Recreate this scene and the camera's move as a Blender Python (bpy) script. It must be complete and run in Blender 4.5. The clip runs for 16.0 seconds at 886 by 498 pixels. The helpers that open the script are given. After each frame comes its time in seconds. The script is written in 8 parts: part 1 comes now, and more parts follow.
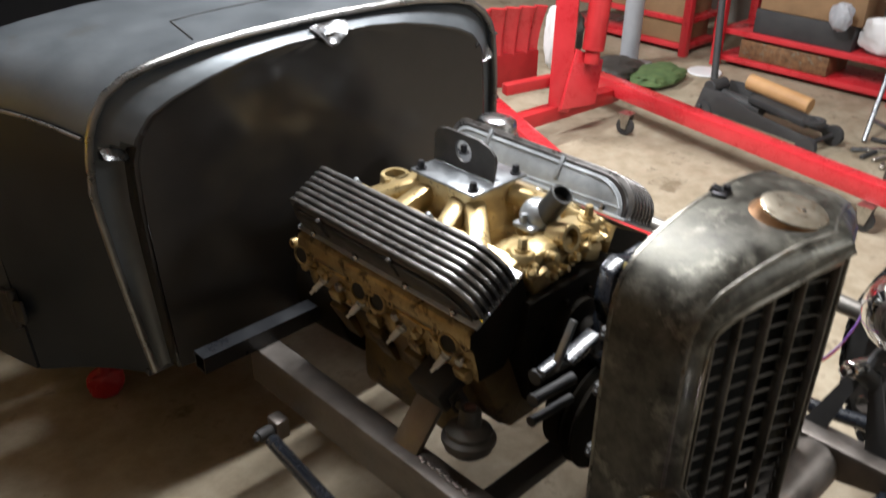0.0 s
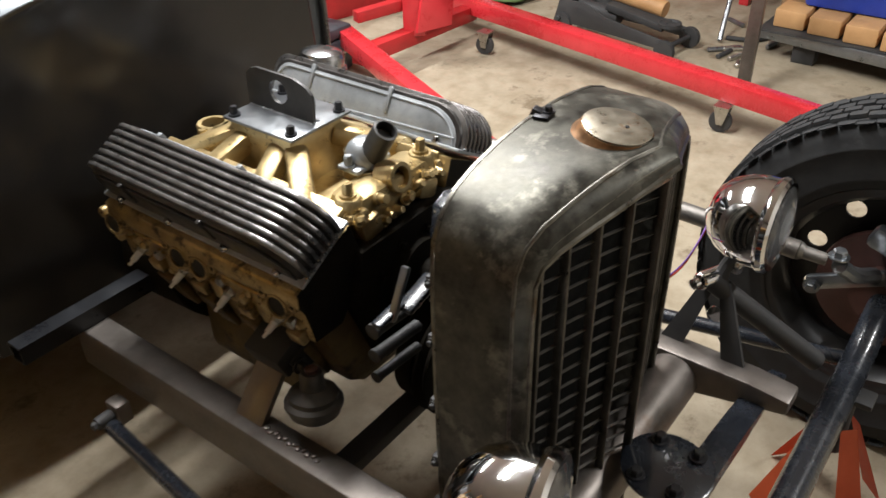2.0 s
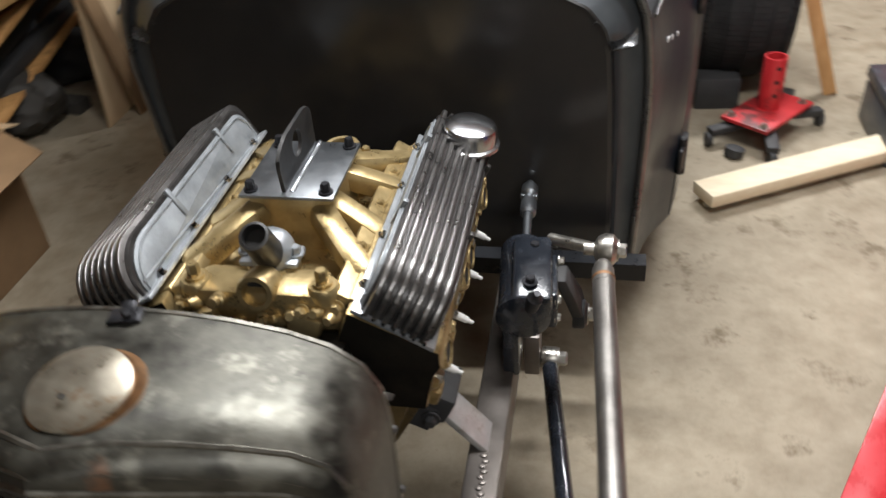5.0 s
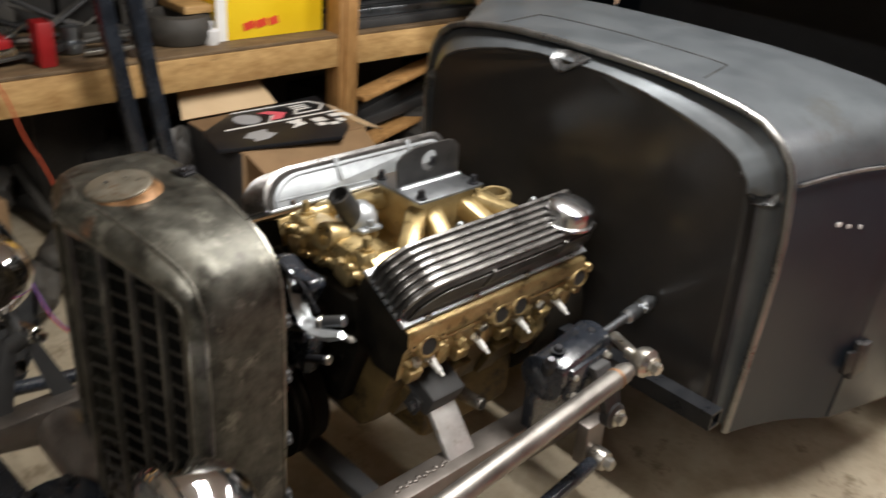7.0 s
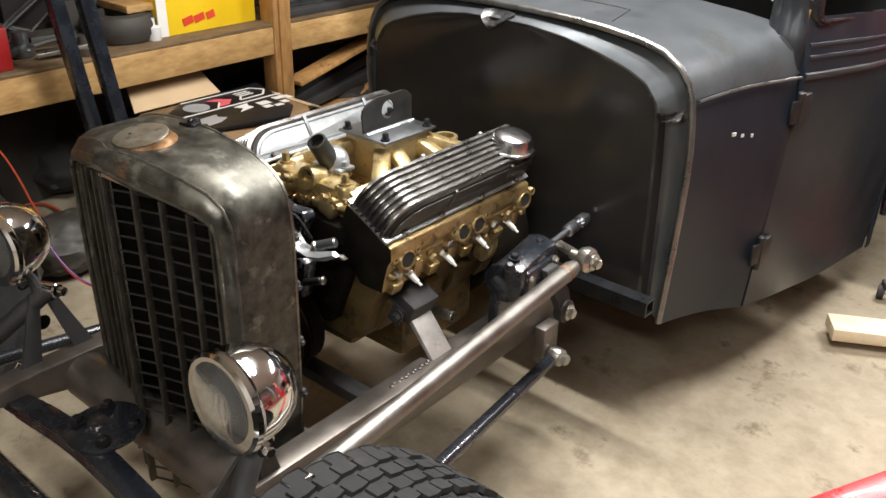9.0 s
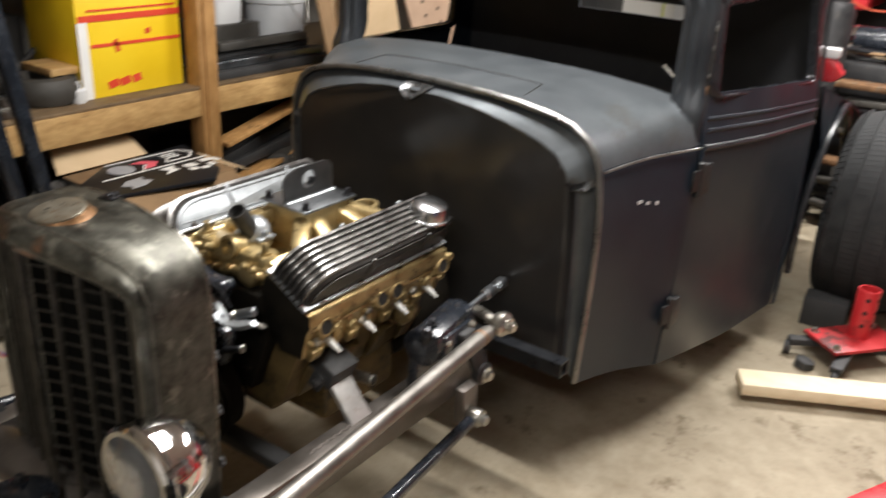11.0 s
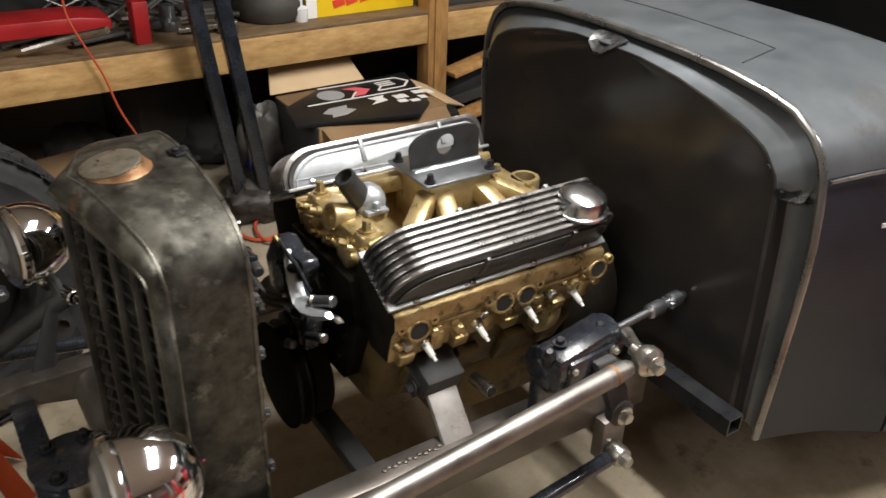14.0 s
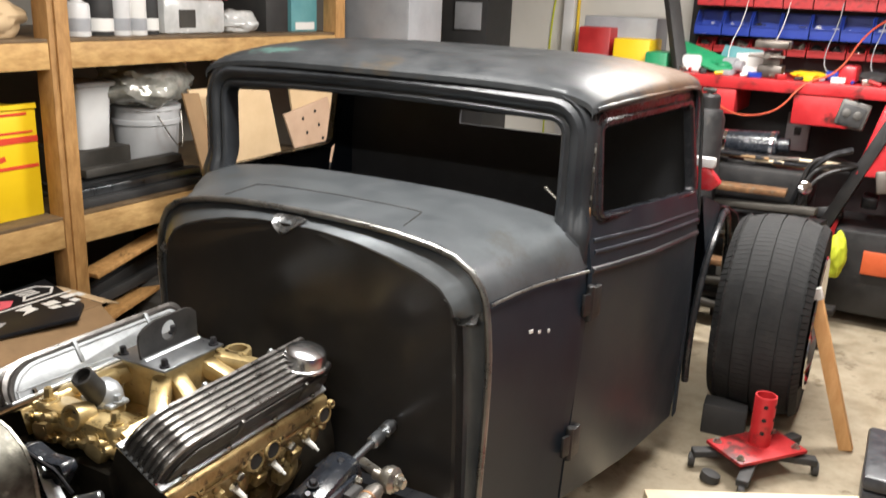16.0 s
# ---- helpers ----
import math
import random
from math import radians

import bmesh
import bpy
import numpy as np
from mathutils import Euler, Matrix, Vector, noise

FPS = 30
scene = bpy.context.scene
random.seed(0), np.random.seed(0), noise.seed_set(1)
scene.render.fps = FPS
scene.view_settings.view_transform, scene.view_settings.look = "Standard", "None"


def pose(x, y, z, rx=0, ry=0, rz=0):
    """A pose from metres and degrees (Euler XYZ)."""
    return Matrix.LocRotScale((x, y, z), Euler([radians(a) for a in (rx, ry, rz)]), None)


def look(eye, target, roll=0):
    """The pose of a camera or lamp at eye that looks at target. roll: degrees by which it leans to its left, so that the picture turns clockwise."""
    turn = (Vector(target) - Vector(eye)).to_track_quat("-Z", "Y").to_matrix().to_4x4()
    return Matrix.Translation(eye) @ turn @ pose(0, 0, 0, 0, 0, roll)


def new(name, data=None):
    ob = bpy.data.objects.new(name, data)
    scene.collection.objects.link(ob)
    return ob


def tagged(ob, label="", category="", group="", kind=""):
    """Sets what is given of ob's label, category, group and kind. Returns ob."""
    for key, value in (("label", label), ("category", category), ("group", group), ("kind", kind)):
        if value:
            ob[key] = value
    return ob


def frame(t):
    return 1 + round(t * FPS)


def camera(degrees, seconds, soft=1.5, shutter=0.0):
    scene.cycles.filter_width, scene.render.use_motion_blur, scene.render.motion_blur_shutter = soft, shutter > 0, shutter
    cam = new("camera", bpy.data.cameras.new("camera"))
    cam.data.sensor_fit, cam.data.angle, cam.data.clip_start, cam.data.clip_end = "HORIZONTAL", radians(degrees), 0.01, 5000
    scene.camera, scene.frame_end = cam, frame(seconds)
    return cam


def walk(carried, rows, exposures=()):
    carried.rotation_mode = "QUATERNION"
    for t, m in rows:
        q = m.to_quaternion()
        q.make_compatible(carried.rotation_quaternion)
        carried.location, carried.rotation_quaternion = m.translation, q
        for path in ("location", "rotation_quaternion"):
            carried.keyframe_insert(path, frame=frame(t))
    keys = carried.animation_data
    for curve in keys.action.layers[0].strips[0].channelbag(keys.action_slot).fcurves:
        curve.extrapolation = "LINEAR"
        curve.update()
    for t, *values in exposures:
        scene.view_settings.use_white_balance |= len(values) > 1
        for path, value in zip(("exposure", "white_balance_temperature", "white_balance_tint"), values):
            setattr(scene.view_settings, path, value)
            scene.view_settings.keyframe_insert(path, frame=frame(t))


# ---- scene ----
cam = camera(55.1, 16.0, shutter=0.5)
PATH = [
    (0, (-1.11, -0.939, 1.497), (0.118, 0.304, 0.525), 0.8),
    (0.5, (-1.111, -1.021, 1.469), (0.077, 0.218, 0.442), -2.1),
    (1, (-1.117, -1.035, 1.466), (0.14, 0.193, 0.512), -0.6),
    (1.5, (-1.046, -1.017, 1.488), (0.188, 0.236, 0.537), -1.6),
    (2, (-0.946, -0.952, 1.461), (0.373, 0.057, 0.347), -1.2),
    (2.5, (-0.76, -0.976, 1.432), (0.365, 0.247, 0.319), -2.2),
    (3, (-0.464, -1.053, 1.434), (0.427, 0.305, 0.267), -1.9),
    (3.2, (-0.404, -1.054, 1.423), (0.424, 0.324, 0.233), -4.4),
    (5.3, (0.67, -0.977, 1.494), (0.089, 0.541, 0.33), -2.4),
    (5.5, (0.822, -0.968, 1.472), (0.088, 0.506, 0.336), -1.4),
    (6, (1.098, -0.973, 1.534), (0.198, 0.545, 0.593), -0.5),
    (6.5, (1.12, -0.969, 1.513), (0.05, 0.458, 0.608), 2.6),
    (7, (1.152, -0.982, 1.484), (-0.1, 0.283, 0.572), 4.8),
    (7.5, (1.313, -1.036, 1.466), (-0.1, 0.024, 0.529), 6.5),
    (8, (1.289, -1.107, 1.393), (0.119, 0.149, 0.367), 5.3),
    (8.5, (1.304, -1.199, 1.439), (0.221, 0.191, 0.492), 1.7),
    (8.7, (1.304, -1.249, 1.455), (0.182, 0.126, 0.534), 1.5),
    (10.8, (1.368, -1.288, 1.523), (0.271, 0.162, 0.69), 2.7),
    (11, (1.361, -1.27, 1.53), (0.318, 0.241, 0.736), 3.2),
    (11.5, (1.37, -1.236, 1.542), (0.424, 0.368, 0.812), 2.5),
    (12, (1.355, -1.226, 1.548), (0.35, 0.326, 0.784), 2.3),
    (12.5, (1.328, -1.235, 1.541), (0.188, 0.185, 0.712), 2.3),
    (13, (1.298, -1.151, 1.539), (0.016, 0.117, 0.674), 1.8),
    (13.5, (1.295, -0.918, 1.532), (-0.096, 0.188, 0.614), 3.2),
    (14, (1.306, -0.762, 1.517), (-0.133, 0.216, 0.53), 2.0),
    (14.5, (1.303, -0.704, 1.513), (-0.068, 0.343, 0.501), 1.3),
    (15, (1.315, -0.759, 1.541), (0.163, 0.632, 0.68), 3.7),
    (15.5, (1.312, -0.948, 1.558), (0.355, 0.667, 0.869), 2.2),
    (16, (1.307, -1.105, 1.573), (0.411, 0.59, 1.006), 2.5),
]
walk(cam, [(t, look(eye, target, roll)) for t, eye, target, roll in PATH],
     [(0.0, 0.38, 6150, 10), (1.0, 0.40, 6200, 10), (2.0, 0.32, 6350, 10), (3.2, 0.14, 6330, 10), (5.3, -0.28, 6200, 10), (5.5, -0.28, 6200, 10), (6.5, -0.12, 6450, 10), (8.0, 0.17, 6750, 10), (8.5, 0.26, 6550, 10),
      (11.0, 0.02, 6550, 10), (12.5, -0.04, 6550, 10), (13.0, -0.12, 6600, 10), (14.5, 0.08, 6600, 10), (15.5, 0.18, 6650, 10), (16.0, 0.20, 6700, 10)])

# ---------------------------------------------------------------- light
world = bpy.data.worlds.new("garage_dark")
world.use_nodes = True
world.node_tree.nodes["Background"].inputs[0].default_value = (1.0, 0.93, 0.82, 1)
world.node_tree.nodes["Background"].inputs[1].default_value = 0.10
scene.world = world


def strip_lamp(name, x, y, z, long, power, turn=0):
    data = bpy.data.lights.new(name, "AREA")
    data.shape, data.size, data.size_y, data.energy, data.color = "RECTANGLE", long, 0.12, power, (0.98, 0.965, 0.945)
    ob = new(name, data)
    ob.matrix_world = pose(x, y, z, 0, 0, turn)
    return ob


# twin fluorescent tubes over the engine
strip_lamp("area_lamp", 0.48, 0.48, 2.52, 1.6, 53, 0)
strip_lamp("area_lamp", 0.48, 0.74, 2.52, 1.6, 53, 0)
strip_lamp("area_lamp", 0.95, 2.85, 2.52, 1.4, 122, 0)
# added fill light for the front faces, no known fixture
strip_lamp("area_lamp", 1.45, -2.3, 2.52, 1.2, 52, 0)

# ---------------------------------------------------------------- materials


def ramp(nt, src, stops):
    r = nt.nodes.new("ShaderNodeValToRGB")
    els = r.color_ramp.elements
    while len(els) < len(stops):
        els.new(0.5)
    for e, (p, c) in zip(els, stops):
        e.position, e.color = p, (*c, 1) if len(c) == 3 else c
    nt.links.new(src, r.inputs[0])
    return r.outputs[0]


def surf(name, c1, c2, size=6.0, rough=0.5, spread=0.15, metal=0.0, bump=0.15, grain=90.0, c3=None, size3=2.0, cut3=0.6, coat=0.0, stretch=(1, 1, 1), vary=0.0, spec=0.5):
    """A worn surface: two colours in large blotches, fine grain in roughness and relief, and stains of a third colour."""
    m = bpy.data.materials.new(name)
    m.use_nodes = True
    nt = m.node_tree
    b = nt.nodes["Principled BSDF"]
    co = nt.nodes.new("ShaderNodeTexCoord")
    mp = nt.nodes.new("ShaderNodeMapping")
    mp.inputs["Scale"].default_value = stretch
    nt.links.new(co.outputs["Object"], mp.inputs[0])

    def noise_tex(scale, detail, rough_=0.6):
        n = nt.nodes.new("ShaderNodeTexNoise")
        n.inputs["Scale"].default_value, n.inputs["Detail"].default_value, n.inputs["Roughness"].default_value = scale, detail, rough_
        nt.links.new(mp.outputs[0], n.inputs["Vector"])
        return n.outputs[0]

    big, fine = noise_tex(size, 7, 0.65), noise_tex(grain, 3)
    col = ramp(nt, big, [(0.32, c1), (0.68, c2)])
    if c3:
        stain = ramp(nt, noise_tex(size3, 6, 0.7), [(cut3, (0, 0, 0)), (cut3 + 0.1, (1, 1, 1))])
        mix = nt.nodes.new("ShaderNodeMix")
        mix.data_type = "RGBA"
        nt.links.new(stain, mix.inputs[0])
        nt.links.new(col, mix.inputs[6])
        mix.inputs[7].default_value = (*c3, 1)
        col = mix.outputs[2]
    if vary:
        info = nt.nodes.new("ShaderNodeObjectInfo")
        val = ramp(nt, info.outputs["Random"], [(0, (1 - vary,) * 3), (1, (1 + vary,) * 3)])
        mix = nt.nodes.new("ShaderNodeMix")
        mix.data_type, mix.blend_type = "RGBA", "MULTIPLY"
        mix.inputs[0].default_value = 1
        nt.links.new(col, mix.inputs[6])
        nt.links.new(val, mix.inputs[7])
        col = mix.outputs[2]
    nt.links.new(col, b.inputs["Base Color"])
    rr = nt.nodes.new("ShaderNodeMapRange")
    rr.inputs[3].default_value, rr.inputs[4].default_value = max(0.02, rough - spread), min(1, rough + spread)
    add = nt.nodes.new("ShaderNodeMath")
    add.operation = "ADD"
    half = nt.nodes.new("ShaderNodeMath")
    half.operation = "MULTIPLY"
    half.inputs[1].default_value = 0.4
    nt.links.new(fine, half.inputs[0])
    nt.links.new(big, add.inputs[0])
    nt.links.new(half.outputs[0], add.inputs[1])
    rr.inputs[1].default_value, rr.inputs[2].default_value = 0.45, 0.95
    nt.links.new(add.outputs[0], rr.inputs[0])
    nt.links.new(rr.outputs[0], b.inputs["Roughness"])
    b.inputs["Metallic"].default_value = metal
    b.inputs["Coat Weight"].default_value = coat
    b.inputs["Specular IOR Level"].default_value = spec
    if bump:
        bp = nt.nodes.new("ShaderNodeBump")
        bp.inputs["Strength"].default_value, bp.inputs["Distance"].default_value = bump, 0.002
        nt.links.new(fine, bp.inputs["Height"])
        nt.links.new(bp.outputs[0], b.inputs["Normal"])
    return m


def patch(m, centre, radius, colour, thin=0.5):
    """A patch of another colour with a ragged edge at one place of a surface."""
    nt = m.node_tree
    b = nt.nodes["Principled BSDF"]
    src = b.inputs["Base Color"].links[0].from_socket
    co = nt.nodes.new("ShaderNodeTexCoord")
    mp = nt.nodes.new("ShaderNodeMapping")
    mp.vector_type = "POINT"
    mp.inputs["Location"].default_value = [-c / r for c, r in zip(centre, radius)]
    mp.inputs["Scale"].default_value = [1 / r for r in radius]
    nt.links.new(co.outputs["Object"], mp.inputs[0])
    ln = nt.nodes.new("ShaderNodeVectorMath")
    ln.operation = "LENGTH"
    nt.links.new(mp.outputs[0], ln.inputs[0])
    nz = nt.nodes.new("ShaderNodeTexNoise")
    nz.inputs["Scale"].default_value, nz.inputs["Detail"].default_value = 28, 5
    nt.links.new(co.outputs["Object"], nz.inputs["Vector"])
    ad = nt.nodes.new("ShaderNodeMath")
    ad.operation = "MULTIPLY_ADD"
    ad.inputs[1].default_value = 1.6
    nt.links.new(nz.outputs[0], ad.inputs[0])
    nt.links.new(ln.outputs["Value"], ad.inputs[2])
    mask = ramp(nt, ad.outputs[0], [(0.0, (0, 0, 0)), (1.0, (0, 0, 0))])
    els = mask.node.color_ramp.elements
    els[0].position, els[0].color = 0.75, (thin, thin, thin, 1)
    els[1].position = 1.0
    nt.links.new(ad.outputs[0], mask.node.inputs[0])
    half = nt.nodes.new("ShaderNodeMath")
    half.operation = "MULTIPLY"
    half.inputs[1].default_value = 0.6
    nt.links.new(ad.outputs[0], half.inputs[0])
    nt.links.new(half.outputs[0], mask.node.inputs[0])
    mix = nt.nodes.new("ShaderNodeMix")
    mix.data_type = "RGBA"
    nt.links.new(mask, mix.inputs[0])
    nt.links.new(src, mix.inputs[6])
    mix.inputs[7].default_value = (*colour, 1)
    nt.links.new(mix.outputs[2], b.inputs["Base Color"])


def wood(name, c1, c2, along="y", scale=9.0, rough=0.6):
    s = {"x": (0.08, 1, 1), "y": (1, 0.08, 1), "z": (1, 1, 0.08)}[along]
    return surf(name, c1, c2, scale * 4, rough, 0.1, 0, 0.3, 160, tuple(v * 0.42 for v in c1), 7, 0.60, stretch=tuple(v if v == 1 else 0.3 for v in s), vary=0.16)


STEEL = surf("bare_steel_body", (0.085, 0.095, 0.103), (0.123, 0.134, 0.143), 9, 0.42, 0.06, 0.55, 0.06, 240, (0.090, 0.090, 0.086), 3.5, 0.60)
ROOFSTEEL = surf("roof_steel", (0.026, 0.029, 0.032), (0.048, 0.051, 0.054), 11, 0.36, 0.10, 0.12, 0.06, 240, (0.060, 0.050, 0.038), 4, 0.58, spec=0.26)
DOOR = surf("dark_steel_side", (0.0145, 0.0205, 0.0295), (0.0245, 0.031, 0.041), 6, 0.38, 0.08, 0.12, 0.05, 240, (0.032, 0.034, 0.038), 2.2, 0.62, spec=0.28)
PILLAR_STEEL = surf("satin_pillar_steel", (0.020, 0.0225, 0.026), (0.034, 0.037, 0.041), 9, 0.34, 0.09, 0.2, 0.05, 240, (0.040, 0.038, 0.036), 3, 0.62, spec=0.45)
INTERIOR = surf("grey_primer_inside", (0.030, 0.031, 0.034), (0.048, 0.049, 0.053), 8, 0.7, 0.1, 0.0, 0.1)
GLOSS_STEEL = surf("satin_black_pressing", (0.014, 0.016, 0.019), (0.026, 0.028, 0.032), 9, 0.27, 0.09, 0.15, 0.05, 240, (0.032, 0.031, 0.029), 3, 0.62, spec=0.5)
FIREWALL = surf("dark_firewall_steel", (0.035, 0.0338, 0.0332), (0.045, 0.043, 0.041), 5, 0.21, 0.06, 0.3, 0.02, 200, (0.052, 0.047, 0.039), 2.6, 0.60)
BEAD = surf("rubbed_bead_steel", (0.15, 0.15, 0.147), (0.30, 0.295, 0.285), 9, 0.30, 0.08, 0.85, 0.05, 200, (0.16, 0.10, 0.06), 5, 0.66)
NOTCH = surf("rubbed_pressed_lip", (0.09, 0.093, 0.096), (0.22, 0.224, 0.228), 40, 0.27, 0.08, 0.85, 0.05)
SHELL = surf("raw_steel_shell", (0.026, 0.0245, 0.020), (0.105, 0.101, 0.083), 24, 0.42, 0.13, 0.70, 0.12, 130, (0.165, 0.158, 0.130), 15, 0.55)
RUST = surf("rusty_steel", (0.12, 0.065, 0.035), (0.30, 0.16, 0.075), 30, 0.55, 0.15, 0.5, 0.3, 120, (0.20, 0.17, 0.12), 24, 0.55)
CAP = surf("bare_cap_disc", (0.32, 0.285, 0.22), (0.46, 0.42, 0.34), 30, 0.33, 0.1, 0.85, 0.1, 150, (0.30, 0.20, 0.12), 26, 0.58)
SLAT = surf("dark_slat_steel", (0.045, 0.041, 0.036), (0.10, 0.092, 0.08), 30, 0.42, 0.12, 0.7, 0.1)
PALE_GREY = surf("pale_grey_plastic", (0.46, 0.47, 0.48), (0.56, 0.57, 0.58), 5, 0.4, 0.1, 0, 0.04)
GRILLE = surf("grille_steel", (0.055, 0.050, 0.042), (0.14, 0.127, 0.105), 20, 0.40, 0.15, 0.8, 0.1)
SHELL_EDGE = surf("rubbed_shell_edge", (0.07, 0.066, 0.056), (0.22, 0.21, 0.18), 30, 0.33, 0.1, 0.85, 0.06, 150, (0.09, 0.065, 0.04), 12, 0.58)
SEAT = surf("rusty_cap_seat", (0.12, 0.065, 0.032), (0.30, 0.155, 0.065), 40, 0.42, 0.12, 0.6, 0.2, 120, (0.36, 0.15, 0.05), 14, 0.58)
CORE = surf("radiator_core_black", (0.004, 0.004, 0.004), (0.009, 0.009, 0.008), 30, 0.8, 0.1, 0, 0.2, spec=0.05)
GOLD = surf("gold_engine_paint", (0.36, 0.262, 0.115), (0.54, 0.415, 0.21), 22, 0.34, 0.12, 0.7, 0.3, 140, (0.12, 0.075, 0.03), 17, 0.62)
GOLD_HEAD = surf("worn_gold_head", (0.24, 0.165, 0.065), (0.46, 0.345, 0.165), 26, 0.38, 0.12, 0.65, 0.45, 120, (0.065, 0.042, 0.018), 30, 0.54)
GOLD_DIRTY = surf("dirty_gold_block", (0.075, 0.05, 0.02), (0.19, 0.13, 0.05), 12, 0.5, 0.15, 0.4, 0.3, 110, (0.03, 0.022, 0.015), 9, 0.52)
FINS = surf("ribbed_aluminium", (0.15, 0.144, 0.138), (0.27, 0.26, 0.25), 20, 0.33, 0.1, 0.9, 0.12, 160, (0.085, 0.072, 0.06), 9, 0.62)
VALLEY = surf("dark_cover_paint", (0.028, 0.026, 0.025), (0.065, 0.06, 0.056), 22, 0.38, 0.12, 0.5, 0.15)
ALU = surf("polished_cast_aluminium", (0.30, 0.32, 0.335), (0.47, 0.49, 0.505), 16, 0.36, 0.08, 0.6, 0.12, 120, (0.34, 0.35, 0.36), 12, 0.64)
WALL_ALU = surf("dull_cast_aluminium", (0.22, 0.235, 0.245), (0.36, 0.38, 0.395), 20, 0.46, 0.1, 0.5, 0.15, 110, (0.17, 0.175, 0.18), 14, 0.62)
PLATE = surf("bare_plate_steel", (0.21, 0.225, 0.24), (0.33, 0.345, 0.36), 14, 0.34, 0.1, 0.95, 0.06, 160, (0.15, 0.14, 0.13), 8, 0.62)
BRIGHT_PLATE = surf("bright_ground_plate", (0.50, 0.49, 0.47), (0.66, 0.65, 0.63), 26, 0.42, 0.1, 0.6, 0.1, 160, (0.40, 0.36, 0.31), 20, 0.62)
PLATE_BACK = surf("plate_dark_face", (0.06, 0.06, 0.06), (0.10, 0.098, 0.095), 20, 0.45, 0.1, 0.8, 0.06)
SATIN = surf("satin_chrome", (0.50, 0.51, 0.53), (0.62, 0.63, 0.64), 12, 0.23, 0.05, 1.0, 0.03)
CHROME = surf("chrome", (0.72, 0.72, 0.73), (0.80, 0.80, 0.80), 9, 0.07, 0.04, 1.0, 0.01)
BOLT = surf("plated_bolt", (0.35, 0.33, 0.29), (0.55, 0.53, 0.48), 40, 0.32, 0.1, 0.95, 0.1)
DARK_BOLT = surf("black_bolt", (0.02, 0.02, 0.022), (0.045, 0.045, 0.05), 40, 0.4, 0.1, 0.6, 0.1)
PORCELAIN = surf("spark_plug_porcelain", (0.72, 0.71, 0.68), (0.85, 0.84, 0.8), 60, 0.25, 0.08, 0, 0.02)
GREY_CAST = surf("dull_grey_casting", (0.055, 0.052, 0.048), (0.11, 0.105, 0.098), 16, 0.5, 0.12, 0.5, 0.2)
# near-black casting colour: the shade ahead of and behind the engine is painted in
SHADE_DARK = surf("shade_dark_cast", (0.006, 0.0055, 0.0045), (0.016, 0.013, 0.009), 18, 0.75, 0.12, 0.0, 0.5, 70, spec=0.08)
# near-black, mostly for holes and slots: their inner shade is put into the colour
DEEP_BLACK = surf("deep_black", (0.009, 0.008, 0.007), (0.018, 0.016, 0.014), 30, 0.85, 0.1)
BLACK = surf("black_paint", (0.010, 0.012, 0.016), (0.022, 0.026, 0.034), 16, 0.26, 0.1, 0.0, 0.12, 110, coat=0.4)
BLACK_DULL = surf("dull_black", (0.025, 0.025, 0.026), (0.042, 0.041, 0.040), 12, 0.65, 0.12, 0.0, 0.15)
RAIL = surf("frame_rail_steel", (0.13, 0.115, 0.10), (0.23, 0.205, 0.185), 9, 0.42, 0.12, 0.75, 0.1, 120, (0.12, 0.075, 0.045), 4, 0.6)
TUBE = surf("ground_tube_steel", (0.16, 0.148, 0.135), (0.28, 0.265, 0.242), 14, 0.42, 0.13, 0.85, 0.08, 130, (0.17, 0.10, 0.06), 5, 0.62)
TYRE = surf("tyre_rubber", (0.016, 0.0165, 0.0175), (0.034, 0.0345, 0.035), 22, 0.78, 0.1, 0, 0.3, 110, (0.04, 0.039, 0.037), 9, 0.60, spec=0.3)
TUBE_BLACK = surf("black_square_tube", (0.007, 0.0075, 0.009), (0.014, 0.015, 0.017), 14, 0.32, 0.1, 0.0, 0.1, 140, (0.03, 0.028, 0.026), 20, 0.66, spec=0.4)
RIM_BLACK = surf("black_rim", (0.012, 0.012, 0.013), (0.03, 0.029, 0.028), 12, 0.4, 0.1, 0.2, 0.08)
BROWN = surf("red_oxide_hub", (0.045, 0.018, 0.014), (0.08, 0.032, 0.024), 10, 0.6, 0.1)
RED = surf("red_tool_enamel", (0.46, 0.020, 0.026), (0.59, 0.036, 0.045), 7, 0.30, 0.1, 0, 0.05, 120, (0.30, 0.02, 0.02), 5, 0.66, coat=0.25)
BENCH_RED = surf("grimy_bench_enamel", (0.42, 0.018, 0.022), (0.58, 0.032, 0.038), 7, 0.42, 0.14, 0, 0.10, 120, (0.10, 0.02, 0.018), 6, 0.54)
OUTER_COVER = surf("dark_cover_side", (0.055, 0.052, 0.048), (0.11, 0.105, 0.098), 20, 0.36, 0.12, 0.7, 0.12)
TOOLBOX = surf("speckled_toolbox_plastic", (0.030, 0.033, 0.039), (0.055, 0.060, 0.068), 30, 0.38, 0.12, 0, 0.12, 130, (0.11, 0.115, 0.12), 60, 0.62)
REFLECTOR = surf("silvered_reflector", (0.82, 0.82, 0.81), (0.90, 0.90, 0.89), 12, 0.45, 0.06, 0.6, 0.02)
MACHINE = surf("oily_black_machine", (0.010, 0.010, 0.011), (0.026, 0.025, 0.025), 12, 0.5, 0.15, 0.1, 0.15, 90, (0.05, 0.045, 0.04), 14, 0.62)
RED_DARK = surf("dark_red_enamel", (0.30, 0.012, 0.014), (0.44, 0.02, 0.022), 8, 0.42, 0.1, 0, 0.05)
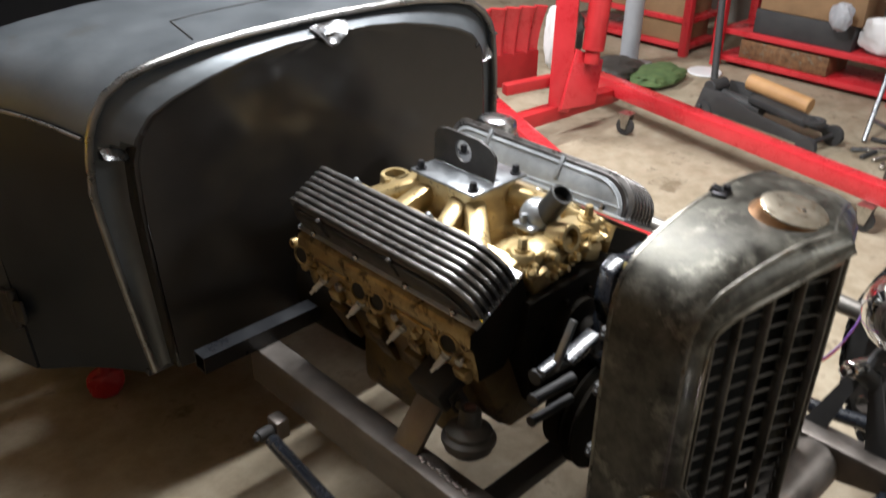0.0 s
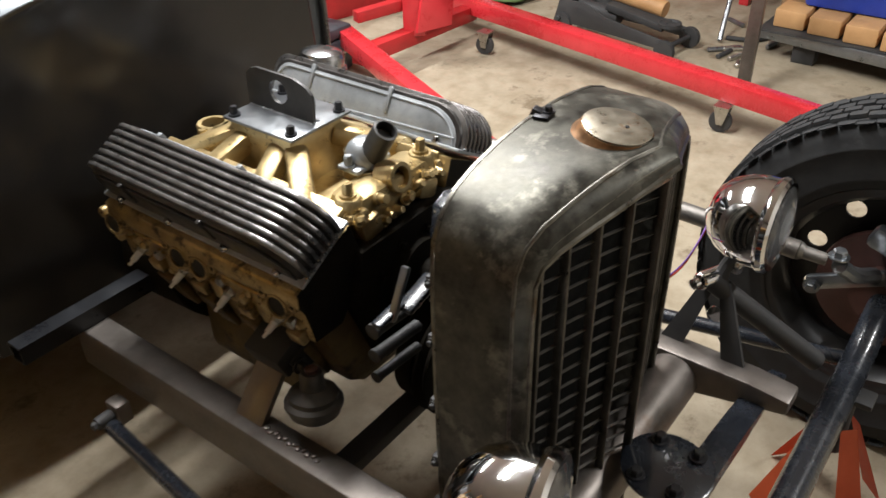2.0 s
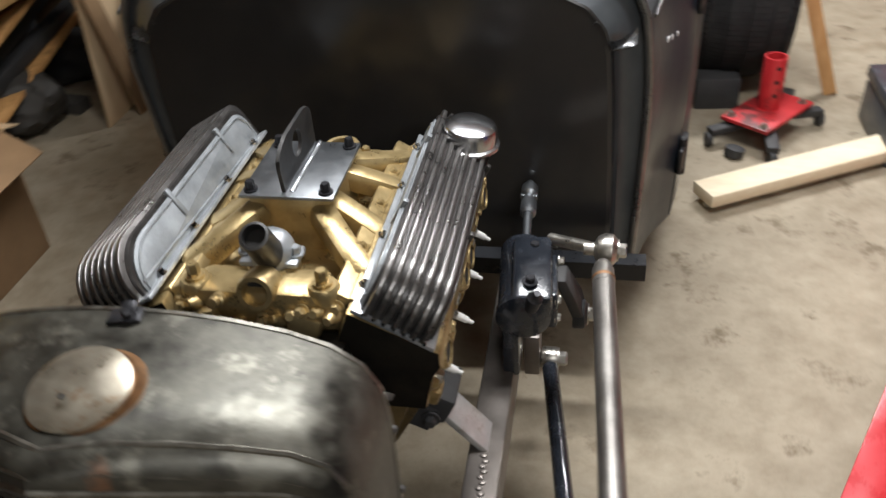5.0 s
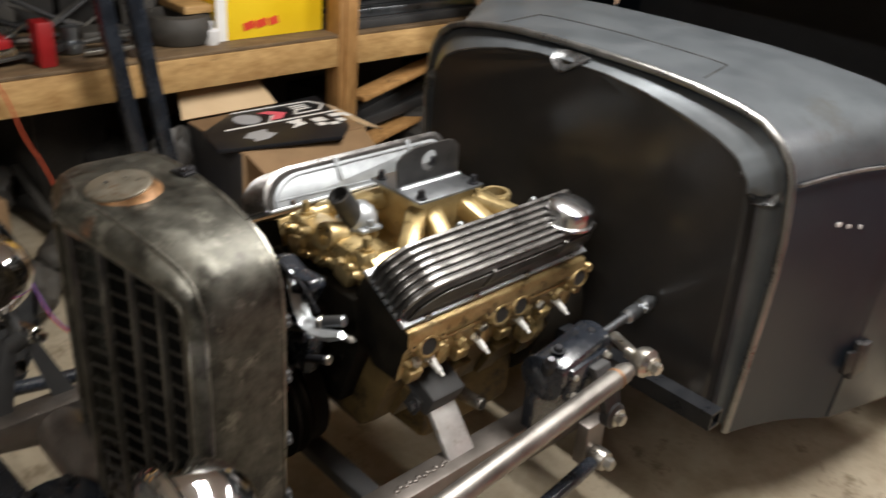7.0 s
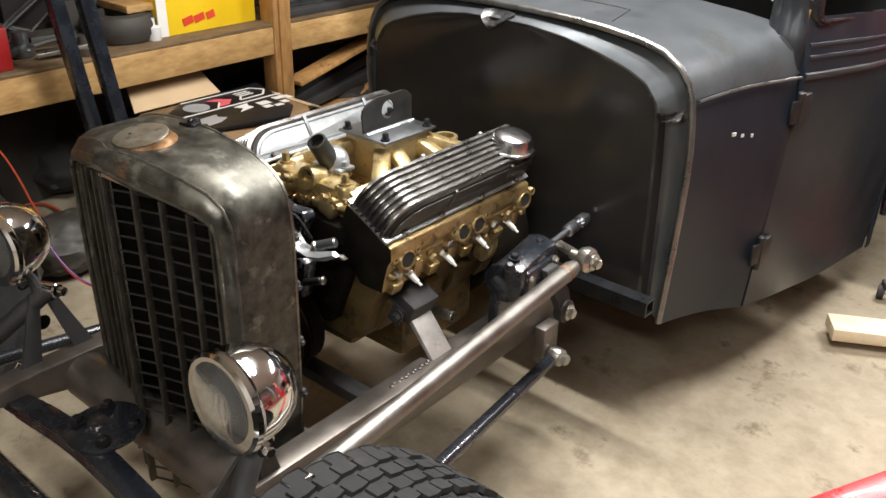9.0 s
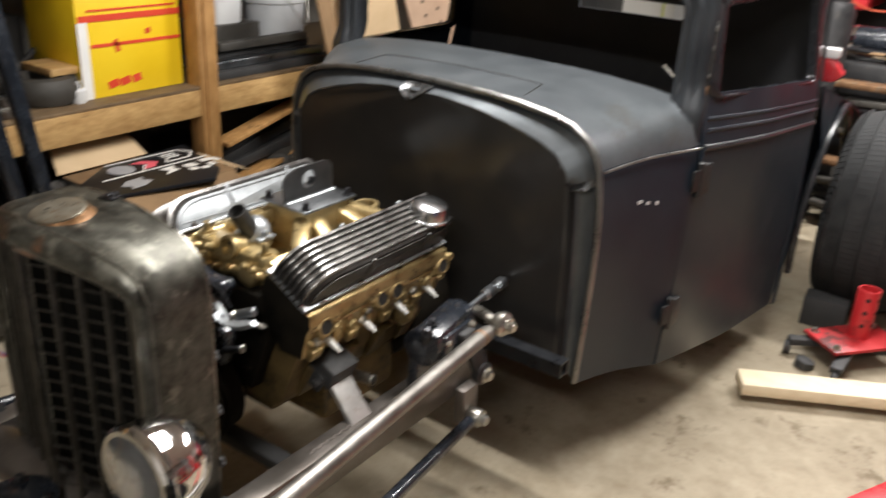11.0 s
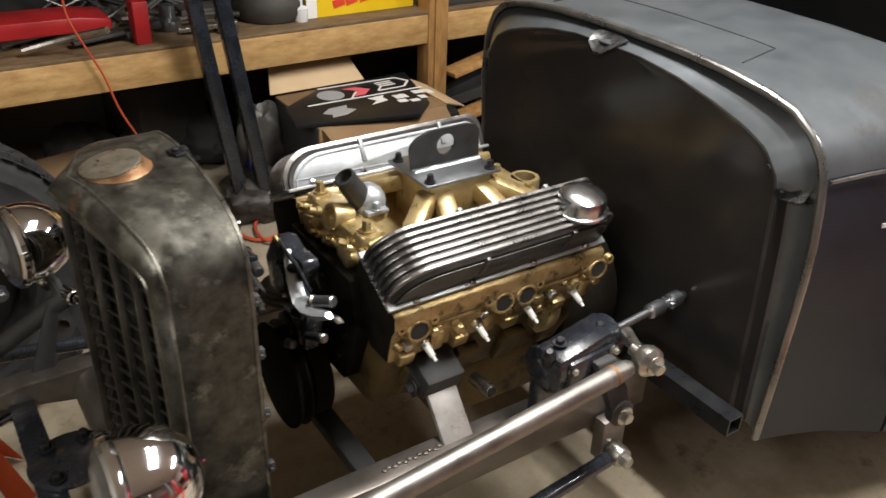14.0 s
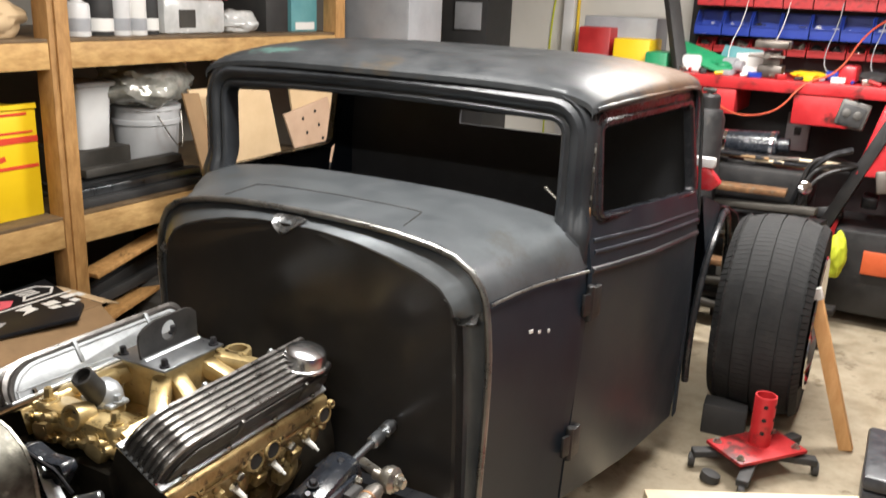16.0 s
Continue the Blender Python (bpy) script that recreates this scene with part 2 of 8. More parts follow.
FLOOR = surf("stained_concrete", (0.232, 0.187, 0.122), (0.380, 0.326, 0.238), 9, 0.7, 0.12, 0, 0.5, 48, (0.165, 0.128, 0.080), 4.5, 0.56)
WALL = surf("dark_panel_wall", (0.19, 0.175, 0.15), (0.28, 0.26, 0.23), 1.2, 0.8, 0.1, 0, 0.1)
WALL_PALE = surf("pale_wall", (0.62, 0.595, 0.54), (0.73, 0.705, 0.65), 1.2, 0.75, 0.1, 0, 0.1)
CEIL = surf("ceiling_board", (0.74, 0.73, 0.70), (0.82, 0.81, 0.78), 1.5, 0.85, 0.08)
LUMBER = wood("pine_lumber", (0.39, 0.215, 0.075), (0.64, 0.405, 0.165), "y")
SHELF_WOOD = wood("dark_shelf_wood", (0.085, 0.055, 0.03), (0.19, 0.125, 0.065), "y")
POSTWOOD = wood("pine_post", (0.34, 0.17, 0.055), (0.56, 0.31, 0.115), "z")
PALEWOOD = wood("fresh_pine", (0.68, 0.56, 0.38), (0.80, 0.69, 0.50), "x")
STICKWOOD = wood("pine_stick", (0.46, 0.24, 0.09), (0.58, 0.33, 0.14), "z")
CARD = surf("cardboard", (0.20, 0.12, 0.058), (0.29, 0.18, 0.09), 5, 0.8, 0.08, 0, 0.1)
PANEL_BLACK = surf("black_print_card", (0.007, 0.008, 0.010), (0.013, 0.013, 0.015), 6, 0.42, 0.08, 0, 0.03, 120, spec=0.25)
TAN_BOARD = surf("pinkish_hardboard", (0.42, 0.28, 0.19), (0.52, 0.36, 0.25), 6, 0.75, 0.08, 0, 0.08)
CARD_PALE = surf("pale_cardboard", (0.56, 0.40, 0.23), (0.66, 0.49, 0.30), 4, 0.8, 0.08, 0, 0.08)
YELLOW = surf("yellow_carton", (0.80, 0.52, 0.012), (0.90, 0.62, 0.02), 3, 0.45, 0.08, 0, 0.03)
WHITE = surf("white_plastic", (0.66, 0.66, 0.66), (0.76, 0.76, 0.75), 5, 0.4, 0.1, 0, 0.04)
GREY_PLASTIC = surf("grey_plastic", (0.30, 0.31, 0.33), (0.40, 0.41, 0.43), 5, 0.42, 0.1, 0, 0.04)
BLUE = surf("blue_plastic", (0.010, 0.032, 0.27), (0.022, 0.06, 0.40), 6, 0.35, 0.08, 0, 0.03)
ORANGE = surf("orange_cord", (0.40, 0.058, 0.024), (0.52, 0.09, 0.04), 12, 0.5, 0.08)
BRASS_TAG = surf("brass_tag", (0.45, 0.38, 0.14), (0.60, 0.52, 0.22), 20, 0.4, 0.1, 0.6)
ORANGE_RED = surf("orange_jack_paint", (0.46, 0.075, 0.02), (0.58, 0.11, 0.035), 8, 0.45, 0.1)
GREEN = surf("green_cloth", (0.05, 0.09, 0.03), (0.10, 0.15, 0.05), 16, 0.85, 0.08)
GREEN_BRIGHT = surf("green_plastic", (0.01, 0.22, 0.09), (0.02, 0.3, 0.13), 9, 0.4, 0.08)
LIME = surf("lime_cloth", (0.40, 0.46, 0.02), (0.58, 0.62, 0.04), 16, 0.7, 0.1)
# dark brown for stored things, shade under shelves included in the colour
SHADOWED = surf("shaded_stored_things", (0.034, 0.031, 0.027), (0.070, 0.064, 0.055), 7, 0.6, 0.2, 0.2, 0.2)
PAPER = surf("white_paper", (0.74, 0.73, 0.70), (0.82, 0.81, 0.78), 7, 0.6, 0.08)
PRINT_RED = surf("red_print", (0.62, 0.05, 0.02), (0.70, 0.07, 0.03), 10, 0.5, 0.08)
PRINT_PINK = surf("pink_print", (0.75, 0.10, 0.14), (0.80, 0.14, 0.18), 10, 0.5, 0.08)
TAN = surf("tan_leatherette", (0.40, 0.22, 0.09), (0.52, 0.30, 0.13), 8, 0.6, 0.1)
WIRE_PURPLE = surf("purple_wire", (0.12, 0.03, 0.25), (0.16, 0.05, 0.3), 9, 0.4, 0.08)
TEAL = surf("teal_print", (0.10, 0.30, 0.33), (0.15, 0.38, 0.4), 9, 0.5, 0.08)


def glass(name, rough=0.02, tint=(1, 1, 1)):
    m = bpy.data.materials.new(name)
    m.use_nodes = True
    b = m.node_tree.nodes["Principled BSDF"]
    b.inputs["Base Color"].default_value = (*tint, 1)
    b.inputs["Roughness"].default_value, b.inputs["Transmission Weight"].default_value, b.inputs["IOR"].default_value = rough, 1, 1.45
    return m


patch(ROOFSTEEL, (0.64, 1.50, 1.37), (0.20, 0.42, 0.14), (0.15, 0.09, 0.053), 0.85)
patch(ROOFSTEEL, (-0.42, 1.0, 1.40), (0.12, 0.05, 0.05), (0.09, 0.18, 0.16), 0.6)
# paler patch on the shell's driver-side shoulder
patch(SHELL, (0.17, -0.50, 0.91), (0.08, 0.06, 0.05), (0.28, 0.272, 0.23), 0.5)
patch(SHELL, (0.01, -0.57, 0.92), (0.06, 0.03, 0.03), (0.30, 0.14, 0.07), 0.8)


LENS = glass("headlamp_glass", 0.06, (0.95, 0.95, 0.94))
LENS.node_tree.nodes["Principled BSDF"].inputs["Transmission Weight"].default_value = 0.96
CLEAR_FILM = surf("crumpled_clear_film", (0.20, 0.20, 0.175), (0.56, 0.56, 0.51), 12, 0.16, 0.1, 0.3, 0.5, 22)
POLY = surf("clear_bag_plastic", (0.52, 0.53, 0.52), (0.74, 0.75, 0.74), 9, 0.22, 0.1, 0.1, 0.3, 25)

# ---------------------------------------------------------------- building helpers
ROOT = {}


def thing(name, base, label, category, group="", kind=""):
    ob = new(name)
    ob.empty_display_size = 0.1
    ob.location = base
    ROOT[ob] = Vector(base)
    return tagged(ob, label, category, group, kind)


def finish(bm, name, mats, angle=0.6):
    bmesh.ops.recalc_face_normals(bm, faces=bm.faces)
    for f in bm.faces:
        f.smooth = True
    for e in bm.edges:
        if len(e.link_faces) == 2 and e.calc_face_angle(0) > angle:
            e.smooth = False
    me = bpy.data.meshes.new(name)
    bm.to_mesh(me)
    bm.free()
    for m in mats if isinstance(mats, (list, tuple)) else [mats]:
        me.materials.append(m)
    return me


def part(name, bm, mats, parent, label=""):
    """One mesh, drawn in world metres, as a part of a thing or of a part."""
    ob = new(name, finish(bm, name, mats))
    ob.parent = parent
    if parent in ROOT:
        ob.matrix_parent_inverse = Matrix.Translation(-ROOT[parent])
    return tagged(ob, label)


def solid(name, bm, mats, label, category, group="", kind=""):
    """A thing of one mesh."""
    return tagged(new(name, finish(bm, name, mats)), label, category, group, kind)


def B():
    return bmesh.new()


def box(bm, c, s, rot=None, bev=0.0, mat=0):
    m = Matrix.Translation(c) @ (rot.to_4x4() if rot is not None else Matrix()) @ Matrix.Diagonal((*s, 1))
    made = bmesh.ops.create_cube(bm, size=1, matrix=m)["verts"]
    faces = list({f for v in made for f in v.link_faces})
    for f in faces:
        f.material_index = mat
    if bev:
        r = bmesh.ops.bevel(bm, geom=list({e for v in made for e in v.link_edges}), offset=bev, segments=2, profile=0.5, affect="EDGES")
        for f in r["faces"]:
            f.material_index = mat
    return bm


def span(bm, lo, hi, bev=0.0, mat=0):
    return box(bm, [(a + b) / 2 for a, b in zip(lo, hi)], [b - a for a, b in zip(lo, hi)], None, bev, mat)


def turn(rx=0, ry=0, rz=0):
    return Euler([radians(a) for a in (rx, ry, rz)]).to_matrix()


def frame_of(d):
    d = Vector(d).normalized()
    u = d.cross(Vector((0, 0, 1)))
    u = d.cross(Vector((1, 0, 0))) if u.length < 0.05 else u
    u.normalize()
    return d, u, d.cross(u).normalized()


def ring(bm, c, u, v, r, n, r2=None):
    return [bm.verts.new(Vector(c) + u * r * math.cos(2 * math.pi * k / n) + v * (r2 or r) * math.sin(2 * math.pi * k / n)) for k in range(n)]


def skin(bm, rows, closed=True, mat=0):
    for a, b in zip(rows, rows[1:]):
        n = len(a)
        for k in range(n if closed else n - 1):
            f = bm.faces.new((a[k], a[(k + 1) % n], b[(k + 1) % n], b[k]))
            f.material_index = mat


def lathe(bm, o, axis, prof, n=24, mat=0, ends=True):
    """Radius and height pairs turned round an axis."""
    d, u, v = frame_of(axis)
    rows = [ring(bm, Vector(o) + d * h, u, v, max(r, 0.0004), n) for r, h in prof]
    skin(bm, rows, True, mat)
    if ends:
        for row in (rows[0], rows[-1]):
            bm.faces.new(row).material_index = mat
    return bm


def cyl(bm, a, b, r, r2=None, n=16, mat=0):
    a, b = Vector(a), Vector(b)
    return lathe(bm, a, b - a, [(r, 0), (r2 if r2 is not None else r, (b - a).length)], n, mat)


def rod(bm, a, b, r, n=16, mat=0, bev=0.003):
    """A cylinder with eased ends."""
    a, b = Vector(a), Vector(b)
    h = (b - a).length
    return lathe(bm, a, b - a, [(r - bev, 0), (r, bev), (r, h - bev), (r - bev, h)], n, mat)


def pipe(bm, pts, r, n=8, mat=0, smooth=0):
    """A tube along points; smooth: rounds of corner cutting."""
    pts = [Vector(p) for p in pts]
    for _ in range(smooth):
        cut = [pts[0]]
        for p, q in zip(pts, pts[1:]):
            cut += [p.lerp(q, 0.25), p.lerp(q, 0.75)]
        pts = cut + [pts[-1]]
    rows, u = [], None
    for k, p in enumerate(pts):
        d = (pts[min(k + 1, len(pts) - 1)] - pts[max(k - 1, 0)]).normalized()
        if u is None:
            _, u, v = frame_of(d)
        u = (u - d * u.dot(d)).normalized()
        v = d.cross(u)
        rows.append(ring(bm, p, u, v, r, n))
    skin(bm, rows, True, mat)
    bm.faces.new(rows[0]).material_index = mat
    bm.faces.new(rows[-1]).material_index = mat
    return bm


def prism(bm, pts, vec, mat=0, bev=0.0):
    """A flat outline of points pushed along a vector."""
    lo = [bm.verts.new(p) for p in pts]
    hi = [bm.verts.new(Vector(p) + Vector(vec)) for p in pts]
    faces = [bm.faces.new(lo), bm.faces.new(hi)]
    n = len(pts)
    for k in range(n):
        faces.append(bm.faces.new((lo[k], lo[(k + 1) % n], hi[(k + 1) % n], hi[k])))
    for f in faces:
        f.material_index = mat
    if bev:
        bmesh.ops.recalc_face_normals(bm, faces=faces)
        r = bmesh.ops.bevel(bm, geom=list({e for f in faces for e in f.edges}), offset=bev, segments=2, profile=0.5, affect="EDGES")
        for f in r["faces"]:
            f.material_index = mat
    return bm


def loft(bm, rows, closed=False, mat=0, thick=0.0):
    vs = [[bm.verts.new(p) for p in row] for row in rows]
    skin(bm, vs, closed, mat)
    if thick:
        bmesh.ops.recalc_face_normals(bm, faces=bm.faces)
        bmesh.ops.solidify(bm, geom=bm.faces[:], thickness=thick)
    return bm


def bolt(bm, p, axis, r=0.008, h=0.007, washer=True, mat=0):
    d, u, v = frame_of(axis)
    if washer:
        lathe(bm, p, d, [(r * 1.5, 0), (r * 1.5, h * 0.25)], 14, mat)
    lathe(bm, Vector(p) + d * h * 0.25, d, [(r, 0), (r, h * 0.8), (r * 0.8, h)], 6, mat)
    return bm


def lerp(table, x):
    """Read a smooth value from rows of (x, value)."""
    return float(np.interp(x, [a for a, _ in table], [b for _, b in table]))

# ---------------------------------------------------------------- the room
solid("floor", span(B(), (-2.6, -4.0, -0.1), (4.6, 5.0, 0.0)), FLOOR, "stained tan concrete garage floor", "floor", kind="structure")
solid("ceiling", span(B(), (-2.6, -4.0, 2.6), (4.6, 5.0, 2.7)), CEIL, "plain board garage ceiling", "ceiling", kind="structure")
solid("wall_west", span(B(), (-2.75, -4.0, 0), (-2.6, 5.0, 2.6)), WALL, "dark garage wall behind wooden shelving", "wall", kind="structure")
solid("wall_east", span(B(), (4.6, -4.0, 0), (4.75, 5.0, 2.6)), WALL, "dark garage wall behind tool cabinets", "wall", kind="structure")
solid("wall_north", span(B(), (-2.75, 5.0, 0), (4.75, 5.15, 2.6)), WALL_PALE, "pale garage wall behind the workbench", "wall", kind="structure")
solid("wall_south", span(B(), (-2.75, -4.15, 0), (4.75, -4.0, 2.6)), WALL_PALE, "plain pale garage wall", "wall", kind="structure")

# ---------------------------------------------------------------- the car: body
CAR = thing("hot_rod_car", (0, 1.2, 0), "bare-steel vintage coupe hot rod being built, engine exposed", "car")
HALF = [(0.0, 1.0), (0.10, 0.9985), (0.2, 0.995), (0.3, 0.985), (0.4, 0.966), (0.46, 0.945), (0.505, 0.91), (0.532, 0.865), (0.545, 0.82), (0.553, 0.75),
        (0.560, 0.65), (0.562, 0.55), (0.561, 0.42), (0.558, 0.28), (0.555, 0.14), (0.551, 0.0)]
# the shoulder grows squarer towards the windscreen
HALF_REAR = [1.0, 0.9985, 0.996, 0.988, 0.973, 0.959, 0.937, 0.900, 0.828, 0.75, 0.65, 0.55, 0.42, 0.28, 0.14, 0.0]
WIDE = [(0.55, 0.56), (0.66, 0.582), (0.74, 0.604), (0.80, 0.63), (0.87, 0.665), (1.0, 0.69), (1.3, 0.735), (1.75, 0.765), (2.0, 0.77), (2.7, 0.72)]
SILL = [(0.55, 0.31), (0.87, 0.265), (1.75, 0.16), (2.7, 0.22)]
CROWN = [(0.55, 1.037), (0.7, 1.046), (0.95, 1.058)]


def askew(p, k):
    """The passenger side of the cowl sits a little further back and tucks in below."""
    if p.x < 0 and k > 0:
        f = (p.x / 0.545) ** 2
        tuck = k * min(1.0, f) * (0.014 + 0.050 * max(0.0, (0.80 - p.z) / 0.5))
        return Vector((p.x + tuck, p.y + 0.05 * f * k, p.z - 0.017 * k * min(1.0, f) * min(1.0, max(0.0, (p.z - 0.7) / 0.2))))
    return p


def section(y, grow=0.0, low=None):
    """The cowl's outline across the car at y, from one sill over the top to the other."""
    w, zb, zt = lerp(WIDE, y) / 0.562, lerp(SILL, y) if low is None else low, lerp(CROWN, y)
    m = min(1.0, max(0.0, (y - 0.62) / 0.25))
    m = m * m * (3 - 2 * m)
    half = [(x * w, zb + (h + (h2 - h) * m) * (zt - zb)) for (x, h), h2 in zip(HALF, HALF_REAR)]
    row = [(x, z) for x, z in reversed(half)] + [(-x, z) for x, z in half[1:]]
    k = min(1.0, max(0.0, (0.87 - y) / 0.30))
    return [askew(Vector((x * (1 + grow), y, z + grow * 0.5)), k) for x, z in row]


bm = B()
def shut_line(z):
    """The door's front edge leans back towards the belt."""
    return 0.872 + 0.050 * min(1.0, max(0.0, (z - 0.42) / 0.48))


count = len(section(0.6))
ends = [shut_line(p.z) - 0.005 for p in section(0.87)]
loft(bm, [[section(0.566 + (ends[i] - 0.566) * v)[i] for i in range(count)] for v in (0, 0.12, 0.28, 0.44, 0.60, 0.76, 0.90, 1.0)], thick=-0.004)
# below the belt line the cowl takes the darker side colour
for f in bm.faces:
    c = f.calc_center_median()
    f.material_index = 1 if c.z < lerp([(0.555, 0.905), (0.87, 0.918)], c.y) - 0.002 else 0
part("cowl", bm, [STEEL, DOOR], CAR, "steel cowl, darker below the belt line")
# cowl top running on to the windscreen
bm = B()
rows = []
for y in (0.9165, 0.93, 0.945, 0.958):
    s = section(y)
    rows.append(s[7:-7])
loft(bm, rows, thick=-0.004)
part("cowl_top", bm, STEEL, CAR)
# bead round the cowl's front edge
bm = B()
pipe(bm, [p + Vector((0, 0.009, 0.005 if abs(p.x) < 0.5 else 0)) for p in section(0.552)], 0.0088, 10)
part("cowl_bead", bm, BEAD, CAR, "rubbed bright bead round the cowl edge")
# flange between bead and firewall
FW = [(0.0, 1.012), (0.1, 1.010), (0.2, 0.998), (0.3, 0.976), (0.38, 0.952), (0.432, 0.928), (0.465, 0.888), (0.481, 0.84), (0.489, 0.74), (0.495, 0.62), (0.499, 0.5), (0.502, 0.40), (0.504, 0.33)]


def fw_row(inset, y):
    half = [(x - (inset if x > 0.4 else inset * x / 0.4), z - inset * max(0, 1 - x / 0.46)) for x, z in FW]
    row = [(x, z) for x, z in reversed(half)] + [(-x, z) for x, z in half[1:]]
    return [askew(Vector((x, y, z)), 1.0) for x, z in row]


def fit_row(row, n):
    """The same line with n evenly spread points."""
    d = [0.0]
    for a, b in zip(row, row[1:]):
        d.append(d[-1] + (b - a).length)
    return [Vector([float(np.interp(d[-1] * k / (n - 1), d, [p[i] for p in row])) for i in range(3)]) for k in range(n)]


N = 181
outer = fit_row([p + Vector((0, 0.012, 0)) for p in section(0.556, -0.012)], N)
edge = fit_row(fw_row(0.0, 0.529), N)
# the ledge slopes forward over the top and lies back below the corner hood rests
BAND = [(0.0, 0.568, 0.568), (0.05, 0.5725, 0.572), (0.13, 0.568, 0.573), (0.22, 0.562, 0.574), (0.40, 0.553, 0.575), (0.60, 0.5435, 0.574), (0.78, 0.5355, 0.570), (0.90, 0.5305, 0.560), (0.97, 0.5285, 0.543), (1.0, 0.5290, 0.5315)]
rows = []
for f, y_top, y_low in BAND:
    row = []
    for a, b in zip(outer, edge):
        p = a.lerp(b, f)
        k = min(1.0, max(0.0, (0.866 - p.z) / 0.012))
        k = k * k * (3 - 2 * k)
        back = 0.05 * (p.x / 0.545) ** 2 if p.x < 0 else 0.0
        row.append(Vector((p.x, y_top + (y_low - y_top) * k + back, p.z)))
    rows.append(row)
bm = B()
loft(bm, rows[:-2])
loft(bm, rows[-3:] + [fit_row(fw_row(0.009, 0.5292), N)], mat=1)
part("firewall_flange", bm, [STEEL, FIREWALL], CAR, "rolled steel shoulder round the firewall")
bm = B()
rim = [p for p in fw_row(0.008, 0.529)]
half_n = len(rim) // 2
rows = []
for k in range(half_n):
    row = []
    for i in range(33):
        p = rim[k].lerp(rim[-1 - k], i / 32)
        row.append(Vector((p.x, 0.529 + (0.05 * (p.x / 0.545) ** 2 if p.x < 0 else 0.0) + 0.0006 * math.sin(i * 0.65 + k), p.z)))
    rows.append(row)
loft(bm, rows)
part("firewall", bm, FIREWALL, CAR, "flat dark brown-black firewall panel")
# pressed hood rests: a scoop in the middle, one small ledge at each upper corner
bm = B()
rows = []
for k in range(11):
    v = k / 10
    w = 0.047 * (1 - v) ** 0.7 + 0.003
    rows.append([Vector((-0.012 + u * w + 0.010 * (1 - v), 0.546 - 0.031 * min(1.0, v * 2.2) + 0.020 * (1 - u * u) * math.sin(math.pi * min(1.0, v + 0.1)) ** 0.8, 1.031 - 0.006 * min(1.0, v * 2.2) - 0.036 * v ** 1.5 - 0.003 * u * u)) for u in np.linspace(-1, 1, 17)])
loft(bm, rows, thick=0.003)
part("hood_rest", bm, NOTCH, CAR, "bright rubbed pressed hood rest")
for s in (1, -1):
    bm = B()
    rows = []
    for u in np.linspace(0, 1, 13):
        e = abs(2 * u - 1) ** 3
        rows.append([askew(Vector((s * (0.478 + 0.052 * u), y - 0.005 * (1 - e), z + 0.012 * (u - 0.3))), 1.0) for y, z in ((0.567, 0.875), (0.560, 0.868 - 0.004 * (1 - e)), (0.553, 0.861 - 0.006 * (1 - e)), (0.546, 0.853 - 0.003 * (1 - e)), (0.543, 0.849), (0.546, 0.845), (0.556, 0.842), (0.574, 0.840))])
    loft(bm, rows, thick=0.002)
    part("hood_rest", bm, NOTCH, CAR, "bright rubbed pressed hood rest")
    p = askew(Vector((s * 0.452, 0.526, 0.90)), 1.0)
    part("lacing_hole", cyl(B(), p, p + Vector((0, 0.006, 0)), 0.006, n=10), DEEP_BLACK, CAR)
# cowl vent lid outline
bm = B()
def zt(x, y):
    """Height of the cowl top."""
    row = section(y)[12:-12]
    return float(np.interp(x, [q.x for q in reversed(row)], [q.z for q in reversed(row)])) + 0.0042


vent = [(-0.285, 0.60), (0.285, 0.60), (0.27, 0.715), (-0.27, 0.715), (-0.285, 0.60)]
for (x0, y0), (x1, y1) in zip(vent[1:], vent[2:]):
    pts = [(x0 + (x1 - x0) * k / 12, y0 + (y1 - y0) * k / 12) for k in range(13)]
    pipe(bm, [(x, y + 0.018, zt(x, y + 0.018)) for x, y in pts], 0.0018, 5)
part("vent_seam", bm, DEEP_BLACK, CAR, "dark seam of the cowl vent lid")
# belt moulding on both sides, cowl to door
BELT = [(0.555, 0.905), (0.87, 0.918), (1.75, 0.848)]


def side_x(y, z):
    """Outer half width of the body's side at a height."""
    w = lerp(WIDE, y)
    return w - 0.03 * max(0.0, (z - 0.9) / 0.15) - 0.012 * max(0.0, (0.45 - z) / 0.3)


for s in (1, -1):
    bm = B()
    pipe(bm, [askew(Vector((s * (side_x(y, lerp(BELT, y)) - 0.002), y, lerp(BELT, y))), (0.87 - y) / 0.31) for y in np.linspace(0.56, 0.912, 12)], 0.0038, 8)
    part("cowl_moulding", bm, BEAD, CAR, "rubbed thin side moulding")

# doors, both sides: skin with a window opening
def win_low(s, y):
    """Lower edge of the door's window; the passenger door's runs level."""
    return lerp([(0.9, 1.052), (1.0, 1.048), (1.7, 0.998)], y) if s > 0 else lerp([(0.9, 1.030), (1.0, 1.010), (1.1, 0.994), (1.7, 0.992)], y)



